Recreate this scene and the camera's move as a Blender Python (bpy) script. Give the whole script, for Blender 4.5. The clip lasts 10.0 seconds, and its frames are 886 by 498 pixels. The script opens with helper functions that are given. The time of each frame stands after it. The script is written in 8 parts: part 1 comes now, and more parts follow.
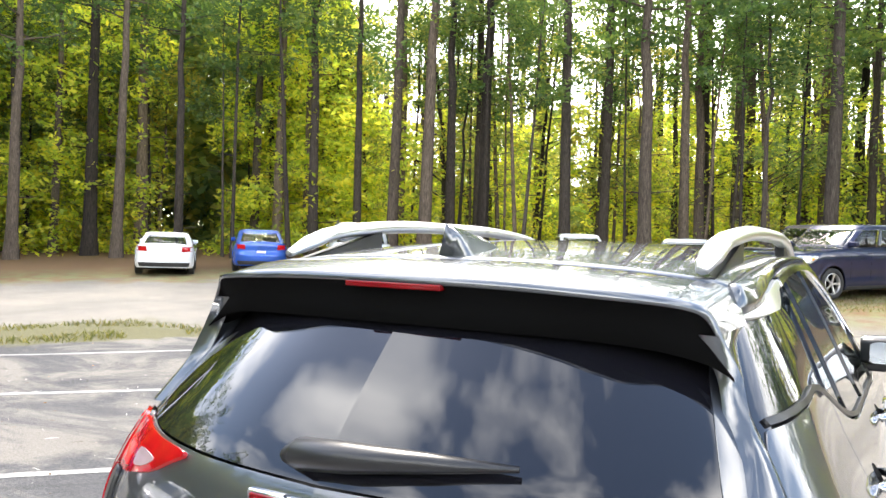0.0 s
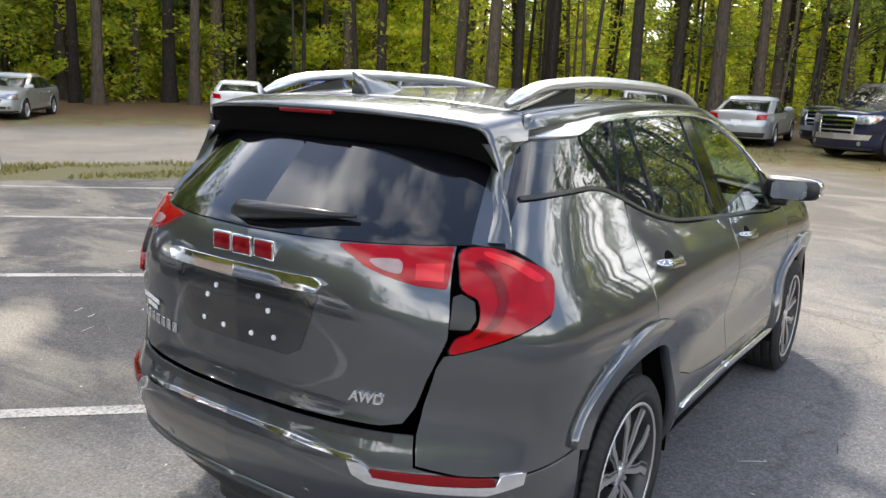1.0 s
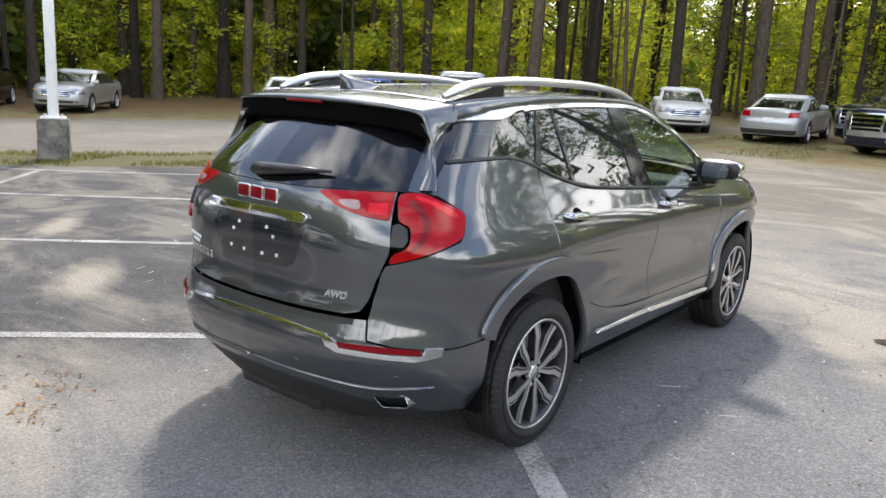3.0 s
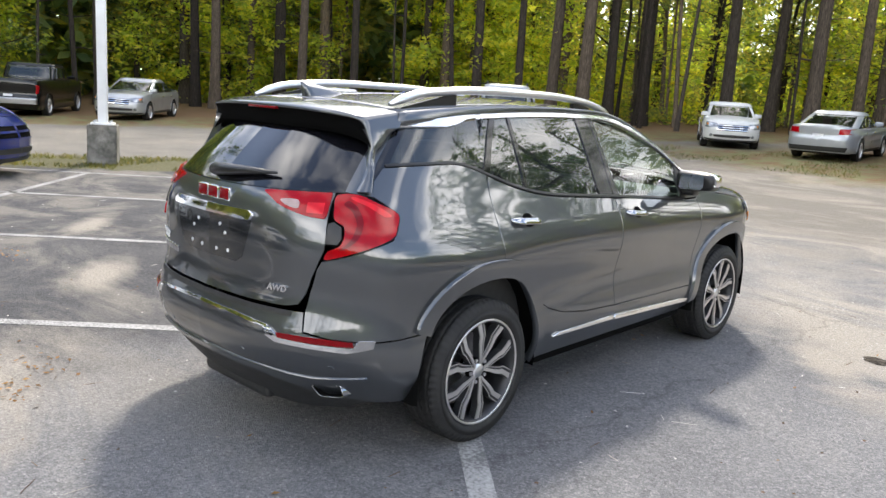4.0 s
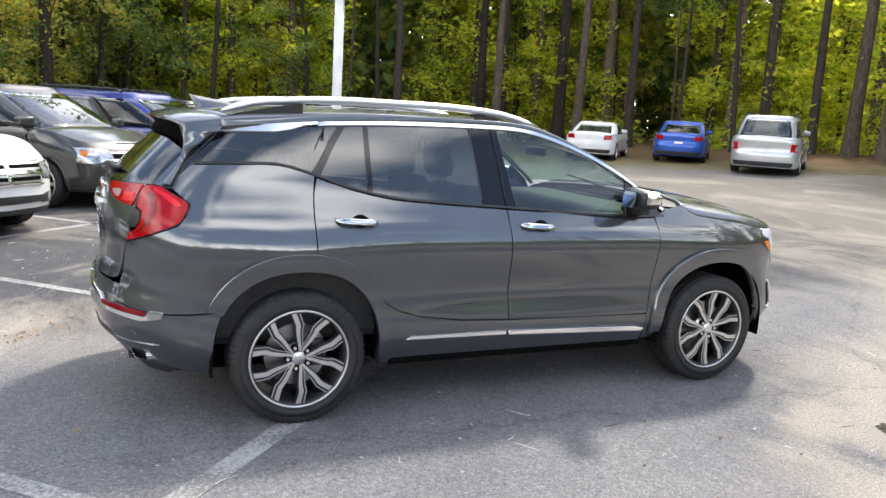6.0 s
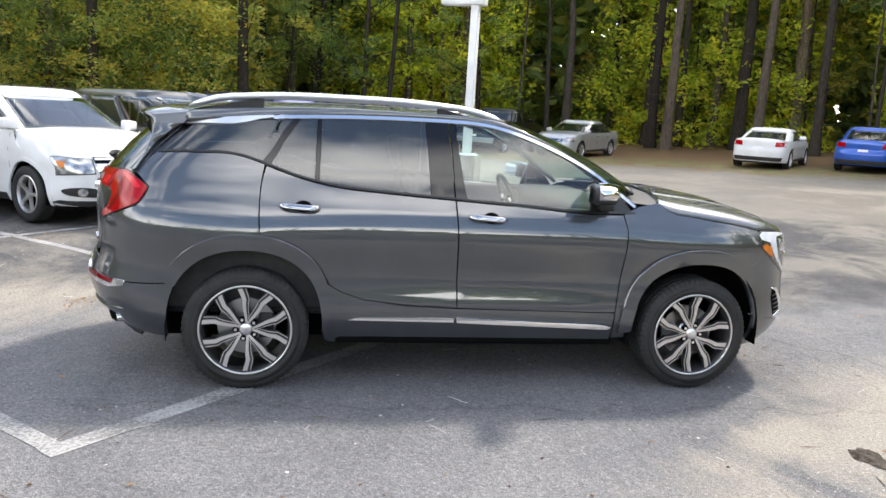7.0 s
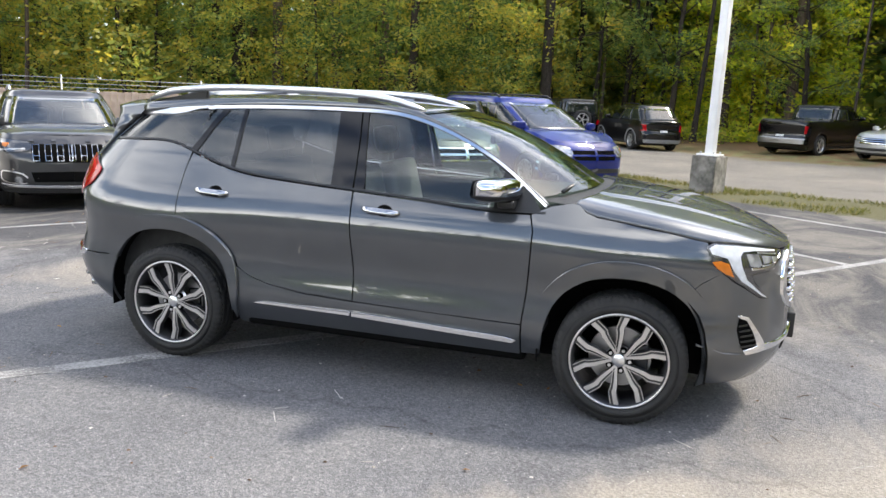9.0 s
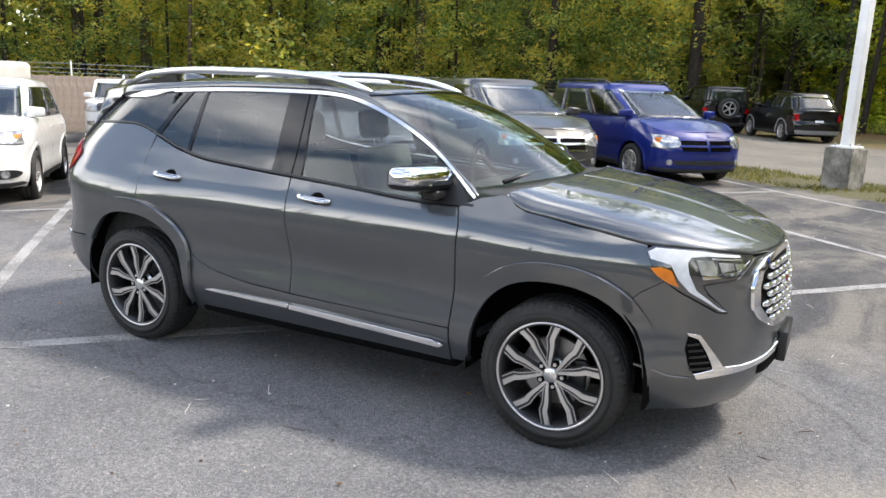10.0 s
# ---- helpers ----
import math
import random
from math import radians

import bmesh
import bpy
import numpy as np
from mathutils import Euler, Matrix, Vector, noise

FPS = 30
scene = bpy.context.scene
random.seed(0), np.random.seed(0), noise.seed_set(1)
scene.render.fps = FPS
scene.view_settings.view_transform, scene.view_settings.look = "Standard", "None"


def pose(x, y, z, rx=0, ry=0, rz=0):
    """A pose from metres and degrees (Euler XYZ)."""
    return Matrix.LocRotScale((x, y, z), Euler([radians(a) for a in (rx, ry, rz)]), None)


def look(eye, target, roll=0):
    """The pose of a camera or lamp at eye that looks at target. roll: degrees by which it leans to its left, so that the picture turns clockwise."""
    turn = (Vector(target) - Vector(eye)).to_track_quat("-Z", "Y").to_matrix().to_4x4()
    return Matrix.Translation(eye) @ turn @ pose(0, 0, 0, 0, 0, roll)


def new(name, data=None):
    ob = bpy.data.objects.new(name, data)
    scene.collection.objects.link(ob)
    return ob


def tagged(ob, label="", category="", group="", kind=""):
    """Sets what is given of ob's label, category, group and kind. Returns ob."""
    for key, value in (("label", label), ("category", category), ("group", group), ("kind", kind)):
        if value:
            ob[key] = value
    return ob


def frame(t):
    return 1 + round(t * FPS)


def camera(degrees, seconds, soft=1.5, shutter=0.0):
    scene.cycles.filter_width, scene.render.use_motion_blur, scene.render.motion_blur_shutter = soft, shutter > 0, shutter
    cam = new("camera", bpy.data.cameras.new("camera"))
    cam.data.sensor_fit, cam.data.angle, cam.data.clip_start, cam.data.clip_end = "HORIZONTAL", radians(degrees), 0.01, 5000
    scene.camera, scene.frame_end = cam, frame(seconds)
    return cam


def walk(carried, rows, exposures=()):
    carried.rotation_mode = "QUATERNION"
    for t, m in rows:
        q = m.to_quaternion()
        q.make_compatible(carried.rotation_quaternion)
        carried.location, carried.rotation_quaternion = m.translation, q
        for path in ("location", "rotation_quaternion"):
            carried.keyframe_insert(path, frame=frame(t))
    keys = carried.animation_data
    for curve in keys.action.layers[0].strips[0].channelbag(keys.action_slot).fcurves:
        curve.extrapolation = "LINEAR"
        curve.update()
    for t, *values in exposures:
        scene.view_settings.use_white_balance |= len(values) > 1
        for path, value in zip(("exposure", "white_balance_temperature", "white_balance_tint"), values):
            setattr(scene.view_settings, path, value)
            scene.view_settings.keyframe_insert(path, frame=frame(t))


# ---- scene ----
cam = camera(60.1, 10.0)
METRES, EYE, TILT, LEAN, TURN = 8.0, 1.5, 0.0, 0.0, 0.0
PATH = [
    (0, (0.811, -1.932, 1.615), (-0.16, -0.185, 1.608), 1.8),
    (0.5, (1.276, -2.14, 1.584), (0.193, -0.481, 1.297), 2.5),
    (1, (1.693, -2.38, 1.598), (0.591, -0.761, 1.209), 2.9),
    (1.5, (2.133, -2.603, 1.571), (0.989, -1.01, 1.181), 2.6),
    (2, (2.403, -2.827, 1.569), (1.237, -1.251, 1.172), 2.7),
    (2.5, (2.501, -2.946, 1.583), (1.317, -1.383, 1.187), 2.8),
    (3.8, (2.907, -2.829, 1.63), (1.626, -1.345, 1.234), 3.8),
    (4, (3.06, -2.744, 1.618), (1.742, -1.289, 1.237), 3.8),
    (4.5, (3.425, -2.408, 1.618), (1.999, -1.055, 1.246), 3.9),
    (5, (3.865, -2.005, 1.643), (2.309, -0.804, 1.271), 4.1),
    (5.5, (4.259, -1.482, 1.618), (2.573, -0.468, 1.259), 3.8),
    (5.7, (4.415, -1.262, 1.622), (2.681, -0.327, 1.275), 3.6),
    (6.8, (5.056, 0.103, 1.612), (3.135, 0.539, 1.264), 3.4),
    (7, (5.178, 0.354, 1.624), (3.238, 0.693, 1.276), 3.4),
    (7.5, (5.241, 0.991, 1.647), (3.277, 1.103, 1.287), 3.3),
    (8, (5.249, 1.651, 1.677), (3.286, 1.534, 1.313), 3.1),
    (8.5, (5.063, 2.274, 1.678), (3.128, 1.942, 1.3), 2.9),
    (9, (4.833, 2.861, 1.68), (2.946, 2.326, 1.289), 2.6),
    (9.5, (4.473, 3.371, 1.676), (2.657, 2.641, 1.264), 2.4),
    (10, (4.064, 3.823, 1.674), (2.335, 2.915, 1.242), 2.2),
]
walk(cam, [(t, look(eye, target, roll)) for t, eye, target, roll in PATH],
     exposures=[(0.0, 2.14, 6800, 10), (0.25, 1.74, 6800, 10), (0.55, 1.32, 6800, 10), (1.0, 1.18, 6800, 10), (2.5, 1.20, 6800, 10), (4.0, 1.33, 6800, 10), (5.4, 1.46, 6800, 10), (7.0, 1.38, 6800, 10), (8.5, 1.40, 6800, 10), (10.0, 1.27, 6800, 10)])

# ---- world, sun, exposure ----
SUN_KX, SUN_KY = 0.50, -0.60          # shadow run per metre of height
sun_dir = Vector((-SUN_KX, -SUN_KY, 1)).normalized()
sun_elev = math.asin(sun_dir.z)
sun_azim = math.atan2(sun_dir.x, sun_dir.y)

world = bpy.data.worlds.new("sky")
scene.world = world
world.use_nodes = True
wn, wl = world.node_tree.nodes, world.node_tree.links
bg = wn["Background"]
sky = wn.new("ShaderNodeTexSky")
sky.sky_type = "NISHITA"
sky.sun_disc = False
sky.sun_elevation, sky.sun_rotation = sun_elev, sun_azim
sky.dust_density, sky.air_density = 1.5, 1.0
geo = wn.new("ShaderNodeTexCoord")
wmap = wn.new("ShaderNodeMapping")
wmap.inputs["Scale"].default_value = (1.0, 1.0, 2.2)
cloud = wn.new("ShaderNodeTexNoise")
cloud.inputs["Scale"].default_value, cloud.inputs["Detail"].default_value = 1.7, 5.0
cramp = wn.new("ShaderNodeValToRGB")
cramp.color_ramp.elements[0].position, cramp.color_ramp.elements[1].position = 0.45, 0.66
cmix = wn.new("ShaderNodeMix")
cmix.data_type = "RGBA"
cmix.inputs[7].default_value = (14.5, 14.6, 14.9, 1)
wl.new(geo.outputs["Generated"], wmap.inputs["Vector"])
wl.new(wmap.outputs["Vector"], cloud.inputs["Vector"])
# more cloud towards the horizon, open blue overhead
split = wn.new("ShaderNodeSeparateXYZ")
wl.new(geo.outputs["Generated"], split.inputs["Vector"])
cover = wn.new("ShaderNodeMath")
cover.operation = "MULTIPLY_ADD"
cover.inputs[1].default_value, cover.inputs[2].default_value = -0.16, 0.075
wl.new(split.outputs["Z"], cover.inputs[0])
amount = wn.new("ShaderNodeMath")
wl.new(cloud.outputs["Fac"], amount.inputs[0])
wl.new(cover.outputs[0], amount.inputs[1])
wl.new(amount.outputs[0], cramp.inputs["Fac"])
wl.new(cramp.outputs["Color"], cmix.inputs[0])
wl.new(sky.outputs["Color"], cmix.inputs[6])
wl.new(cmix.outputs[2], bg.inputs["Color"])
bg.inputs["Strength"].default_value = 0.15

sun_data = bpy.data.lights.new("sun", "SUN")
sun_data.energy, sun_data.angle, sun_data.color = 2.0, radians(5.5), (1.0, 0.95, 0.86)
sun_ob = new("sun", sun_data)
sun_ob.matrix_world = Matrix.Translation((0, 0, 30)) @ sun_dir.to_track_quat("Z", "Y").to_matrix().to_4x4()


# ---- materials ----
def material(name, color=(0.5, 0.5, 0.5), rough=0.5, metal=0.0, coat=0.0, emit=None, spec=0.5):
    m = bpy.data.materials.new(name)
    m.use_nodes = True
    b = m.node_tree.nodes["Principled BSDF"]
    b.inputs["Base Color"].default_value = (*color, 1)
    b.inputs["Roughness"].default_value = rough
    b.inputs["Metallic"].default_value = metal
    b.inputs["Coat Weight"].default_value = coat
    b.inputs["Coat Roughness"].default_value = 0.03
    b.inputs["Coat IOR"].default_value = 1.75
    b.inputs["Specular IOR Level"].default_value = spec
    return m


def node(m, kind, **values):
    n = m.node_tree.nodes.new("ShaderNode" + kind)
    for key, value in values.items():
        n.inputs[key.replace("_", " ")].default_value = value
    return n


def wire(m, a, out, b, inp):
    m.node_tree.links.new(a.outputs[out], b.inputs[inp])


def shader(m):
    return m.node_tree.nodes["Principled BSDF"]


def ramp(m, stops):
    n = m.node_tree.nodes.new("ShaderNodeValToRGB")
    cr = n.color_ramp
    while len(cr.elements) < len(stops):
        cr.elements.new(0.5)
    for e, (p, c) in zip(cr.elements, stops):
        e.position = p
        e.color = (*c, 1) if len(c) == 3 else c
    return n


def mottled(m, scale, lo, hi, bump=0.0, bump_scale=None, detail=5.0, rough=None):
    """Two tones by noise at one scale, with bump at another."""
    tc = m.node_tree.nodes.new("ShaderNodeTexCoord")
    n = node(m, "TexNoise", Scale=scale, Detail=detail)
    wire(m, tc, "Object", n, "Vector")
    r = ramp(m, [(0.3, lo), (0.7, hi)])
    wire(m, n, "Fac", r, "Fac")
    wire(m, r, "Color", shader(m), "Base Color")
    if bump:
        n2 = node(m, "TexNoise", Scale=bump_scale or scale * 8, Detail=4.0)
        wire(m, tc, "Object", n2, "Vector")
        b = node(m, "Bump", Strength=bump, Distance=0.01)
        wire(m, n2, "Fac", b, "Height")
        wire(m, b, "Normal", shader(m), "Normal")
    if rough:
        rr = ramp(m, [(0.3, (rough[0],) * 3), (0.7, (rough[1],) * 3)])
        wire(m, n, "Fac", rr, "Fac")
        wire(m, rr, "Color", shader(m), "Roughness")
    return m


def glass(name, tint, ior=1.5, gloss=1.0, dust=0.0):
    """A thin pane: tinted see-through with a Fresnel gloss."""
    m = bpy.data.materials.new(name)
    m.use_nodes = True
    nt = m.node_tree
    nt.nodes.remove(nt.nodes["Principled BSDF"])
    out = nt.nodes["Material Output"]
    tr = nt.nodes.new("ShaderNodeBsdfTransparent")
    tr.inputs["Color"].default_value = (*tint, 1)
    gl = nt.nodes.new("ShaderNodeBsdfGlossy")
    gl.inputs["Roughness"].default_value = 0.01
    gl.inputs["Color"].default_value = (gloss, gloss, gloss, 1)
    lw = nt.nodes.new("ShaderNodeLayerWeight")
    lw.inputs["Blend"].default_value = 0.5
    f0 = ((ior - 1) / (ior + 1)) ** 2
    pw = nt.nodes.new("ShaderNodeMath")
    pw.operation = "POWER"
    pw.inputs[1].default_value = 5.0
    nt.links.new(lw.outputs["Facing"], pw.inputs[0])
    fr = nt.nodes.new("ShaderNodeMath")
    fr.operation = "MULTIPLY_ADD"
    fr.inputs[1].default_value, fr.inputs[2].default_value = 1 - f0, f0
    nt.links.new(pw.outputs[0], fr.inputs[0])
    mx = nt.nodes.new("ShaderNodeMixShader")
    nt.links.new(fr.outputs[0], mx.inputs[0])
    nt.links.new(tr.outputs[0], mx.inputs[1])
    nt.links.new(gl.outputs[0], mx.inputs[2])
    film = nt.nodes.new("ShaderNodeBsdfDiffuse")
    film.inputs["Color"].default_value = (0.60, 0.76, 0.74, 1)
    my = nt.nodes.new("ShaderNodeMixShader")
    my.inputs[0].default_value = dust
    nt.links.new(mx.outputs[0], my.inputs[1])
    nt.links.new(film.outputs[0], my.inputs[2])
    nt.links.new(my.outputs[0], out.inputs[0])
    return m


def paint(name, color, metal=0.35, rough=0.38, ior=1.75):
    """Clear-coated car paint with a faint flake and road dust."""
    m = material(name, color, rough, metal, coat=1.0)
    shader(m).inputs["Coat IOR"].default_value = ior
    shader(m).inputs["Specular IOR Level"].default_value = 0.1
    tc = m.node_tree.nodes.new("ShaderNodeTexCoord")
    n = node(m, "TexNoise", Scale=3.0, Detail=6.0)
    wire(m, tc, "Object", n, "Vector")
    r = ramp(m, [(0.35, tuple(c * 0.93 for c in color)), (0.7, tuple(min(1, c * 1.06 + 0.001) for c in color))])
    wire(m, n, "Fac", r, "Fac")
    wire(m, r, "Color", shader(m), "Base Color")
    r2 = ramp(m, [(0.3, (0.02,) * 3), (0.75, (0.05,) * 3)])
    wire(m, n, "Fac", r2, "Fac")
    wire(m, r2, "Color", shader(m), "Coat Roughness")
    return m


M_PAINT = paint("grey_paint", (0.069, 0.076, 0.085), 0.75, 0.43, 1.9)
M_BLACKTRIM = material("black_trim", (0.012, 0.012, 0.013), 0.35)
M_PIANO = material("piano_black", (0.006, 0.006, 0.008), 0.06, spec=0.4)
M_REARGLASS = material("dark_rear_glass", (0.006, 0.006, 0.008), 0.03, coat=1.0, spec=0.2)
shader(M_REARGLASS).inputs["Coat IOR"].default_value = 1.5
M_PLASTIC = mottled(material("black_plastic", (0.02, 0.02, 0.021), 0.6), 40, (0.016,) * 3, (0.028,) * 3, 0.15, 300)
# body grey darkened to carry the shade inside the plate recess
M_RECESS = material("recess_shade_paint", (0.016, 0.0175, 0.0195), 0.16, coat=0.6)
M_RUBBER = mottled(material("tyre_rubber", (0.018, 0.018, 0.018), 0.75), 9, (0.011,) * 3, (0.023, 0.022, 0.021), 0.2, 90)
M_CHROME = material("chrome", (0.82, 0.83, 0.85), 0.07, 1.0)
M_HANDLE = material("handle_chrome", (0.42, 0.43, 0.45), 0.12, 1.0)
M_SATIN = material("satin_silver", (0.80, 0.81, 0.83), 0.28, 1.0)
M_MACHINED = material("machined_alloy", (0.64, 0.62, 0.61), 0.36, 0.85)
M_POCKET = material("wheel_pocket", (0.055, 0.055, 0.058), 0.4, 0.5)
M_DISC = material("brake_steel", (0.35, 0.35, 0.36), 0.35, 1.0)
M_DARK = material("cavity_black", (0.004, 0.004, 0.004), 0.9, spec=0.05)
M_INTERIOR = mottled(material("cabin_black", (0.02, 0.02, 0.022), 0.7), 20, (0.016,) * 3, (0.03,) * 3, 0.1, 200)
M_SEAT = mottled(material("seat_leather", (0.08, 0.08, 0.08), 0.5), 12, (0.06,) * 3, (0.10,) * 3, 0.15, 150)
M_LINING = material("grey_headliner", (0.42, 0.40, 0.37), 0.9)
M_PRIVACY = glass("privacy_glass", (0.11, 0.12, 0.135), 1.85, dust=0.02)
M_GLASS = glass("clear_glass", (0.87, 0.98, 0.95), 1.75, dust=0.0)
M_SHIELD = glass("windshield_glass", (0.44, 0.56, 0.48), 1.8, dust=0.0)
M_CARGLASS = glass("car_side_glass", (0.30, 0.34, 0.32), 1.6, dust=0.0)
M_CARSHIELD = glass("car_windscreen_glass", (0.34, 0.40, 0.39), 2.1, dust=0.0)
M_MIRROR = material("mirror_glass", (0.72, 0.78, 0.84), 0.02, 1.0)


def lens(name, color, rough=0.08):
    m = material(name, color, rough, coat=0.55, spec=0.1)
    shader(m).inputs["Coat IOR"].default_value = 1.5
    tc = m.node_tree.nodes.new("ShaderNodeTexCoord")
    n = m.node_tree.nodes.new("ShaderNodeTexVoronoi")
    n.inputs["Scale"].default_value = 30.0
    wire(m, tc, "Object", n, "Vector")
    r = ramp(m, [(0.0, tuple(c * 1.0 for c in color)), (1.0, tuple(c * 0.75 for c in color))])
    wire(m, n, "Distance", r, "Fac")
    wire(m, r, "Color", shader(m), "Base Color")
    return m


M_RED = lens("red_lens", (0.40, 0.002, 0.007))
M_REDLIGHT = lens("bright_red_lens", (0.75, 0.02, 0.03))
M_LENSCLEAR = lens("clear_lens", (0.42, 0.30, 0.30))
M_REDDARK = lens("deep_red_lens", (0.20, 0.003, 0.006))
M_AMBER = lens("amber_lens", (0.75, 0.22, 0.03))
M_LAMPWHITE = lens("white_lamp", (0.75, 0.77, 0.8))
M_LAMPCLEAR = mottled(material("clear_lamp_glass", (0.4, 0.41, 0.43), 0.15, 0.5, coat=1.0), 14, (0.14, 0.145, 0.15), (0.62, 0.63, 0.65))
M_LAMPDARK = material("lamp_housing", (0.05, 0.05, 0.055), 0.12, 0.3, coat=1.0)
M_WHITEMARK = material("white_mark", (0.75, 0.75, 0.75), 0.5)


# ---- mesh helpers ----
def thing(name, at=(0, 0, 0), turn=0.0, label="", category="", group="", kind=""):
    ob = new(name)
    ob.empty_display_size = 0.2
    ob.matrix_basis = pose(*at, 0, 0, turn)
    return tagged(ob, label, category, group, kind)


def link_mesh(name, me, mat, parent=None, label=""):
    if mat:
        me.materials.append(mat)
    ob = new(name, me)
    if parent:
        ob.parent = parent
    if label:
        ob["label"] = label
    return ob


def part(name, bm, mat, parent=None, label="", smooth=True):
    me = bpy.data.meshes.new(name)
    bm.normal_update()
    bm.to_mesh(me)
    bm.free()
    if smooth:
        for p in me.polygons:
            p.use_smooth = True
    return link_mesh(name, me, mat, parent, label)


def raw_part(name, verts, faces, mat, parent=None, label="", smooth=True):
    me = bpy.data.meshes.new(name)
    me.from_pydata([tuple(v) for v in verts], [], faces)
    if smooth:
        me.polygons.foreach_set("use_smooth", [True] * len(me.polygons))
    me.update()
    return link_mesh(name, me, mat, parent, label)


def box(bm, x0, x1, y0, y1, z0, z1, bevel=0.0, seg=2):
    r = bmesh.ops.create_cube(bm, size=1.0)
    vs = r["verts"]
    for v in vs:
        v.co = Vector((x0 + (v.co.x + 0.5) * (x1 - x0), y0 + (v.co.y + 0.5) * (y1 - y0), z0 + (v.co.z + 0.5) * (z1 - z0)))
    if bevel:
        es = {e for v in vs for e in v.link_edges}
        bmesh.ops.bevel(bm, geom=list(es), offset=bevel, segments=seg, profile=0.6, affect="EDGES")
    return bm


def boxed(x0, x1, y0, y1, z0, z1, bevel=0.0, seg=2):
    return box(bmesh.new(), x0, x1, y0, y1, z0, z1, bevel, seg)


def tube(bm, pts, radius, seg=8, flat=1.0):
    """A round bar along points; flat squeezes it in height."""
    rings = []
    n = len(pts)
    for i, p in enumerate(pts):
        p = Vector(p)
        a, b = Vector(pts[max(i - 1, 0)]), Vector(pts[min(i + 1, n - 1)])
        d = (b - a).normalized()
        side = d.cross(Vector((0, 0, 1)))
        side = side.normalized() if side.length > 1e-4 else Vector((1, 0, 0))
        up = side.cross(d).normalized()
        r = radius[i] if isinstance(radius, (list, tuple)) else radius
        rings.append([bm.verts.new(p + side * (r * math.cos(6.28318 * k / seg)) + up * (r * flat * math.sin(6.28318 * k / seg))) for k in range(seg)])
    for a, b in zip(rings, rings[1:]):
        for k in range(seg):
            bm.faces.new((a[k], a[(k + 1) % seg], b[(k + 1) % seg], b[k]))
    bm.faces.new(rings[0][::-1])
    bm.faces.new(rings[-1])
    return bm


def lathe(profile, seg, wobble=None):
    """Turn (radius, x) pairs round the x axis."""
    verts, faces = [], []
    m = len(profile)
    for k in range(seg):
        a = 2 * math.pi * k / seg
        for j, (r, x) in enumerate(profile):
            rr = r + (wobble(j, k) if wobble else 0)
            verts.append((x, rr * math.cos(a), rr * math.sin(a)))
    for k in range(seg):
        for j in range(m - 1):
            faces.append((k * m + j, k * m + j + 1, ((k + 1) % seg) * m + j + 1, ((k + 1) % seg) * m + j))
    return verts, faces


def smoothed(xs, ys):
    """A smooth interpolating function (Catmull-Rom slopes) through the table."""
    xs, ys = np.array(xs, float), np.array(ys, float)
    dx, dy = np.diff(xs), np.diff(ys)
    s = dy / dx
    m = np.concatenate([[s[0]], (s[:-1] * dx[1:] + s[1:] * dx[:-1]) / (dx[1:] + dx[:-1]), [s[-1]]])
    flat = np.concatenate([[False], s[:-1] * s[1:] <= 0, [False]])
    m[flat] = 0

    def f(x):
        x = np.clip(np.asarray(x, float), xs[0], xs[-1])
        i = np.clip(np.searchsorted(xs, x, side="right") - 1, 0, len(xs) - 2)
        h = dx[i]
        t = (x - xs[i]) / h
        return ((1 + 2 * t) * (1 - t) ** 2 * ys[i] + t * (1 - t) ** 2 * h * m[i] + t * t * (3 - 2 * t) * ys[i + 1] + t * t * (t - 1) * h * m[i + 1])
    return f


def spline(points, per=8, closed=False):
    """Catmull-Rom through points of any dimension."""
    p = [np.array(q, float) for q in points]
    n = len(p)
    out = []
    for i in range(n if closed else n - 1):
        a = p[(i - 1) % n] if closed or i > 0 else 2 * p[0] - p[1]
        b, c = p[i], p[(i + 1) % n]
        d = p[(i + 2) % n] if closed or i + 2 < n else 2 * p[-1] - p[-2]
        for k in range(per):
            t = k / per
            out.append(0.5 * ((2 * b) + (c - a) * t + (2 * a - 5 * b + 4 * c - d) * t * t + (3 * b - a - 3 * c + d) * t ** 3))
    if not closed:
        out.append(p[-1])
    return out


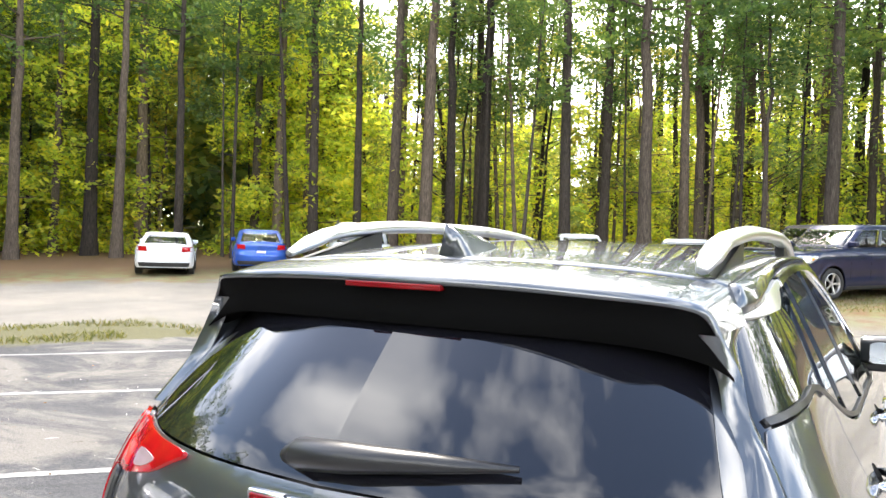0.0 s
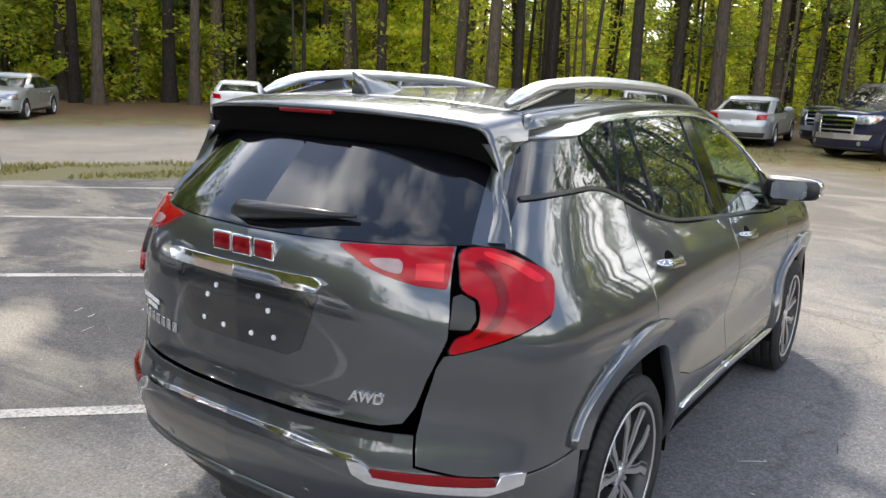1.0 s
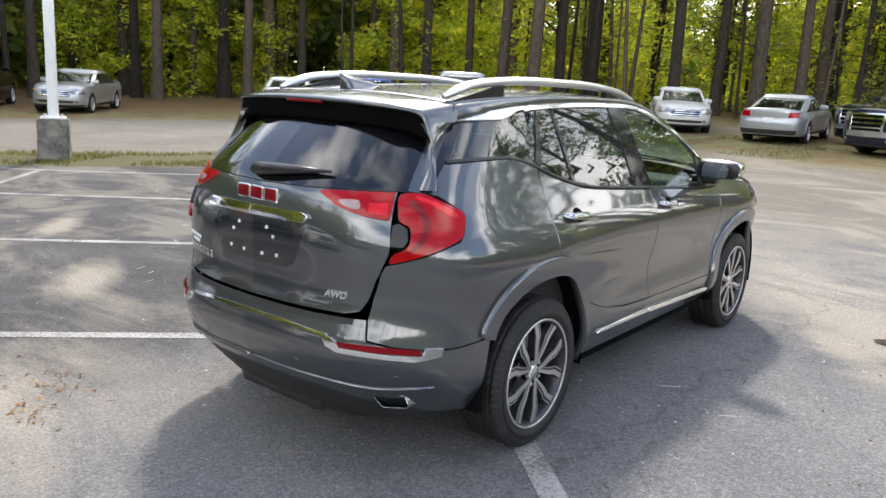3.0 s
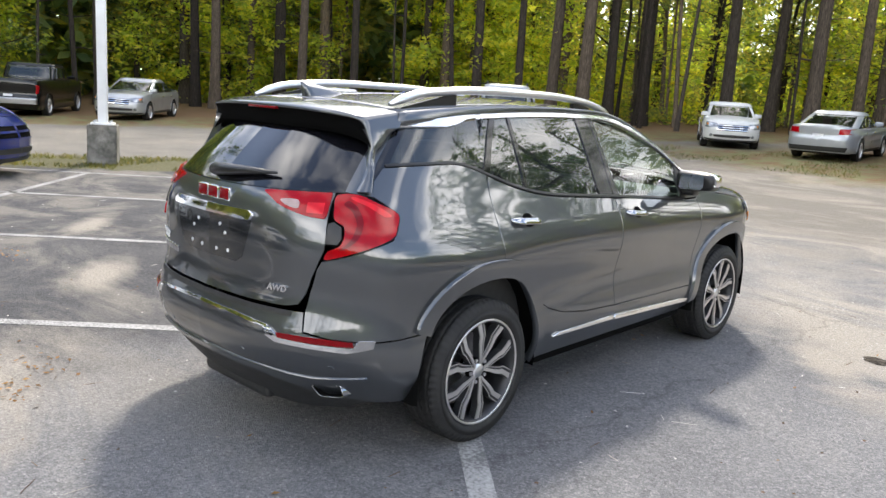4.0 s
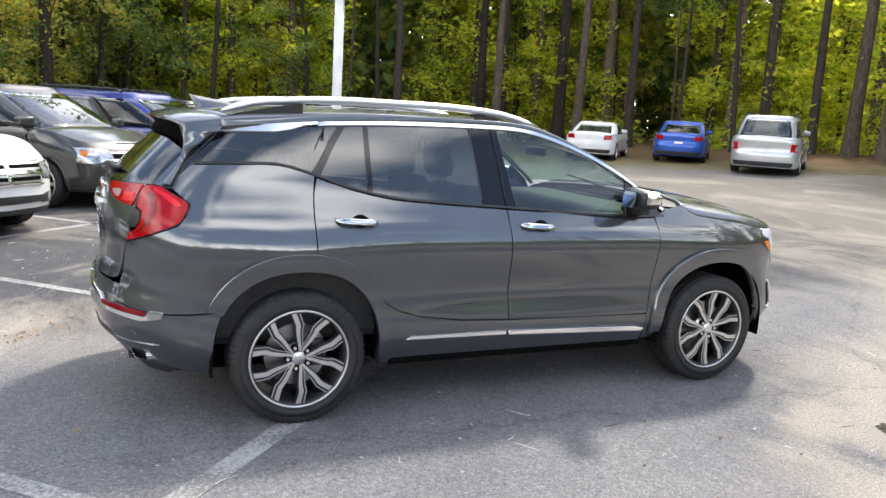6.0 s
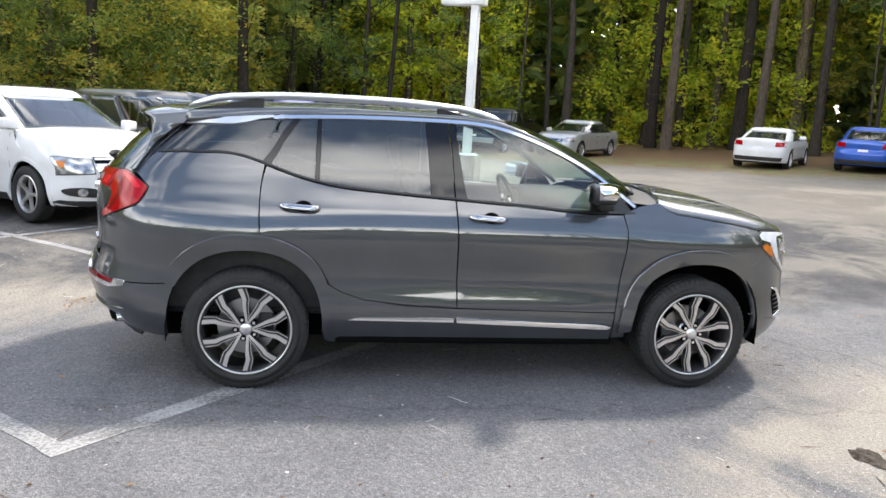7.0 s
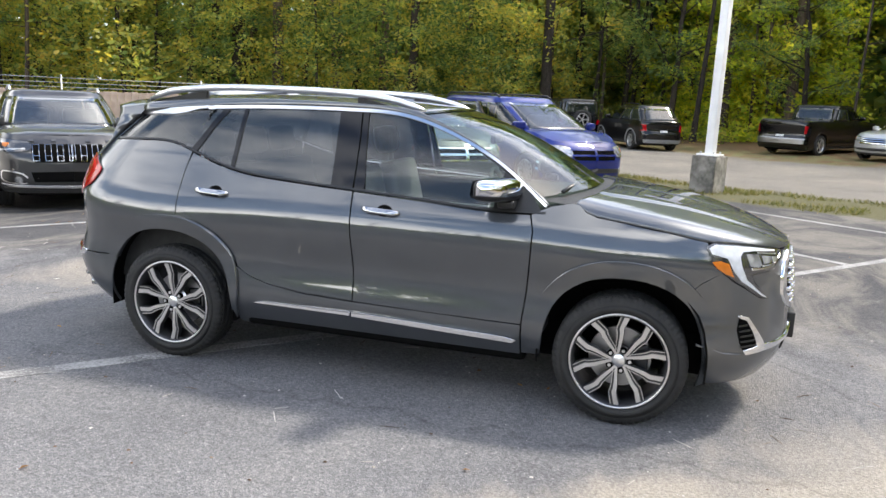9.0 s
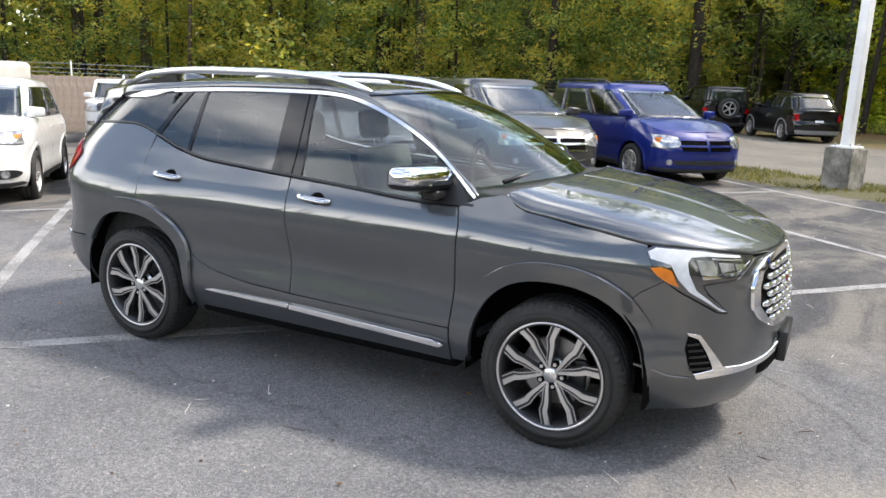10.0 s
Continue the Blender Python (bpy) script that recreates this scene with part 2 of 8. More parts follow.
class Shell:
    """The wrap-round side of a car: s runs from the middle of the tail along the flank to the middle of the nose, z is height."""

    def __init__(self, plan, width, rear, front):
        pts = np.array(spline(plan, 12))
        pts[:, 0] = np.maximum(pts[:, 0], 0)
        self.px, self.py = pts[:, 0], pts[:, 1]
        arc = np.concatenate([[0], np.cumsum(np.hypot(np.diff(self.px), np.diff(self.py)))])
        mid = np.argmin(np.abs(self.py - 0.5 * (self.py[0] + self.py[-1])))
        self.s = arc - arc[mid] + self.py[mid]
        self.w, self.dr, self.df = smoothed(*zip(*width)), smoothed(*zip(*rear)), smoothed(*zip(*front))
        span = self.py[-1] - self.py[0]
        self.yr, self.yf = self.py[0] + 0.2 * span, self.py[-1] - 0.2 * span

    def at(self, s, z):
        x, y = np.interp(s, self.s, self.px), np.interp(s, self.s, self.py)
        fr = np.clip((self.yr - y) / 0.45 + 0.5, 0, 1)
        ff = np.clip((y - self.yf) / 0.45 + 0.5, 0, 1)
        fr, ff = fr * fr * (3 - 2 * fr), ff * ff * (3 - 2 * ff)
        return np.stack([x * self.w(z), y + fr * self.dr(z) + ff * self.df(z), z + 0 * x], -1)

    def side(self, y, z):
        """(s, z) of the flank at that y."""
        g = self.at(self.s, np.full_like(self.s, z))[:, 1]
        return (float(np.interp(y, np.maximum.accumulate(g), self.s)), z)

    def tail(self, x, z):
        half = np.argmax(self.px >= self.px.max() * 0.9999)
        return (float(np.interp(x / float(self.w(z)), np.maximum.accumulate(self.px[:half + 1]), self.s[:half + 1])), z)

    def nose(self, x, z):
        half = len(self.px) - 1 - np.argmax(self.px[::-1] >= self.px.max() * 0.9999)
        xs, ss = self.px[half:][::-1], self.s[half:][::-1]
        return (float(np.interp(x / float(self.w(z)), np.maximum.accumulate(xs), ss)), z)


class SculptedShell(Shell):
    """The SUV's flanks: haunches swell over both axles and the doors are hollowed between them."""

    def at(self, s, z):
        p = Shell.at(self, s, z)
        y, x = p[..., 1], p[..., 0]
        flank = np.clip((x - 0.70) / 0.12, 0, 1)
        swell = 0.020 * np.exp(-((y - 0.0) / 0.42) ** 2) + 0.017 * np.exp(-((y - 2.72) / 0.42) ** 2)
        swell = swell * np.exp(-((z - 0.86) / 0.15) ** 2)
        hollow = 0.011 * np.exp(-((y - 1.40) / 0.62) ** 4) * np.exp(-((z - 0.66) / 0.12) ** 2)
        p[..., 0] = x + flank * (swell - hollow)
        return p


def refine(poly, step):
    out = []
    n = len(poly)
    for i in range(n):
        a, b = np.array(poly[i], float), np.array(poly[(i + 1) % n], float)
        k = max(1, int(math.ceil(np.hypot(*(b - a)) / step)))
        out += [a + (b - a) * j / k for j in range(k)]
    return out


def inside(poly, q):
    p = np.array(poly)
    a, b = p, np.roll(p, -1, 0)
    hit = np.zeros(len(q), bool)
    near = np.full(len(q), 9.0)
    for (x0, y0), (x1, y1) in zip(a, b):
        cond = (y0 > q[:, 1]) != (y1 > q[:, 1])
        t = (q[:, 1] - y0) / (y1 - y0 if y1 != y0 else 1e-9)
        hit ^= cond & (q[:, 0] < x0 + t * (x1 - x0))
        d = np.array([x1 - x0, y1 - y0])
        u = np.clip(((q[:, 0] - x0) * d[0] + (q[:, 1] - y0) * d[1]) / max(d @ d, 1e-12), 0, 1)
        near = np.minimum(near, np.hypot(q[:, 0] - x0 - u * d[0], q[:, 1] - y0 - u * d[1]))
    return hit, near


from mathutils.geometry import delaunay_2d_cdt


def fill(poly, step):
    ring = refine(poly, step)
    r = np.array(ring)
    lo, hi = r.min(0), r.max(0)
    gx, gy = np.meshgrid(np.arange(lo[0] + step * 0.5, hi[0], step), np.arange(lo[1] + step * 0.5, hi[1], step))
    q = np.stack([gx.ravel(), gy.ravel()], -1)
    if len(q):
        ok, near = inside(ring, q)
        q = q[ok & (near > step * 0.45)]
    pts = [Vector(p) for p in ring] + [Vector(p) for p in q]
    n = len(ring)
    vo, eo, fo, *_ = delaunay_2d_cdt(pts, [(i, (i + 1) % n) for i in range(n)], [list(range(n))], 1, 1e-6)
    return np.array([tuple(v) for v in vo]), [tuple(f) for f in fo]


def panel(name, poly, surf, mat, parent, label="", step=0.045, thick=0.014, lift=0.0, sides=(1,), centre=(0, 1.3, 0.8)):
    """A skin cut to an outline on a surface, with a turned-in rim. sides: 1 as given, -1 mirrored in x."""
    uv, tris = fill(poly, step)
    e = 0.004
    p0 = surf(uv[:, 0], uv[:, 1])
    du = surf(uv[:, 0] + e, uv[:, 1]) - surf(uv[:, 0] - e, uv[:, 1])
    dv = surf(uv[:, 0], uv[:, 1] + e) - surf(uv[:, 0], uv[:, 1] - e)
    nr = np.cross(du, dv)
    nr /= np.maximum(np.linalg.norm(nr, axis=1, keepdims=True), 1e-9)
    out = p0 - np.array(centre)
    if (np.einsum("ij,ij->i", nr, out)).mean() < 0:
        nr = -nr
    p0 = p0 + nr * lift
    count = {}
    good = []
    for a, b, c in tris:
        g = np.cross(p0[b] - p0[a], p0[c] - p0[a])
        if g @ (nr[a] + nr[b] + nr[c]) < 0:
            b, c = c, b
        good.append((a, b, c))
        for k in ((a, b), (b, c), (c, a)):
            count[k] = count.get(k, 0) + 1
    rim = [k for k in count if (k[1], k[0]) not in count]
    verts, faces, normals = [], [], []
    for sg in sides:
        base = len(verts)
        m = np.array([sg, 1, 1])
        verts += list(p0 * m) + list((p0 - nr * thick) * m)
        n = len(p0)
        for a, b, c in good:
            f = (a, b, c) if sg > 0 else (a, c, b)
            faces.append(tuple(base + i for i in f))
            normals += [tuple(nr[i] * m) for i in f]
        for a, b in rim:
            f = (b, a, a + n, b + n) if sg > 0 else (a, b, b + n, a + n)
            faces.append(tuple(base + i for i in f))
            normals += [(0, 0, 0)] * 4
    me = bpy.data.meshes.new(name)
    me.from_pydata([tuple(v) for v in verts], [], faces)
    me.polygons.foreach_set("use_smooth", [True] * len(me.polygons))
    me.normals_split_custom_set(normals)
    me.update()
    return link_mesh(name, me, mat, parent, label)


def loft(name, rows, mat, parent, label="", thick=0.0, closed=False, flip=False, outward=None):
    """Rows of points joined into a skin; thick adds a back; outward: the point from which the skin faces away."""
    verts = [tuple(p) for r in rows for p in r]
    m = len(rows[0])
    faces = []
    if outward is not None:
        g = np.array([[tuple(p) for p in r] for r in rows], float)
        a, b, c = g[:-1, :-1], g[:-1, 1:], g[1:, :-1]
        nrm = np.cross(b - a, c - a)
        flip = float(np.einsum("ijk,ijk->ij", nrm, a - np.array(outward)).sum()) < 0
    for i in range(len(rows) - 1):
        for j in range(m if closed else m - 1):
            f = (i * m + j, i * m + (j + 1) % m, (i + 1) * m + (j + 1) % m, (i + 1) * m + j)
            faces.append(f[::-1] if flip else f)
    ob = raw_part(name, verts, faces, mat, parent, label)
    if thick:
        md = ob.modifiers.new("thickness", "SOLIDIFY")
        md.thickness, md.offset = thick, -1
    return ob

# ---- ground ----
U, V = Vector((0.682, 0.731, 0)), Vector((-0.731, 0.682, 0))     # along a bay, across the bays
U_TURN = -43.0


def ground_z(y):
    """The lot falls away behind and rises ahead of the SUV."""
    up = 0.036 * (max(0.0, y - 3.4) ** 2 / (max(0.0, y - 3.4) + 3.0)) * 1.12
    down = 0.045 * (max(0.0, -1.6 - y) ** 2 / (max(0.0, -1.6 - y) + 2.0))
    return min(up, 1.6) - min(down, 0.9)


def asphalt_nodes(m):
    """Grey asphalt with aggregate, sandy drifts, stains and cracks."""
    tc = m.node_tree.nodes.new("ShaderNodeTexCoord")
    agg = node(m, "TexVoronoi", Scale=150.0)
    fine = node(m, "TexNoise", Scale=60.0, Detail=6.0)
    big = node(m, "TexNoise", Scale=0.55, Detail=6.0, Roughness=0.62)
    mid = node(m, "TexNoise", Scale=2.3, Detail=5.0)
    for n in (agg, fine, big, mid):
        wire(m, tc, "Object", n, "Vector")
    return tc, agg, fine, big, mid


def mix_color(m, fac, a, b, blend="MIX"):
    n = m.node_tree.nodes.new("ShaderNodeMix")
    n.data_type, n.blend_type = "RGBA", blend
    for sock, val in ((0, fac), (6, a), (7, b)):
        if isinstance(val, tuple) and isinstance(val[0], bpy.types.Node):
            wire(m, val[0], val[1], n, sock)
        elif sock == 0:
            n.inputs[0].default_value = val
        else:
            n.inputs[sock].default_value = (*val, 1)
    return (n, 2)


def math_node(m, op, a, b=None, clamp=False):
    n = m.node_tree.nodes.new("ShaderNodeMath")
    n.operation, n.use_clamp = op, clamp
    for i, v in enumerate((a, b)):
        if isinstance(v, tuple):
            wire(m, v[0], v[1], n, i)
        elif v is not None:
            n.inputs[i].default_value = v
    return (n, 0)


def ramped(m, src, stops):
    r = ramp(m, stops)
    wire(m, src[0], src[1], r, "Fac")
    return (r, "Color")


def ground_material():
    m = material("ground_surfaces", (0.1, 0.1, 0.1), 0.9, spec=0.25)
    tc, agg, fine, big, mid = asphalt_nodes(m)
    sep = m.node_tree.nodes.new("ShaderNodeSeparateXYZ")
    wire(m, tc, "Object", sep, "Vector")
    X, Y = (sep, "X"), (sep, "Y")
    wob = math_node(m, "MULTIPLY", math_node(m, "SUBTRACT", (mid, "Fac"), 0.5), 1.3)
    wob2 = math_node(m, "MULTIPLY", math_node(m, "SUBTRACT", (big, "Fac"), 0.5), 7.0)

    def band(value, edge, soft):
        """0 below edge, 1 above."""
        return math_node(m, "DIVIDE", math_node(m, "SUBTRACT", value, edge - soft), 2 * soft, True)
    # distance beyond the lot, across the verge
    n = math_node(m, "ADD", math_node(m, "MULTIPLY", X, -0.835), math_node(m, "MULTIPLY", Y, 0.55))
    n = math_node(m, "ADD", n, wob)
    # distance towards the woods' foot
    k = math_node(m, "ADD", math_node(m, "MULTIPLY", X, -0.80), math_node(m, "MULTIPLY", Y, 0.62))
    k = math_node(m, "ADD", k, wob2)
    f = math_node(m, "ADD", Y, math_node(m, "MULTIPLY", X, 0.30))
    f = math_node(m, "ADD", f, wob2)
    # colours
    asph = ramped(m, (fine, "Fac"), [(0.25, (0.142, 0.142, 0.147)), (0.55, (0.172, 0.172, 0.177)), (0.8, (0.212, 0.211, 0.210))])
    chip = ramped(m, (agg, "Color"), [(0.0, (0.60, 0.60, 0.61)), (0.45, (0.92, 0.92, 0.93)), (0.75, (1.12, 1.12, 1.11)), (0.95, (1.65, 1.62, 1.58))])
    asph = mix_color(m, 0.9, asph, chip, "MULTIPLY")
    coarse = node(m, "TexVoronoi", Scale=62.0)
    wire(m, tc, "Object", coarse, "Vector")
    asph = mix_color(m, 0.8, asph, ramped(m, (coarse, "Color"), [(0.0, (0.72, 0.72, 0.73)), (0.5, (1.0, 1.0, 1.0)), (0.9, (1.30, 1.29, 1.27))]), "MULTIPLY")
    tone = ramped(m, (big, "Fac"), [(0.3, (0.78, 0.78, 0.8)), (0.5, (1.0, 1.0, 1.0)), (0.72, (1.22, 1.2, 1.16))])
    asph = mix_color(m, 1.0, asph, tone, "MULTIPLY")
    sand = ramped(m, (fine, "Fac"), [(0.3, (0.22, 0.198, 0.166)), (0.7, (0.41, 0.37, 0.316))])
    stretch = node(m, "Mapping", Rotation=(0.0, 0.0, 0.75), Scale=(0.6, 1.0, 1.0))
    wire(m, tc, "Object", stretch, "Vector")
    streak = node(m, "TexNoise", Scale=0.75, Detail=8.0, Roughness=0.68, Distortion=0.9)
    wire(m, stretch, "Vector", streak, "Vector")
    drift = ramped(m, (streak, "Fac"), [(0.46, (0, 0, 0)), (0.58, (0.9, 0.9, 0.9))])
    tar = ramped(m, (streak, "Fac"), [(0.34, (0.80, 0.80, 0.81)), (0.46, (1, 1, 1))])
    asph = mix_color(m, 1.0, asph, tar, "MULTIPLY")
    # the asphalt of the bays is darker
    dark_ground = band(math_node(m, "ADD", math_node(m, "MULTIPLY", X, -1.0), math_node(m, "MULTIPLY", wob, 1.5)), 1.3, 0.5)
    # unseen ground on the right is darkened too, so the lower doors reflect dark
    dark_ground = math_node(m, "MAXIMUM", dark_ground, band(math_node(m, "ADD", X, wob), 3.9, 0.5))
    asph = mix_color(m, math_node(m, "MULTIPLY", dark_ground, 0.85), asph, mix_color(m, 1.0, asph, (0.36, 0.36, 0.37), "MULTIPLY"))
    # sandy drifts: stronger ahead of the car and among the bays behind it
    ahead = band(math_node(m, "ADD", math_node(m, "ADD", Y, math_node(m, "MULTIPLY", X, 1.4)), wob), 5.3, 0.7)
    ahead = math_node(m, "MULTIPLY", ahead, math_node(m, "SUBTRACT", 1.0, band(math_node(m, "ADD", X, wob), 3.6, 0.5)))
    bays = band(math_node(m, "ADD", math_node(m, "MULTIPLY", X, -1.0), wob2), 0.6, 1.5)
    dr = math_node(m, "MULTIPLY", drift, math_node(m, "MAXIMUM", math_node(m, "MULTIPLY", bays, 0.45), ahead))
    dr = math_node(m, "MAXIMUM", dr, math_node(m, "MULTIPLY", ahead, ramped(m, (big, "Fac"), [(0.40, (0.05,) * 3), (0.62, (0.8,) * 3)])))
    # pale washes of sand lying in the bays
    for cx, cy, turn, rx, ry in ((-3.3, 0.0, 2.43, 1.0, 0.36), (-1.15, -1.9, 2.5, 1.5, 0.75), (-5.6, 0.9, 2.43, 1.1, 0.28), (1.35, 3.75, 2.2, 1.9, 0.8), (1.6, 2.95, 2.15, 1.0, 0.35)):
        mp = node(m, "Mapping", Location=(cx, cy, 0.0), Rotation=(0.0, 0.0, turn), Scale=(rx, ry, 1.0))
        mp.vector_type = "TEXTURE"
        wire(m, tc, "Object", mp, "Vector")
        ln = m.node_tree.nodes.new("ShaderNodeVectorMath")
        ln.operation = "LENGTH"
        wire(m, mp, "Vector", ln, 0)
        edge = math_node(m, "ADD", math_node(m, "SUBTRACT", 1.0, (ln, "Value")), math_node(m, "MULTIPLY", math_node(m, "SUBTRACT", (streak, "Fac"), 0.5), 2.6))
        dr = math_node(m, "MAXIMUM", dr, math_node(m, "MULTIPLY", math_node(m, "MULTIPLY", edge, 1.5, True), 0.85))
    col = mix_color(m, dr, asph, sand)
    # cracks
    crack = node(m, "TexVoronoi", Scale=0.16)
    crack.feature = "DISTANCE_TO_EDGE"
    warp = node(m, "TexNoise", Scale=3.5, Detail=4.0)
    wire(m, tc, "Object", warp, "Vector")
    wv = m.node_tree.nodes.new("ShaderNodeVectorMath")
    wv.operation = "MULTIPLY_ADD"
    wire(m, warp, "Color", wv, 0)
    wv.inputs[1].default_value = (0.45, 0.45, 0)
    wire(m, tc, "Object", wv, 2)
    m.node_tree.links.new(wv.outputs[0], crack.inputs["Vector"])
    cr = ramped(m, (crack, "Distance"), [(0.0, (0.25, 0.25, 0.26)), (0.0015, (0.55, 0.55, 0.55)), (0.003, (1, 1, 1))])
    col = mix_color(m, 0.32, col, cr, "MULTIPLY")
    # verge, gravel drive, leaf litter
    grass = ramped(m, (fine, "Fac"), [(0.3, (0.055, 0.060, 0.028)), (0.5, (0.105, 0.100, 0.050)), (0.75, (0.17, 0.145, 0.085))])
    gravel = ramped(m, (agg, "Distance"), [(0.0, (0.30, 0.28, 0.25)), (0.6, (0.16, 0.148, 0.132))])
    gravel = mix_color(m, 1.0, gravel, tone, "MULTIPLY")
    litter = ramped(m, (fine, "Fac"), [(0.25, (0.07, 0.042, 0.022)), (0.5, (0.17, 0.10, 0.05)), (0.75, (0.27, 0.16, 0.08))])
    turf = ramped(m, (mid, "Fac"), [(0.40, (0, 0, 0)), (0.58, (1, 1, 1))])
    lawn = ramped(m, (fine, "Fac"), [(0.3, (0.085, 0.100, 0.036)), (0.5, (0.165, 0.165, 0.070)), (0.75, (0.26, 0.225, 0.12))])
    foot = mix_color(m, turf, litter, lawn)
    drive = mix_color(m, math_node(m, "MAXIMUM", band(n, 13.1, 0.35), band(math_node(m, "ADD", Y, wob), 7.5, 0.5)), grass, gravel)
    drive = mix_color(m, band(k, 22.5, 0.9), drive, foot)
    drive = mix_color(m, band(k, 27.5, 1.5), drive, litter)
    col = mix_color(m, band(n, 10.7, 0.12), col, drive)
    # forward end of the lot: dirt, then rough grass at the trees
    soil = ramped(m, (fine, "Fac"), [(0.3, (0.115, 0.104, 0.090)), (0.7, (0.215, 0.196, 0.170))])
    dirt = mix_color(m, ramped(m, (streak, "Fac"), [(0.46, (0, 0, 0)), (0.66, (0.75, 0.75, 0.75))]), soil, sand)
    fwd = mix_color(m, band(f, 15.5, 1.6), dirt, foot)
    fwd = mix_color(m, band(f, 24.0, 2.0), fwd, litter)
    col = mix_color(m, math_node(m, "MULTIPLY", band(f, 7.6, 1.6), math_node(m, "SUBTRACT", 1.0, band(n, 19.0, 2.0))), col, fwd)
    wire(m, col[0], col[1], shader(m), "Base Color")
    bmp = node(m, "Bump", Strength=0.75, Distance=0.007)
    hgt = math_node(m, "ADD", (agg, "Distance"), math_node(m, "MULTIPLY", (fine, "Fac"), 0.8))
    wire(m, hgt[0], hgt[1], bmp, "Height")
    wire(m, bmp, "Normal", shader(m), "Normal")
    return m


def ground_sheet():
    def axis(lo, hi):
        v = [0.0]
        for sgn, lim in ((1, hi), (-1, -lo)):
            p = 0.0
            while p < lim:
                p += 0.6 if p < 34 else (4 if p < 90 else 60)
                v.append(sgn * p)
        return sorted(set(v))
    xs, ys = axis(-900, 900), axis(-900, 900)
    verts = [(x, y, ground_z(y)) for y in ys for x in xs]
    n = len(xs)
    faces = [(j * n + i, j * n + i + 1, (j + 1) * n + i + 1, (j + 1) * n + i) for j in range(len(ys) - 1) for i in range(n - 1)]
    ob = raw_part("ground", verts, faces, ground_material())
    return tagged(ob, "grey asphalt lot running into gravel drive and leaf litter", "ground", kind="structure")


ground_sheet()

M_LINE = material("worn_line_paint", (0.6, 0.6, 0.58), 0.85)
_tc, _agg, _fine, _big, _mid = asphalt_nodes(M_LINE)
_wear = math_node(M_LINE, "ADD", math_node(M_LINE, "MULTIPLY", (_mid, "Fac"), 0.5), math_node(M_LINE, "MULTIPLY", (_fine, "Fac"), 0.6))
_w = ramped(M_LINE, _wear, [(0.47, (0.14, 0.138, 0.136)), (0.58, (0.29, 0.286, 0.28)), (0.74, (0.40, 0.395, 0.385))])
wire(M_LINE, _w[0], _w[1], shader(M_LINE), "Base Color")


def bay_line(u0, v0, u1, v1, wide=0.105):
    a, b = U * u0 + V * v0, U * u1 + V * v1
    d = (b - a).normalized()
    s = Vector((-d.y, d.x, 0)) * wide / 2
    n = max(2, int((b - a).length / 0.5))
    rng = random.Random(int((u0 * 7 + v0 * 31) * 10))
    verts, faces = [], []
    for i in range(n + 1):
        p = a + (b - a) * i / n
        for k in (-1, 1):
            q = p + s * (k * (1 + rng.uniform(-0.08, 0.08)))
            verts.append((q.x, q.y, ground_z(q.y) + 0.004))
    faces = [(2 * i, 2 * i + 2, 2 * i + 3, 2 * i + 1) for i in range(n)]
    verts += [(x, y, z - 0.003) for x, y, z in verts]
    m = 2 * (n + 1)
    faces = [f[::-1] for f in faces]
    faces += [(2 * i, 2 * i + m, 2 * i + 2 + m, 2 * i + 2) for i in range(n)] + [(2 * i + 1, 2 * i + 3, 2 * i + 3 + m, 2 * i + 1 + m) for i in range(n)]
    return tagged(raw_part("bay_line", verts, faces, M_LINE, smooth=False), "worn white parking bay line on asphalt", "road marking", "parking bay lines", "structure")


for v in (-10.0, -7.2, -4.5, -1.73, 0.94, 3.8, 6.7, 9.4):
    bay_line(-10.4, v, 0.50, v)
bay_line(0.56, -1.79, 0.56, 9.4, 0.12)
bay_line(-4.95, -10.0, -4.95, 9.4)

# ---- the grey SUV ----
def arc_points(cy, cz, r, a0, a1, n=14):
    return [(cy + r * math.cos(radians(a0 + (a1 - a0) * i / n)), cz + r * math.sin(radians(a0 + (a1 - a0) * i / n))) for i in range(n + 1)]


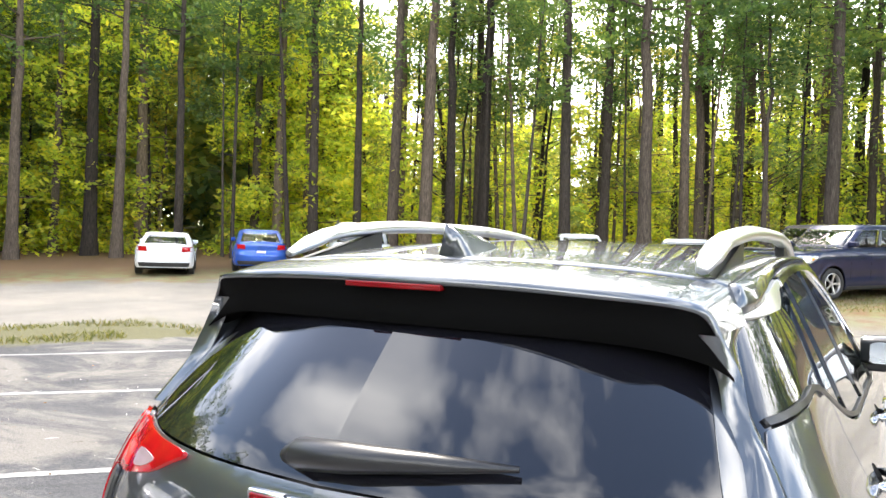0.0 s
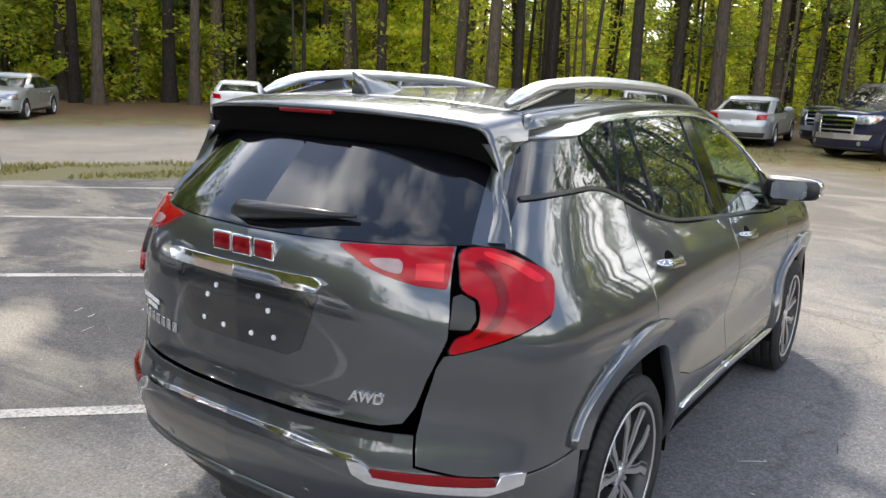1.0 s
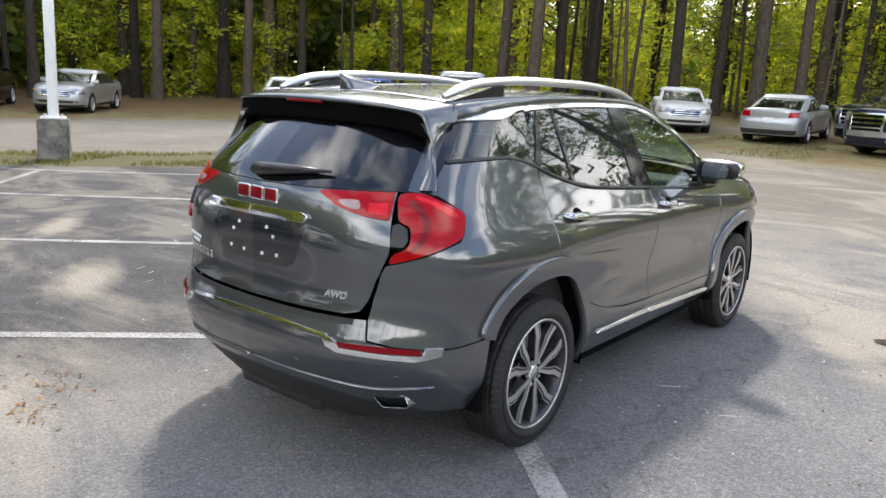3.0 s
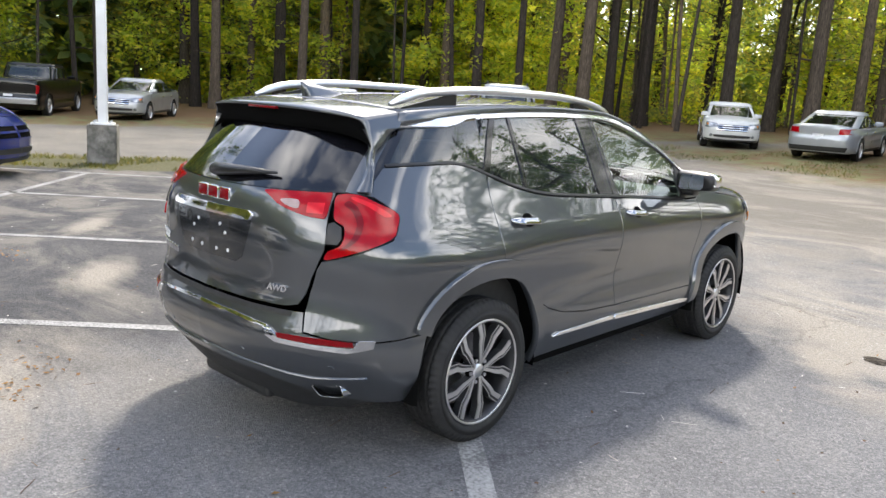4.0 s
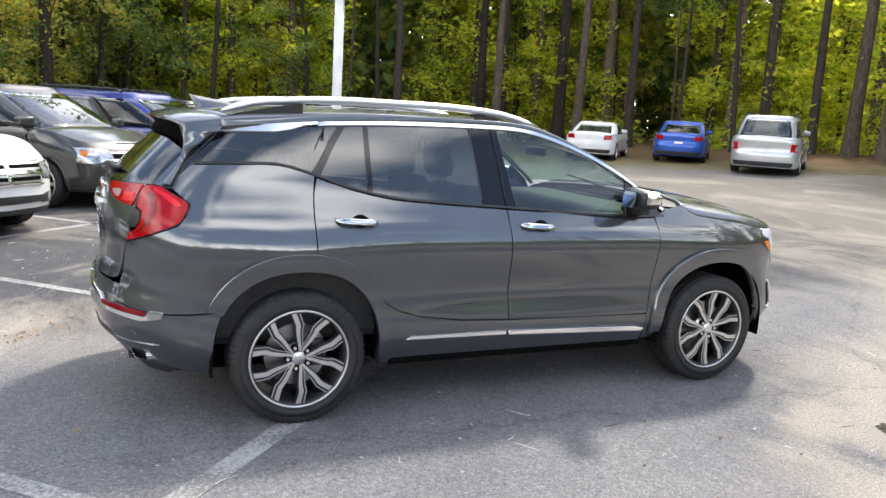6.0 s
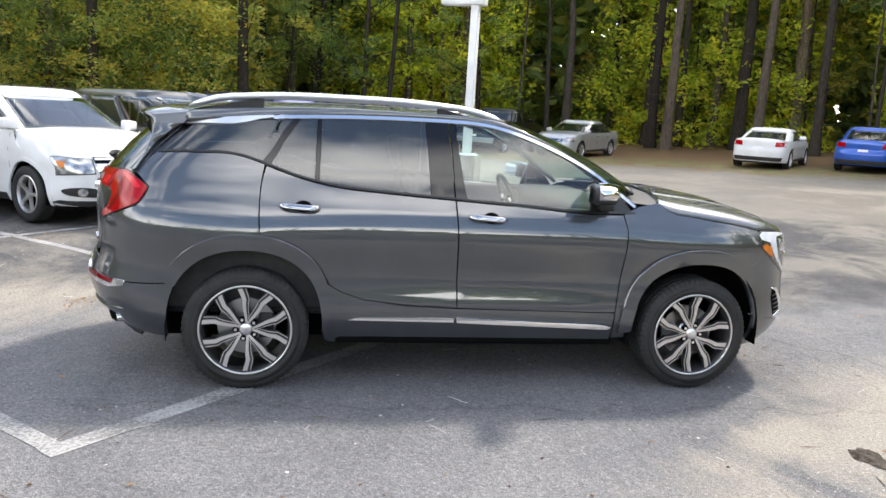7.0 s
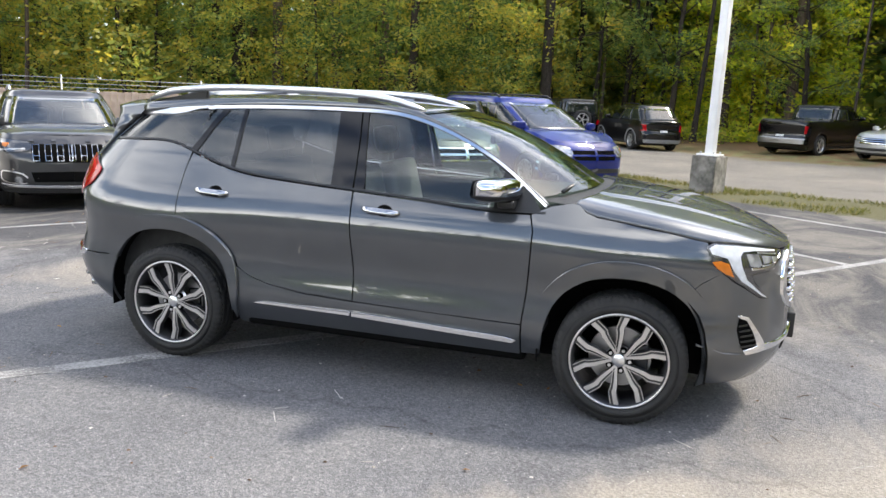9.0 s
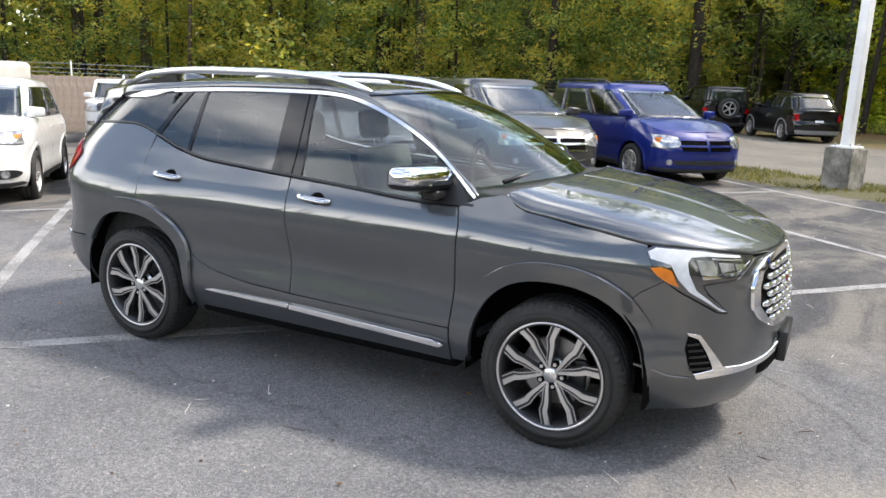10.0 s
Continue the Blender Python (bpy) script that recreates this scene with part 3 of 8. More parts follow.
def wheel(parent, x, y, sgn, radius=0.353, width=0.235, rim_r=0.257, phase=70.0, name="wheel"):
    """A road wheel with tyre, rim barrel, five pairs of kinked spokes, hub cap, nuts and brake disc."""
    w = new(name)
    w.parent = parent
    w.matrix_basis = pose(x, y, radius, 0, 0, 0 if sgn > 0 else 180)
    h = width / 2
    prof = [(rim_r - 0.004, -h * 0.78), (rim_r + 0.012, -h * 0.92), (rim_r + 0.05, -h * 1.02), (radius - 0.035, -h * 0.98), (radius - 0.012, -h * 0.86)]
    for gx in (-0.62, -0.2, 0.2, 0.62):
        prof += [(radius, (gx - 0.13) * h), (radius, (gx - 0.045) * h), (radius - 0.009, (gx - 0.04) * h), (radius - 0.009, (gx + 0.04) * h), (radius, (gx + 0.045) * h), (radius, (gx + 0.13) * h)]
    prof += [(radius - 0.012, h * 0.86), (radius - 0.022, h * 0.93), (radius - 0.035, h * 0.98), (radius - 0.045, h * 0.985), (radius - 0.05, h * 1.0), (rim_r + 0.05, h * 1.02), (rim_r + 0.024, h * 0.98), (rim_r + 0.018, h * 0.95), (rim_r + 0.012, h * 0.92), (rim_r - 0.004, h * 0.78)]
    m = len(prof)

    def tread(j, k):
        r, px = prof[j]
        if r > radius - 0.03 and abs(px) > 0.5 * h:
            return -0.007 if k % 4 == 0 else 0.0
        return -0.006 if r == radius and (k + (j % 3)) % 5 == 0 else 0.0
    v, f = lathe(prof, 260, tread)
    raw_part("tyre", v, f, M_RUBBER, w, "black rubber tyre with block tread")
    v, f = lathe([(rim_r, h * 0.80), (rim_r + 0.005, h * 0.90), (rim_r - 0.004, h * 0.93), (rim_r - 0.014, h * 0.86), (rim_r - 0.022, h * 0.5), (rim_r - 0.03, -h * 0.7), (rim_r, -h * 0.8)], 96)
    raw_part("rim", v, f, M_POCKET, w, "dark painted wheel barrel")
    v, f = lathe([(rim_r + 0.0045, h * 0.9), (rim_r + 0.003, h * 0.942), (rim_r - 0.006, h * 0.93), (rim_r - 0.008, h * 0.88)], 96)
    raw_part("rim_lip", v, f, M_MACHINED, w, "bright machined rim lip")
    xo = h * 0.80
    for i in range(10):
        pair = -1 if i % 2 else 1
        a0 = (i // 2) * 72.0 + phase
        pts = [(0.036, pair * 30.0, 0.0075), (0.075, pair * 22.5, 0.009), (0.122, pair * 18.6, 0.0110), (0.155, pair * 18.4, 0.0125), (0.175, pair * 19.4, 0.0138), (0.196, pair * 17.6, 0.0142), (rim_r - 0.004, pair * 13.4, 0.0158)]
        for piece, (lo_, hi_, x0, x1, mat, lab) in {"spoke": (-1.05, 2.1, xo - 0.04, xo - 0.003, M_POCKET, "dark wheel spoke"), "spoke_face": (-0.86, 0.80, xo - 0.003, xo + 0.003, M_MACHINED, "machined spoke face"), "spoke_edge": (1.75, 2.05, xo - 0.003, xo + 0.001, M_MACHINED, "thin machined spoke edge")}.items():
            bm = bmesh.new()
            rings = []
            for r, da, hw in pts:
                a = radians(a0 + da)
                c, s = math.cos(a), math.sin(a)
                bow = -0.014 * (1 - (r / rim_r)) ** 2
                e0, e1 = sorted((pair * hw * lo_, pair * hw * hi_))
                rings.append([bm.verts.new((xx + bow, r * c - k * s, r * s + k * c)) for xx, k in ((x0, e0), (x1, e0), (x1, e1), (x0, e1))])
            for p, q in zip(rings, rings[1:]):
                for k in range(4):
                    bm.faces.new((p[k], p[(k + 1) % 4], q[(k + 1) % 4], q[k]))
            bm.faces.new(rings[0])
            bm.faces.new(rings[-1][::-1])
            bmesh.ops.recalc_face_normals(bm, faces=bm.faces)
            part(piece, bm, mat, w, lab, smooth=False)
    v, f = lathe([(0.0, xo - 0.006), (0.030, xo - 0.007), (0.034, xo - 0.010), (0.037, xo - 0.018), (0.050, xo - 0.030), (0.074, xo - 0.06)], 40)
    raw_part("hub_cap", v, f, M_SATIN, w, "silver wheel centre cap")
    for i in range(5):
        a = radians(72 * i + phase)
        bm = bmesh.new()
        bmesh.ops.create_cone(bm, cap_ends=True, segments=6, radius1=0.0105, radius2=0.0095, depth=0.03, matrix=Matrix.Translation((xo - 0.024, 0.057 * math.cos(a), 0.057 * math.sin(a))) @ Matrix.Rotation(radians(90), 4, "Y"))
        part("wheel_nut", bm, M_SATIN, w, smooth=False)
        bm = bmesh.new()
        bmesh.ops.create_cone(bm, cap_ends=True, segments=14, radius1=0.0175, radius2=0.0175, depth=0.02, matrix=Matrix.Translation((xo - 0.025, 0.057 * math.cos(a), 0.057 * math.sin(a))) @ Matrix.Rotation(radians(90), 4, "Y"))
        part("nut_well", bm, M_DARK, w, smooth=False)
    v, f = lathe([(0.06, xo - 0.09), (0.165, xo - 0.09), (0.165, xo - 0.115), (0.06, xo - 0.115)], 48)
    raw_part("brake_disc", v, f, M_DISC, w, "bare steel brake disc", smooth=False)
    bm = boxed(xo - 0.125, xo - 0.075, 0.07, 0.15, -0.07, 0.08, 0.012)
    part("brake_caliper", bm, M_POCKET, w)
    return w


def lettering(name, text, size, mat, parent, m, depth=0.004):
    cu = bpy.data.curves.new(name, "FONT")
    cu.body, cu.size, cu.extrude, cu.align_x, cu.shear, cu.offset = text, size, depth, "CENTER", 0.2, 0.0012
    tmp = bpy.data.objects.new(name, cu)
    scene.collection.objects.link(tmp)
    bpy.context.view_layer.update()
    me = bpy.data.meshes.new_from_object(tmp.evaluated_get(bpy.context.evaluated_depsgraph_get()))
    bpy.data.objects.remove(tmp)
    me.transform(m)
    me.materials.clear()
    return link_mesh(name, me, mat, parent)


def arch_points(cy, cz, r, a0, a1, n=14):
    """Like arc_points, for the SUV's arches, which are squared at the shoulders and taller than wide."""
    out = []
    for i in range(n + 1):
        a = radians(a0 + (a1 - a0) * i / n)
        c, t = math.cos(a), math.sin(a)
        k = (abs(c) ** 2.3 + abs(t) ** 2.3) ** (-1 / 2.3)
        out.append((cy + 0.955 * r * k * c, cz + 1.035 * r * k * t))
    return out


def grey_suv():
    car = thing("suv", (0, 0, 0), 0, "dark grey metallic suv with chrome trim and closed tailgate", "car")
    plan = [(0, -0.93), (0.3, -0.918), (0.55, -0.872), (0.72, -0.80), (0.86, -0.705), (0.945, -0.61), (0.985, -0.50), (1, -0.33), (1, 0.3), (1, 1.3), (1, 2.3), (0.998, 2.8), (0.98, 3.03), (0.93, 3.2), (0.835, 3.35), (0.68, 3.475), (0.40, 3.585), (0, 3.635)]
    width = [(0.15, 0.70), (0.24, 0.775), (0.30, 0.818), (0.36, 0.849), (0.42, 0.870), (0.49, 0.876), (0.545, 0.873), (0.60, 0.866), (0.68, 0.862), (0.77, 0.872), (0.85, 0.886), (0.90, 0.892), (0.95, 0.890), (0.99, 0.881), (1.04, 0.8625), (1.10, 0.832), (1.16, 0.802), (1.22, 0.771), (1.30, 0.735), (1.45, 0.664), (1.57, 0.602), (1.66, 0.55)]
    rear = [(0.15, 0.22), (0.25, 0.13), (0.34, 0.052), (0.42, 0.0), (0.50, -0.040), (0.56, -0.058), (0.62, -0.055), (0.70, -0.031), (0.78, -0.010), (0.85, -0.006), (1.0, -0.01), (1.1, 0.0), (1.19, 0.03), (1.33, 0.145), (1.45, 0.265), (1.55, 0.365), (1.66, 0.46)]
    front = [(0.15, -0.16), (0.25, -0.08), (0.35, -0.02), (0.48, 0.01), (0.62, 0.0), (0.75, -0.01), (0.88, -0.03), (0.98, -0.06), (1.05, -0.09), (1.2, -0.12), (1.66, -0.2)]
    sh = SculptedShell(plan, width, rear, front)
    S, R, N = sh.side, sh.tail, sh.nose
    hub_r, hub_f, hz = 0.0, 2.725, 0.36

    def side_poly(pts):
        return [S(y, z) for y, z in pts]

    # belt and top line of the side glass
    belt = smoothed([-0.6, -0.5, -0.3, -0.08, 0.09, 0.25, 0.44, 0.8, 1.17, 1.6, 2.02, 2.27], [1.322, 1.33, 1.34, 1.338, 1.292, 1.238, 1.195, 1.163, 1.142, 1.118, 1.095, 1.10])
    top = smoothed([-0.40, -0.2, 0.04, 0.26, 0.65, 1.06, 1.44, 1.75, 2.01, 2.29], [1.488, 1.514, 1.54, 1.556, 1.573, 1.578, 1.556, 1.458, 1.33, 1.125])

    def run(f, y0, y1, n=10, dz=0.0):
        return [(y0 + (y1 - y0) * i / n, float(f(y0 + (y1 - y0) * i / n)) + dz) for i in range(n + 1)]
    both = (1, -1)

    def strip_surf(s, z):
        p = sh.at(s, z)
        p[:, 0] += 0.25 * (0.445 - z)
        return p
    gap = 0.0035
    for sg, hand in ((1, "right"), (-1, "left")):
        kw = dict(sides=(sg,))
        # quarter panel with the corner beside the tailgate
        q = [R(0.80, 0.612), R(0.70, 0.62), R(0.605, 0.64), R(0.592, 0.72), R(0.60, 0.80), R(0.625, 0.90), R(0.642, 0.935)]
        q += [R(0.70, 0.954), R(0.772, 0.985), S(-0.588, 1.036), S(-0.550, 1.082), S(-0.527, 1.140), R(0.745, 1.186), S(-0.605, 1.205), S(-0.575, 1.265)]
        q += side_poly(run(belt, -0.515, 0.085 - gap, 10, -0.012)) + side_poly([(0.068, 1.2), (0.06, 1.09), (0.064, 0.95), (0.073, 0.82)])
        q += side_poly(arch_points(hub_r, hz, 0.455, 80, 146)) + [S(-0.42, 0.618), S(-0.55, 0.612)]
        panel("quarter_panel", q, sh.at, M_PAINT, car, **kw)
        # doors
        d = side_poly(run(belt, 0.095, 1.172, 12, -0.016)) + side_poly([(1.183, 1.0), (1.194, 0.8), (1.203, 0.6), (1.205, 0.502)])
        d += side_poly([(0.9, 0.515), (0.66, 0.545), (0.53, 0.585), (0.462, 0.628)]) + side_poly(arch_points(hub_r, hz, 0.53, 30, 82)) + side_poly([(0.072, 0.95), (0.067, 1.09), (0.075, 1.2)])
        door = panel("rear_door", d, sh.at, M_PAINT, car, **kw)
        d = side_poly(run(belt, 1.182, 2.20, 10, -0.016)) + side_poly([(2.222, 1.0), (2.218, 0.85), (2.205, 0.65), (2.19, 0.49), (1.7, 0.493), (1.213, 0.502), (1.211, 0.6), (1.202, 0.8), (1.191, 1.0)])
        fdoor = panel("front_door", d, sh.at, M_PAINT, car, **kw)
        # front wing
        w = side_poly([(2.208, 1.085), (2.25, 1.108), (2.31, 1.135), (2.42, 1.158), (2.455, 1.15), (2.49, 1.118), (2.55, 1.096), (2.7, 1.079), (2.9, 1.052), (3.105, 1.016), (3.12, 0.97), (3.165, 0.905), (3.19, 0.872), (3.10, 0.815)])
        w += side_poly(arch_points(hub_f, hz, 0.445, 50, 184)) + side_poly([(2.29, 0.318), (2.20, 0.315), (2.198, 0.49), (2.213, 0.65), (2.226, 0.85), (2.230, 1.0)])
        panel("front_wing", w, sh.at, M_PAINT, car, **kw)
        # arch flares
        for hub, r0, r1, a0, a1, taper in ((hub_r, 0.448, 0.528, -6, 152, 40), (hub_f, 0.438, 0.518, 4, 180, 25)):
            fl = []
            for i in range(29):
                a = a0 + (a1 - a0) * i / 28
                k = min(1.0, 0.25 + 0.75 * (a - a0) / taper)
                r = r0 + (r1 - r0) * k
                fl.append(arch_points(hub, hz, r, a, a, 1)[0])
            fl += arch_points(hub, hz, r0, a1 - 2, a0, 24)
            panel("arch_flare", side_poly(fl), sh.at, M_PAINT, car, lift=0.022, thick=0.04, step=0.03, **kw)
        # sill and its bright strip
        si = side_poly([(0.47, 0.265), (1.3, 0.275), (2.19, 0.29), (2.19, 0.482), (1.2, 0.494), (0.9, 0.507), (0.66, 0.540), (0.53, 0.580), (0.458, 0.624)]) + side_poly(arch_points(hub_r, hz, 0.452, 33, -8, 6))
        panel("sill", si, sh.at, M_PAINT, car, **kw)
        panel("sill_strip", side_poly([(0.575, 0.420), (1.195, 0.414), (1.195, 0.438), (0.64, 0.434)]), strip_surf, M_CHROME, car, "bright chrome sill strip", lift=0.006, thick=0.014, **kw)
        st = panel("sill_strip", side_poly([(1.212, 0.413), (2.15, 0.382), (2.175, 0.398), (2.1, 0.411), (1.212, 0.438)]), strip_surf, M_CHROME, car, "bright chrome sill strip", lift=0.012, thick=0.014, **kw)
        for i in range(6):
            y0 = 1.86 + 0.034 * i
            panel("badge_bar", side_poly([(y0, 0.400), (y0 + 0.021, 0.399), (y0 + 0.021, 0.409), (y0, 0.410)]), strip_surf, M_LAMPDARK, st, lift=0.0075, thick=0.004, step=0.03, **kw)
        # glass
        g = side_poly(run(belt, -0.522, 0.068, 8, 0.006) + [(0.15, 1.42), (0.236, 1.548)] + run(top, 0.22, -0.385, 6, -0.012))
        panel("quarter_window", g, sh.at, M_PRIVACY, car, "dark tinted rear quarter window", lift=-0.006, thick=0.003, **kw)
        g = side_poly(run(belt, 0.115, 0.362, 5, 0.006) + [(0.366, 1.4), (0.372, 1.552)] + [(0.275, 1.545), (0.19, 1.42)])
        panel("door_quarter_window", g, sh.at, M_PRIVACY, door, "dark tinted fixed pane", lift=-0.006, thick=0.003, **kw)
        g = side_poly(run(belt, 0.392, 1.03, 8, 0.006) + [(1.02, 1.35)] + run(top, 1.0, 0.398, 8, -0.012))
        panel("door_window", g, sh.at, M_PRIVACY, door, "dark tinted door window", lift=-0.006, thick=0.003, **kw)
        g = side_poly(run(belt, 1.245, 1.99, 8, 0.006) + [(2.005, 1.2), (2.03, 1.293)] + run(top, 2.0, 1.185, 14, -0.014) + [(1.205, 1.4)])
        panel("door_window", g, sh.at, M_GLASS, fdoor, "clear green-tinted door window", lift=-0.006, thick=0.003, **kw)
        # black pillar covers
        for pts, owner in (((run(belt, 1.033, 1.168, 2, 0.004) + [(1.155, 1.4), (1.135, 1.573), (1.003, 1.57), (1.02, 1.35)]), door),
                           ((run(belt, 1.178, 1.24, 2, 0.004) + [(1.2, 1.4), (1.18, 1.568), (1.145, 1.573), (1.165, 1.4)]), fdoor),
                           ((run(belt, 0.364, 0.39, 1, 0.004) + [(0.396, 1.556), (0.374, 1.554), (0.368, 1.4)]), door),
                           ((run(belt, 0.07, 0.113, 1, 0.002) + [(0.19, 1.42), (0.278, 1.55), (0.238, 1.55), (0.152, 1.42)]), door)):
            panel("pillar_cover", side_poly(pts), sh.at, M_PIANO, owner, "gloss black pillar cover", thick=0.02, step=0.05, **kw)
        panel("mirror_sail", side_poly(run(belt, 1.995, 2.26, 3, 0.002) + [(2.2, 1.18), (2.035, 1.292), (2.01, 1.2)]), sh.at, M_BLACKTRIM, fdoor, "black mirror mounting", thick=0.02, **kw)
        # belt trim, bright roof-line trim
        strip = side_poly(run(belt, -0.50, 2.28, 30, 0.004) + run(belt, 2.28, -0.50, 30, -0.007))
        panel("belt_trim", strip, sh.at, M_BLACKTRIM, car, "black belt moulding", lift=0.003, thick=0.012, step=0.06, **kw)
        strip = side_poly(run(top, 0.12, 2.285, 40, 0.008) + run(top, 2.275, 0.12, 40, -0.010))
        panel("roofline_trim", strip, sh.at, M_CHROME, car, "bright chrome window surround", lift=0.006, thick=0.014, step=0.05, **kw)
        wedge = side_poly([(-0.392, 1.487), (-0.1, 1.497), (-0.02, 1.512), (0.05, 1.534), (0.12, 1.544)] + run(top, 0.12, -0.42, 8, 0.010))
        panel("pillar_trim", wedge, sh.at, M_SATIN, car, "satin silver trim on the rear pillar", lift=0.007, thick=0.014, **kw)
        # rear pillar filler
        dp = [R(0.632, 1.220), S(-0.60, 1.205), S(-0.578, 1.265), S(-0.53, 1.335), S(-0.375, 1.485), S(-0.42, 1.498), R(0.540, 1.52), R(0.572, 1.40)]
        panel("rear_pillar", dp, sh.at, M_PAINT, car, lift=-0.002, **kw)
        # tail lamp on the body
        tl = spline([R(0.622, 1.200), R(0.679, 1.205), R(0.738, 1.178), S(-0.54, 1.137), S(-0.562, 1.083), S(-0.597, 1.042), R(0.768, 0.993), R(0.70, 0.962), R(0.655, 0.950), R(0.664, 0.984), R(0.696, 1.004), R(0.706, 1.037), R(0.692, 1.084), R(0.655, 1.107), R(0.637, 1.15)], 3, True)
        lamp = panel("tail_lamp", tl, sh.at, M_RED, car, "red tail lamp lens", lift=0.012, thick=0.03, step=0.02, **kw)
        mid = np.mean(np.array(tl), 0)
        rim = [mid + (np.array(p) - mid) * [1.035, 1.04] for p in tl]
        panel("lamp_surround", [(p[0], min(p[1], 1.214)) for p in rim], sh.at, M_PIANO, lamp, "black lamp edge", lift=0.004, thick=0.02, step=0.03, **kw)
        panel("lamp_band", spline([R(0.668, 1.180), R(0.705, 1.155), R(0.742, 1.10), R(0.750, 1.04), R(0.722, 1.0), R(0.700, 0.992), R(0.727, 1.03), R(0.727, 1.09), R(0.695, 1.14), R(0.660, 1.165)], 3, True), sh.at, M_REDDARK, lamp, "deep red inner band", lift=0.0135, thick=0.01, step=0.02, **kw)
        panel("lamp_glow_bar", spline([R(0.672, 1.197), R(0.735, 1.172), R(0.785, 1.132), R(0.778, 1.124), R(0.73, 1.160), R(0.672, 1.187)], 3, True), sh.at, M_REDLIGHT, lamp, "brighter red light bar", lift=0.0136, thick=0.01, step=0.02, **kw)
        panel("lamp_reverse", [R(0.648, 1.012), R(0.690, 1.012), R(0.699, 1.037), R(0.686, 1.080), R(0.655, 1.098), R(0.640, 1.09)], sh.at, M_BLACKTRIM, lamp, "smoked reversing lamp", lift=0.010, thick=0.01, step=0.02, **kw)
        # rear reflector and its bright frame
        panel("reflector", [R(0.50, 0.622), R(0.64, 0.62), R(0.77, 0.612), R(0.775, 0.592), R(0.64, 0.597), R(0.51, 0.602)], sh.at, M_REDDARK, car, "red bumper reflector", lift=0.012, thick=0.012, step=0.03, **kw)
        panel("bumper_chrome", [R(0.43, 0.640), R(0.47, 0.635), R(0.515, 0.602), R(0.64, 0.594), R(0.775, 0.588), R(0.785, 0.618), S(-0.655, 0.617), S(-0.665, 0.585), R(0.76, 0.566), R(0.64, 0.574), R(0.50, 0.582), R(0.455, 0.600)], sh.at, M_CHROME, car, "chrome corner bar of the bumper", lift=0.010, thick=0.014, step=0.03, **kw)
        # front lamp
        hl = [S(3.100, 0.998), S(3.13, 1.014), N(0.77, 1.009), N(0.70, 1.000), N(0.60, 0.984), N(0.46, 0.957), N(0.518, 0.921), N(0.586, 0.877), N(0.686, 0.867), N(0.735, 0.857), N(0.715, 0.812), N(0.632, 0.726), N(0.675, 0.734), N(0.784, 0.826), S(3.153, 0.895)]
        head = panel("headlamp", hl, sh.at, M_LAMPDARK, car, "dark headlamp with a bright outline", lift=0.006, thick=0.02, step=0.02, **kw)
        panel("lamp_signature", [S(3.112, 0.990), S(3.14, 1.007), N(0.765, 1.002), N(0.70, 0.993), N(0.56, 0.969), N(0.56, 0.960), N(0.70, 0.975), N(0.752, 0.972), N(0.768, 0.95), N(0.771, 0.905), N(0.752, 0.835), N(0.68, 0.757), N(0.642, 0.732), N(0.672, 0.742), N(0.768, 0.828), N(0.795, 0.88), N(0.805, 0.943), S(3.128, 0.962)], sh.at, M_LAMPWHITE, head, "white light-guide shape", lift=0.009, thick=0.008, step=0.02, **kw)
        panel("turn_signal", [S(3.130, 0.925), S(3.17, 0.931), S(3.212, 0.917), S(3.226, 0.885), S(3.244, 0.850), S(3.20, 0.868), S(3.16, 0.894)], sh.at, M_AMBER, head, "amber turn signal", lift=0.0125, thick=0.006, step=0.02, **kw)
        for poly_, mat_, lab_ in (([N(0.742, 0.962), N(0.690, 0.958), N(0.685, 0.905), N(0.700, 0.893), N(0.738, 0.900)], M_LAMPCLEAR, "clear reflector cell"),
                                  ([N(0.672, 0.950), N(0.610, 0.940), N(0.606, 0.912), N(0.668, 0.908)], M_LAMPCLEAR, "clear reflector cell"),
                                  ([N(0.596, 0.938), N(0.545, 0.930), N(0.548, 0.915), N(0.594, 0.910)], M_SATIN, "bright reflector block")):
            panel("reflector_cell", poly_, sh.at, mat_, head, lab_, lift=0.009, thick=0.006, step=0.015, **kw)
        panel("lamp_fin", [N(0.735, 0.880), N(0.60, 0.889), N(0.54, 0.925), N(0.50, 0.945), N(0.585, 0.905), N(0.735, 0.895)], sh.at, M_CHROME, head, "chrome lamp fin", lift=0.009, thick=0.006, step=0.02, **kw)
        panel("lamp_fin", [N(0.69, 0.962), N(0.56, 0.945), N(0.55, 0.951), N(0.69, 0.968)], sh.at, M_SATIN, head, "chrome lamp fin", lift=0.009, thick=0.006, step=0.02, **kw)
        # fog opening and its chrome
        fog = panel("fog_recess", [N(0.753, 0.632), N(0.728, 0.622), N(0.71, 0.56), N(0.685, 0.482), N(0.745, 0.456), N(0.762, 0.50), N(0.766, 0.57)], sh.at, M_DARK, car, "black fog lamp opening", lift=0.002, thick=0.01, step=0.03, **kw)
        for k in range(5):
            z0 = 0.475 + 0.027 * k
            xi = 0.697 + 0.28 * (z0 - 0.47)
            panel("fog_slat", [N(0.759, z0), N(xi, z0 + 0.004), N(xi, z0 + 0.012), N(0.759, z0 + 0.008)], sh.at, M_BLACKTRIM, fog, lift=0.008, thick=0.006, step=0.03, **kw)
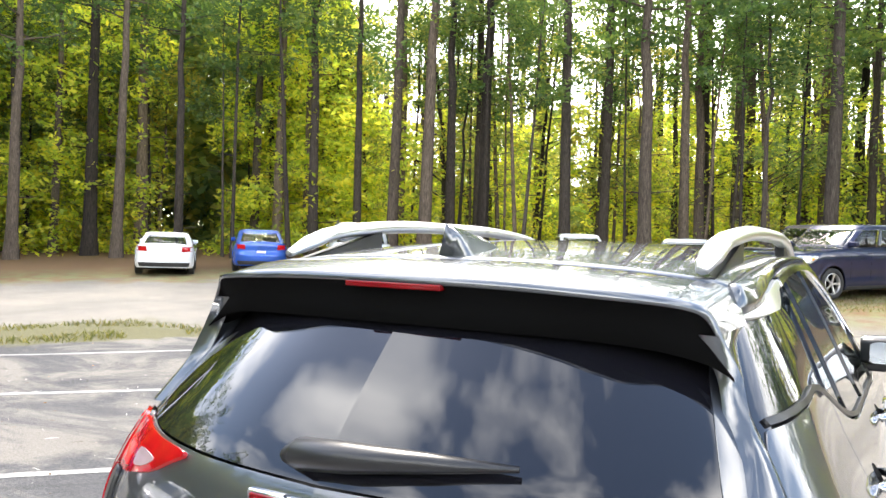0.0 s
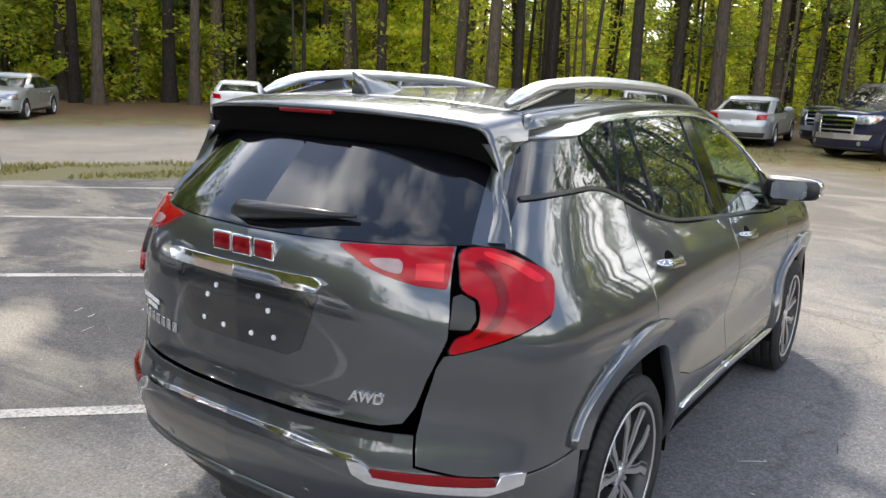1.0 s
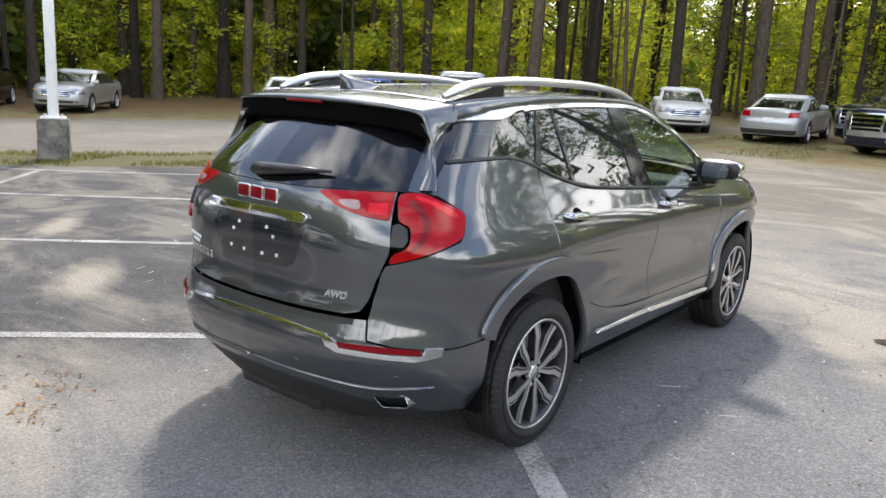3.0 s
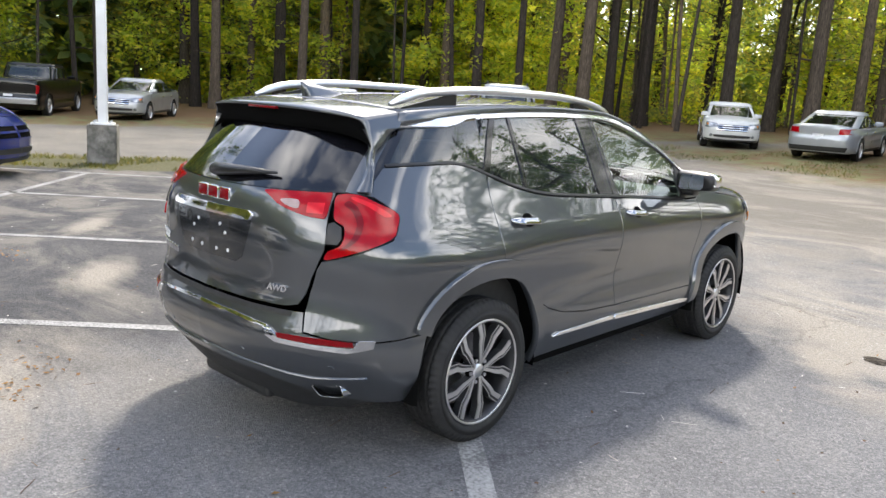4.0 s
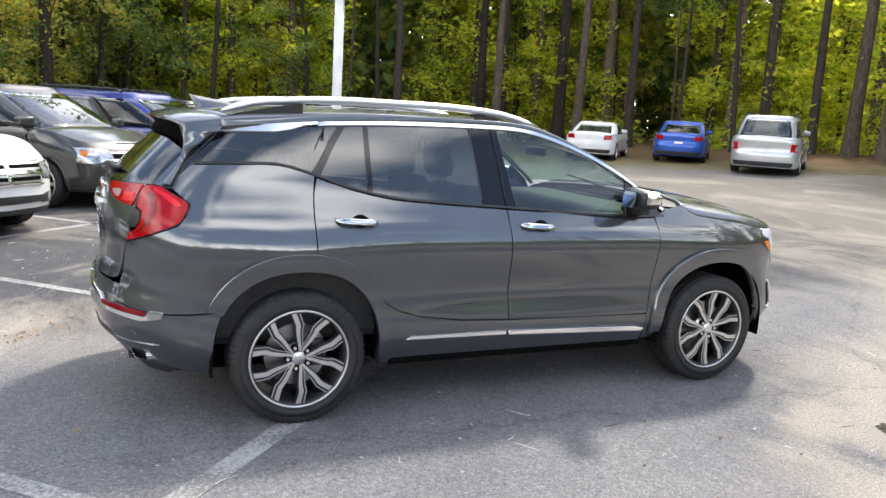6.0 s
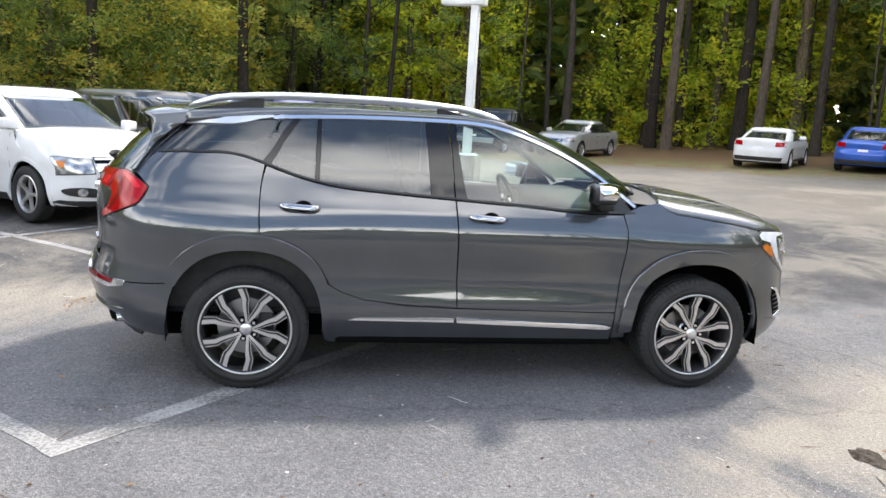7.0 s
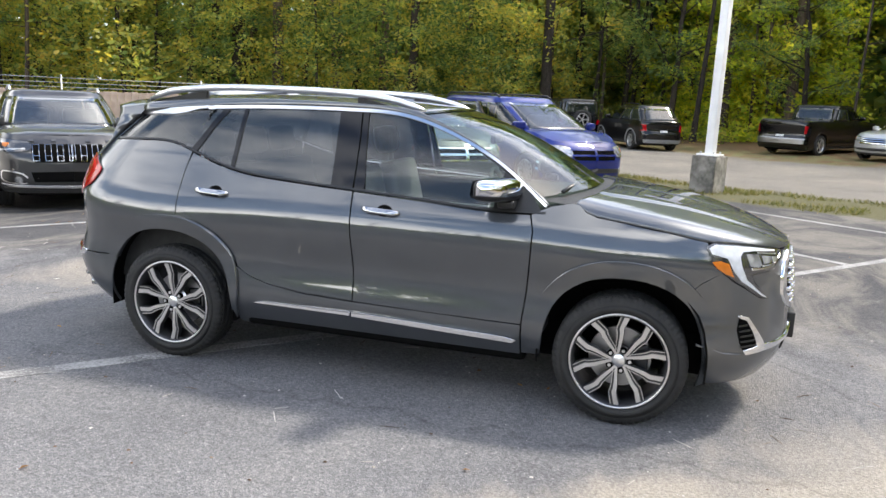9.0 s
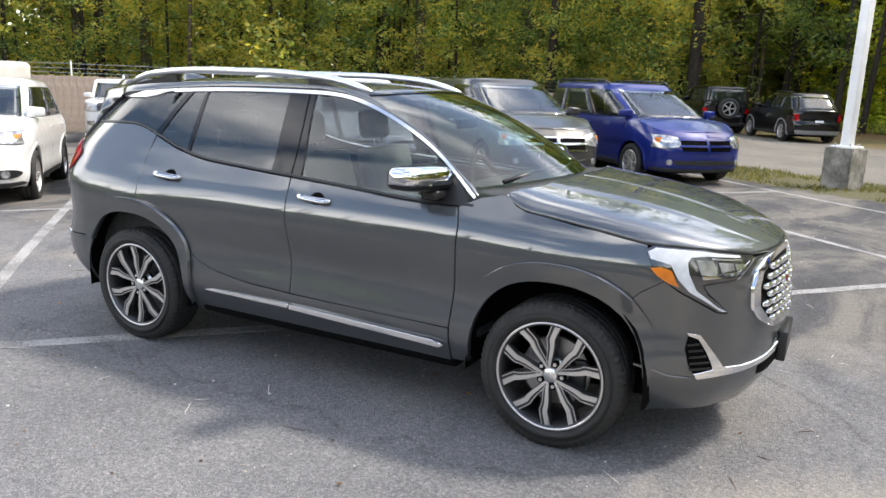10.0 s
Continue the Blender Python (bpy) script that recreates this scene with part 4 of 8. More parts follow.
        panel("fog_chrome", [N(0.758, 0.643), N(0.726, 0.634), N(0.700, 0.575), N(0.655, 0.485), N(0.55, 0.478), N(0.42, 0.484), N(0.25, 0.498), N(0.155, 0.515), N(0.155, 0.500), N(0.25, 0.480), N(0.42, 0.463), N(0.55, 0.452), N(0.655, 0.448), N(0.735, 0.436), N(0.746, 0.460), N(0.69, 0.478), N(0.712, 0.555), N(0.731, 0.615), N(0.753, 0.629)], sh.at, M_CHROME, car, "chrome fog lamp blade", lift=0.012, thick=0.014, step=0.03, **kw)
        # handles
        for y0, z0, owner in ((0.175, 1.072, door), (1.255, 1.046, fdoor)):
            cup = [(y0 + 0.13 + 0.046 * math.cos(a), z0 - 0.006 + 0.032 * math.sin(a)) for a in np.linspace(0, 6.28, 18)[:-1]]
            panel("handle_cup", side_poly(cup), sh.at, M_DARK, owner, "dark handle recess", lift=0.0015, thick=0.002, step=0.02, **kw)
            rows_ = []
            for i in range(13):
                k = i / 12
                p = sh.at(*[np.array([v]) for v in S(y0 - 0.006 + 0.230 * k, z0 - 0.012 * k)])[0]
                q = sh.at(*[np.array([v]) for v in S(y0 - 0.006 + 0.230 * k, z0 - 0.012 * k + 0.02)])[0]
                tilt = (q[0] - p[0]) / 0.02
                off = 0.008 + 0.030 * min(1.0, 4.5 * min(k, 1 - k)) ** 0.6
                hh_ = 0.0075 + 0.0085 * min(1.0, 6.0 * min(k, 1 - k)) ** 0.5
                rows_.append([(sg * (p[0] + tilt * dz * hh_ + off + dx), p[1], p[2] + dz * hh_) for dx, dz in ((-0.016, -0.9), (-0.004, -1.0), (0.0, -0.75), (0.002, 0.0), (0.0, 0.75), (-0.004, 1.0), (-0.016, 0.9))])
            ends = [[tuple(np.mean(np.array(r), 0))] * 7 for r in (rows_[0], rows_[-1])]
            loft("handle", [ends[0]] + rows_ + [ends[1]], M_HANDLE, owner, "chrome door handle", closed=True, flip=sg > 0)
        # mirror
        mo = new("mirror")
        mo.parent = car
        mo["label"] = "door mirror with a chrome cap"
        shell_rows, cap_rows = [], []
        for dx, k, ky in [(0.0, 0.84, 0.85), (0.012, 0.96, 0.97), (0.05, 1.0, 1.02), (0.11, 1.0, 1.03), (0.165, 0.96, 1.0), (0.205, 0.90, 0.93), (0.232, 0.78, 0.80), (0.245, 0.52, 0.55)]:
            for grow, rows in ((1.0, shell_rows), (1.035, cap_rows)):
                row = []
                for i in range(24):
                    a = 2 * math.pi * i / 24
                    yy, zz = math.cos(a), math.sin(a)
                    yy = 0.085 * ky * grow * (abs(yy) ** 0.62) * (1.2 if yy > 0 else -0.8)
                    zz = 0.061 * k * grow * (abs(zz) ** 0.5) * (1 if zz > 0 else -1)
                    if rows is cap_rows:
                        yy, zz = max(yy, -0.030), max(zz, -0.024)
                    row.append((sg * (0.79 + dx * 1.12 + (0.007 if rows is cap_rows and dx > 0.2 else 0.0)), 2.045 + yy - 0.25 * dx, 1.208 + zz + 0.03 * dx))
                rows.append(row)
        centre = [tuple(np.mean(np.array(cap_rows[i]), 0)) for i in (0, -1)]
        loft("mirror_cap", [[centre[0]] * 24] + cap_rows + [[centre[1]] * 24], M_CHROME, mo, "chrome mirror cap", closed=True, flip=sg < 0)
        centre = [tuple(np.mean(np.array(shell_rows[i]), 0)) for i in (0, -1)]
        loft("mirror_base", [[centre[0]] * 24] + shell_rows + [[centre[1]] * 24], M_BLACKTRIM, mo, "black mirror housing", closed=True, flip=sg < 0)
        bm = bmesh.new()
        vs = [bm.verts.new((sg * (0.822 + 0.190 * u), 1.958 - 0.052 * u + 0.010 * v, 1.158 + 0.100 * v)) for u, v in ((0.03, 0.1), (0.1, 0), (0.9, 0.08), (1, 0.3), (0.98, 0.85), (0.9, 1.0), (0.15, 0.95), (0.03, 0.8))]
        bm.faces.new(vs if sg > 0 else vs[::-1])
        part("mirror_glass", bm, M_MIRROR, mo, "mirror glass", smooth=False)
        part("mirror_arm", boxed(*sorted((sg * 0.72, sg * 0.90)), 2.03, 2.12, 1.112, 1.158, 0.014), M_BLACKTRIM, mo)
        # roof rail: bright bar on two dark feet
        pts = [(sg * (0.525 + 0.015 * math.sin(math.pi * i / 24)), -0.36 + 1.86 * i / 24, 0) for i in range(25)]
        zr = smoothed([-0.36, -0.22, 0.0, 0.5, 1.0, 1.3, 1.5], [1.584, 1.632, 1.660, 1.678, 1.672, 1.644, 1.592])
        pts = [(x, y, float(zr(y))) for x, y, z in pts]
        bm = bmesh.new()
        tube(bm, pts, [0.014] + [0.027] * 23 + [0.012], 12, 0.75)
        rail = part("roof_rail", bm, M_SATIN, car, "bright silver roof rail")
        for y0, y1 in ((-0.33, 0.06), (1.08, 1.44)):
            bm = boxed(*sorted((sg * 0.512, sg * 0.545)), y0, y1, 1.585, 1.61, 0.004)
            for v in bm.verts:
                v.co.z = v.co.z if v.co.z < 1.6 else float(zr(v.co.y)) - 0.012
                if v.co.z < 1.6:
                    v.co.z -= 0.02
            part("rail_foot", bm, M_BLACKTRIM, rail, "black rail foot", smooth=False)
        # wheels
        for y in (hub_r, hub_f):
            wheel(car, sg * 0.775, y, sg, phase=40.0 if y == hub_r else 70.0)
            rows = []
            for i in range(19):
                a = radians(-9 + 198 * i / 18)
                rows.append([(sg * xx, *arch_points(y, hz, r, math.degrees(a), math.degrees(a), 1)[0]) for xx, r in ((0.872, 0.452), (0.85, 0.465), (0.55, 0.465), (0.52, 0.3), (0.52, 0.05))])
            loft("wheel_arch_liner", rows, M_DARK, car, "black arch liner")

    # tail: bumper, tailgate, rear glass
    bump = [R(0.0, 0.405), R(0.35, 0.400), R(0.52, 0.372), R(0.75, 0.30)] + side_poly([(-0.475, 0.292)]) + side_poly(arch_points(hub_r, hz, 0.455, 188, 146.5, 8))
    bump += [S(-0.425, 0.610), S(-0.55, 0.604), R(0.80, 0.604), R(0.70, 0.612), R(0.60, 0.632), R(0.585, 0.715), R(0.3, 0.715), R(0.0, 0.715)]
    rb = panel("rear_bumper", bump, sh.at, M_PAINT, car, "grey rear bumper", sides=both)
    panel("bumper_strip", [R(0.0, 0.668), R(0.25, 0.664), R(0.45, 0.645), R(0.45, 0.632), R(0.25, 0.651), R(0.0, 0.655)], sh.at, M_CHROME, rb, "thin chrome bumper strip", lift=0.009, thick=0.012, step=0.05, sides=both)
    panel("bumper_step", [R(0.0, 0.715), R(0.54, 0.715), R(0.54, 0.692), R(0.0, 0.692)], sh.at, M_PLASTIC, rb, "black plastic bumper step", lift=0.003, thick=0.01, sides=both)
    panel("rear_valance", [R(0.0, 0.408), R(0.35, 0.403), R(0.52, 0.376), R(0.74, 0.305), R(0.62, 0.24), R(0.4, 0.215), R(0.0, 0.215)], sh.at, M_PLASTIC, rb, "black plastic valance", lift=-0.006, sides=both)
    panel("bumper_crease", [R(0.0, 0.455), R(0.4, 0.450), R(0.62, 0.438), R(0.80, 0.455), R(0.80, 0.447), R(0.62, 0.427), R(0.4, 0.439), R(0.0, 0.444)], sh.at, M_PAINT, rb, lift=0.012, thick=0.02, step=0.04, sides=both)
    for px, pz in ((0.30, 0.5), (0.70, 0.49)):
        for sg in both:
            panel("parking_sensor", [R(px + 0.012 * math.cos(a), pz + 0.012 * math.sin(a)) for a in np.linspace(0, 6.28, 13)[:-1]], sh.at, M_PAINT, rb, lift=0.003, thick=0.004, step=0.02, sides=(sg,))
    tgate = new("tailgate")
    tgate.parent = car
    tgate["label"] = "closed tailgate with tinted rear window"
    skin = [R(0.0, 0.728), R(0.50, 0.732), R(0.555, 0.745), R(0.580, 0.79), R(0.605, 0.87), R(0.63, 0.935), R(0.647, 0.985), R(0.642, 1.05), R(0.630, 1.105), R(0.606, 1.213), R(0.3, 1.203), R(0.0, 1.198)]
    panel("tailgate_skin", skin, sh.at, M_PAINT, tgate, sides=both)
    panel("rear_window", [R(0.0, 1.203), R(0.3, 1.208), R(0.640, 1.218), R(0.719, 1.226), R(0.680, 1.31), R(0.640, 1.40), R(0.595, 1.50), R(0.0, 1.53)], sh.at, M_REARGLASS, tgate, "dark tinted rear window", lift=-0.004, thick=0.004, sides=both)
    for sg in both:
        gl = panel("gate_lamp", spline([R(0.335, 1.196), R(0.457, 1.203), R(0.585, 1.207), R(0.604, 1.200), R(0.622, 1.118), R(0.60, 1.110), R(0.545, 1.116), R(0.438, 1.143), R(0.375, 1.172)], 3, True), sh.at, M_RED, tgate, "red lamp in the tailgate", lift=0.010, thick=0.02, step=0.02, sides=(sg,))
        panel("gate_lamp_lens", spline([R(0.43, 1.168), R(0.50, 1.172), R(0.514, 1.145), R(0.50, 1.139), R(0.455, 1.150)], 3, True), sh.at, M_LENSCLEAR, gl, "clear lens segment", lift=0.0125, thick=0.006, step=0.02, sides=(sg,))
        panel("gate_lamp_band", [R(0.54, 1.165), R(0.60, 1.168), R(0.610, 1.125), R(0.55, 1.126)], sh.at, M_REDLIGHT, gl, "brighter red segment", lift=0.0125, thick=0.006, step=0.02, sides=(sg,))
    # flat panel; the hollow's shade is put into its darker colour
    panel("plate_recess", [R(0.0, 0.868), R(0.20, 0.870), R(0.245, 0.895), R(0.30, 1.06), R(0.0, 1.055)], sh.at, M_RECESS, tgate, "number plate recess with its shade painted in", lift=0.0025, thick=0.004, sides=both)
    panel("gate_bar", [R(0.0, 1.063), R(0.30, 1.065), R(0.315, 1.09), R(0.29, 1.103), R(0.0, 1.103)], sh.at, M_CHROME, tgate, "chrome bar above the plate recess", lift=0.022, thick=0.025, step=0.03, sides=both)
    for px, pz in ((0.09, 1.02), (0.13, 0.985), (0.15, 0.91), (0.06, 0.905)):
        for sg in both:
            panel("plate_screw", [R(px + 0.008 * math.cos(a), pz + 0.008 * math.sin(a)) for a in np.linspace(0, 6.28, 9)[:-1]], sh.at, M_WHITEMARK, tgate, lift=0.006, thick=0.003, step=0.02, sides=(sg,))
    # red badge: three plain blocks with bright edges
    for i in (-1, 0, 1):
        for wd, mat, lf, nm in ((0.041, M_CHROME, 0.008, "badge_edge"), (0.034, M_REDDARK, 0.0115, "badge_block")):
            bm = bmesh.new()
            c = Vector((0.088 * i, -0.945 + 0.0, 1.152))
            y0 = float(sh.at(np.array([sh.tail(abs(c.x) + 0.001, 1.152)[0]]), np.array([1.152]))[0][1])
            box(bm, c.x - wd, c.x + wd, y0 - lf, y0 + 0.01, 1.152 - wd * 0.72, 1.152 + wd * 0.72, 0.004)
            part(nm, bm, mat, tgate)

    def on_tail(x, z, lift=0.003):
        p = sh.at(*[np.array([v]) for v in sh.tail(abs(x), z)])[0]
        q = sh.at(*[np.array([v]) for v in sh.tail(abs(x) + 0.04, z)])[0]
        yaw = math.degrees(math.atan2(q[1] - p[1], q[0] - p[0])) * (1 if x > 0 else -1)
        return pose(x, p[1] - lift, z, 90, 0, yaw)
    lettering("drive_badge", "AWD", 0.040, M_CHROME, tgate, on_tail(0.455, 0.788))
    for i in range(7):
        bm = boxed(-0.014, 0.014, -0.016, 0.016, -0.002, 0.003, 0.002)
        bm.transform(on_tail(-0.56 + 0.040 * i, 0.835))
        part("badge_bar", bm, M_CHROME, tgate)
    for r_, n_, z_ in ((0.0, 5, 0.895), (0.005, 3, 0.872)):
        bm = boxed(-0.016 * n_, 0.016 * n_, -0.007, 0.007, -0.001, 0.001)
        bm.transform(on_tail(-0.49 + r_, z_))
        part("dealer_mark", bm, M_WHITEMARK, tgate, "white dealer lettering bar", smooth=False)
    # wiper
    bm = bmesh.new()
    tube(bm, [(-0.075, -0.878, 1.240), (-0.04, -0.885, 1.248), (0.06, -0.883, 1.256), (0.20, -0.862, 1.265), (0.345, -0.826, 1.270)], [0.018, 0.034, 0.031, 0.020, 0.006], 10, 0.85)
    part("rear_wiper", bm, M_BLACKTRIM, tgate, "black rear wiper arm")
    # spoiler over the rear glass
    zc = smoothed([-0.80, -0.6, -0.45, -0.2, 0.2, 0.6, 1.0, 1.3, 1.62], [1.545, 1.575, 1.592, 1.617, 1.640, 1.648, 1.645, 1.634, 1.603])
    ze = smoothed([-0.80, -0.6, -0.45, -0.2, 0.2, 0.6, 1.0, 1.3, 1.50, 1.62], [1.505, 1.530, 1.545, 1.575, 1.600, 1.612, 1.612, 1.603, 1.583, 1.56])

    def roof_row(y, x1=0.572, pull=0.0, lower=0.0):
        row = []
        for i in range(25):
            a = -1 + 2 * i / 24
            yy = y + pull * abs(a) ** 2
            k = abs(a) ** 2.6
            row.append((a * x1, yy, float(zc(yy)) * (1 - k) + float(ze(yy)) * k - lower))
        return row
    rows = [roof_row(1.605 + (-0.49 - 1.605) * i / 28, 0.572, 0.13 * (i / 28) ** 6 - 0.105 * (1 - i / 28) ** 3) for i in range(29)]
    loft("roof", rows, M_PAINT, car, "grey roof skin", thick=0.02, flip=True)
    loft("headliner", [[(x * 0.97, y, z - 0.045) for x, y, z in r] for r in rows], M_LINING, car, "light headliner")
    half_t = [(0, -0.675, 1.549), (0.22, -0.670, 1.547), (0.38, -0.655, 1.541), (0.48, -0.630, 1.535), (0.53, -0.602, 1.529), (0.560, -0.576, 1.519), (0.576, -0.562, 1.500), (0.590, -0.557, 1.474)]
    half_l = [(x, -0.494 + 0.13 * (x / 0.572) ** 2) for x in (0.0, 0.22, 0.40, 0.49, 0.535)]
    half_l = [(x, y, float(zc(y)) * (1 - (x / 0.572) ** 2.6) + float(ze(y)) * (x / 0.572) ** 2.6 + 0.001) for x, y in half_l] + [(0.577, -0.346, 1.553), (0.594, -0.350, 1.525), (0.612, -0.378, 1.485)]
    half_b = [(0, -0.668, 1.462), (0.22, -0.655, 1.460), (0.38, -0.622, 1.455), (0.47, -0.600, 1.448), (0.53, -0.580, 1.438), (0.575, -0.562, 1.425), (0.600, -0.552, 1.412), (0.618, -0.548, 1.400)]

    def full(pts):
        right = spline(pts, 5)
        return np.array([(-p[0], p[1], p[2]) for p in right[:0:-1]] + [tuple(p) for p in right])
    L, T, B = full(half_l), full(half_t), full(half_b)
    top_rows = []
    for i in range(7):
        k = i / 6
        row = L * (1 - k) + T * k
        row[:, 2] += 0.010 * math.sin(math.pi * k) * (1 - np.clip((np.abs(row[:, 0]) - 0.45) / 0.10, 0, 1))
        top_rows.append([tuple(p) for p in row])
    lip = T + np.array([0, 0.006, -0.008])
    loft("spoiler", top_rows + [[tuple(p) for p in lip]], M_PAINT, tgate, "grey roof spoiler", outward=(0, -0.55, 1.40))
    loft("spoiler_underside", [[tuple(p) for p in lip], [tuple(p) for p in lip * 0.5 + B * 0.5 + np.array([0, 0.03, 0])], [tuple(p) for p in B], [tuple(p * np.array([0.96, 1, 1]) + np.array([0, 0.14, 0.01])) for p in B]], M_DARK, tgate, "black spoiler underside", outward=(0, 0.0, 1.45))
    for sg in both:
        rows = []
        inner = spline([tuple(sh.at(*[np.array([v]) for v in R(0.668, 1.224)])[0] + np.array([0.006, -0.010, 0])), (0.655, -0.592, 1.300), (0.640, -0.558, 1.372), (0.628, -0.548, 1.410), (0.606, -0.550, 1.450), (0.590, -0.556, 1.475)], 4)
        for i, r_ in enumerate(inner):
            k = i / (len(inner) - 1)
            f_ = sh.at(*[np.array([v]) for v in S(-0.610 + 0.232 * k, r_[2] + 0.010 * k)])[0] + np.array([0.020 + 0.012 * k, -0.008 * (1 - k), 0])
            out = np.array([0.75, -0.65, 0]) * 0.004
            strip = [f_ + np.array([-0.034, 0.004, 0])] + [f_ + (r_ - f_) * q + out * math.sin(math.pi * q) for q in np.linspace(0, 1, 9)] + [np.array(r_) + np.array([-0.045, 0.015, 0])]
            rows.append([tuple(p * np.array([sg, 1, 1])) for p in strip])
        loft("pillar_fin", rows, M_PAINT, tgate, "grey fin between rear window and flank", outward=(0, 0, 1.3))
    part("brake_light", boxed(-0.11, 0.11, -0.678, -0.655, 1.530, 1.542, 0.003), M_REDDARK, tgate, "red high brake light")
    # cant rail and A pillar: from the glass top line to the roof and windscreen edge
    def shield_edge(t):
        return np.array([0.572 + (0.735 - 0.572) * t ** 0.9, 1.50 + 0.735 * t - 0.02 * math.sin(math.pi * t), 1.583 - 0.413 * t + 0.035 * math.sin(math.pi * t)])
    for sg in both:
        rows = []
        for i in range(61):
            y = -0.374 + (2.30 + 0.374) * i / 60
            p = sh.at(*[np.array([v]) for v in S(y, float(top(y)) + 0.007)])[0]
            p[0] += 0.034 * max(0.0, min(1.0, -y / 0.374)) ** 2
            if y < 1.40:
                u = np.array([0.572, y + 0.06 * max(0, -y), float(ze(y + 0.06 * max(0, -y)))])
            else:
                t = (y - 1.40) / 0.90
                u = shield_edge(min(1.0, t * 0.98))
                k = min(1, t / 0.12)
                u0 = np.array([0.572, y, float(ze(min(y, 1.5)))])
                u = u0 * (1 - k) + u * k
            row = []
            for j in range(7):
                k = j / 6
                m = p * (1 - k) + u * k
                m = m + np.array([0.35, 0, 0.8]) * 0.022 * math.sin(math.pi * k)
                row.append((sg * m[0], m[1], m[2]))
            rows.append(row)
        loft("cant_rail", rows, M_PAINT, car, "grey roof side and windscreen pillar", thick=0.02, flip=sg > 0)
    # windscreen, cowl, bonnet
    rows = []
    for i in range(17):
        t = i / 16
        e = shield_edge(t)
        c = np.array([0, 1.605 + 0.90 * t, 1.603 - 0.40 * t + 0.045 * math.sin(math.pi * t)])
        rows.append([(a * e[0], c[1] + (e[1] - c[1]) * abs(a) ** 2.2, c[2] + (e[2] - c[2]) * abs(a) ** 2.2) for a in np.linspace(-1, 1, 25)])
    loft("windscreen", rows, M_SHIELD, car, "green-tinted windscreen")
    base = rows[-1]
    loft("windscreen_band", [[(x, y, z + 0.004) for x, y, z in rows[0]], [(x, y + 0.004, z + 0.004) for x, y, z in [tuple(np.array(a) * 0.55 + np.array(b) * 0.45) for a, b in zip(rows[0], rows[1])]]], M_PIANO, car, "black windscreen edge band")
    # bonnet
    edge_at = [S(2.435, 1.160), S(2.49, 1.1235), S(2.55, 1.1015), S(2.7, 1.084), S(2.9, 1.057), S(3.105, 1.021), N(0.76, 1.014), N(0.64, 0.997), N(0.47, 0.966)]
    E = spline([tuple(sh.at(np.array([s_]), np.array([z_]))[0]) for s_, z_ in edge_at], 5)
    C = spline([(0, 2.57, 1.208), (0, 2.64, 1.206), (0, 2.74, 1.198), (0, 2.90, 1.178), (0, 3.06, 1.152), (0, 3.22, 1.118), (0, 3.37, 1.076), (0, 3.49, 1.030), (0, 3.590, 0.978)], 5)
    rows = []
    for e, c in zip(E, C):
        row = []
        for a in np.linspace(-1, 1, 193):
            k = abs(a)
            crease = 0.42 + 0.20 * (c[1] < 9) * max(0.0, (3.0 - c[1]))
            bulge = (0.008 / (1 + math.exp((k - crease - 0.14) * 120)) + 0.004 / (1 + math.exp((k - 0.16) * 120))) * min(1, (3.62 - c[1]) * 2)
            row.append((a * e[0], c[1] + (e[1] - c[1]) * k ** 2.4, c[2] - 0.010 + (e[2] - c[2] + 0.010) * (0.42 * k ** 2 + 0.58 * k ** 26) + bulge))
        rows.append(row)
    loft("bonnet", rows, M_PAINT, car, "grey bonnet with two raised creases", thick=0.02)
    loft("cowl", [[(x, y - 0.02, z - 0.015) for x, y, z in base], [tuple(np.array(p) * [0.98, 1, 1] + [0, 0.03, -0.02]) for p in [rows[0][round(i * 192 / 24)] for i in range(25)]]], M_PLASTIC, car, "black plastic cowl")
    for x0, x1 in ((0.62, 0.02), (0.02, -0.5)):
        bm = bmesh.new()
        tube(bm, [(x0, 2.30 + 0.10 * (1 - abs(x0)), 1.195), (0.5 * (x0 + x1), 2.385, 1.225), (x1, 2.42, 1.235)], [0.012, 0.010, 0.006], 6)
        part("front_wiper", bm, M_BLACKTRIM, car, "black windscreen wiper")
    # nose: bumper, grille, plate bracket
    fb = [S(3.103, 0.811), S(3.19, 0.868), N(0.784, 0.818), N(0.675, 0.727), N(0.622, 0.718), N(0.712, 0.818), N(0.728, 0.852), N(0.686, 0.861), N(0.582, 0.871), N(0.512, 0.915), N(0.455, 0.950), N(0.0, 0.962), N(0.0, 0.255), N(0.45, 0.24), N(0.70, 0.235)] + side_poly([(3.175, 0.235)]) + side_poly(arch_points(hub_f, hz, 0.438, -20, 30, 8)) + side_poly(arch_points(hub_f, hz, 0.445, 36, 49.2, 4))
    nose = panel("front_bumper", fb, sh.at, M_PAINT, car, "grey front bumper", sides=both)
    hexa = [N(0.0, 0.935), N(0.24, 0.930), N(0.35, 0.915), N(0.43, 0.878), N(0.458, 0.82), N(0.452, 0.73), N(0.385, 0.669), N(0.294, 0.641), N(0.15, 0.630), N(0.0, 0.627)]
    outer = [N(0.0, 0.960), N(0.25, 0.953), N(0.374, 0.940), N(0.468, 0.897), N(0.505, 0.82), N(0.502, 0.728), N(0.440, 0.665), N(0.323, 0.614), N(0.156, 0.598), N(0.0, 0.594)]
    panel("grille_back", hexa, sh.at, M_DARK, nose, "black grille opening", lift=0.004, thick=0.004, sides=both)
    panel("grille_surround", outer + hexa[::-1], sh.at, M_CHROME, nose, "chrome grille surround", lift=0.016, thick=0.03, step=0.03, sides=both)
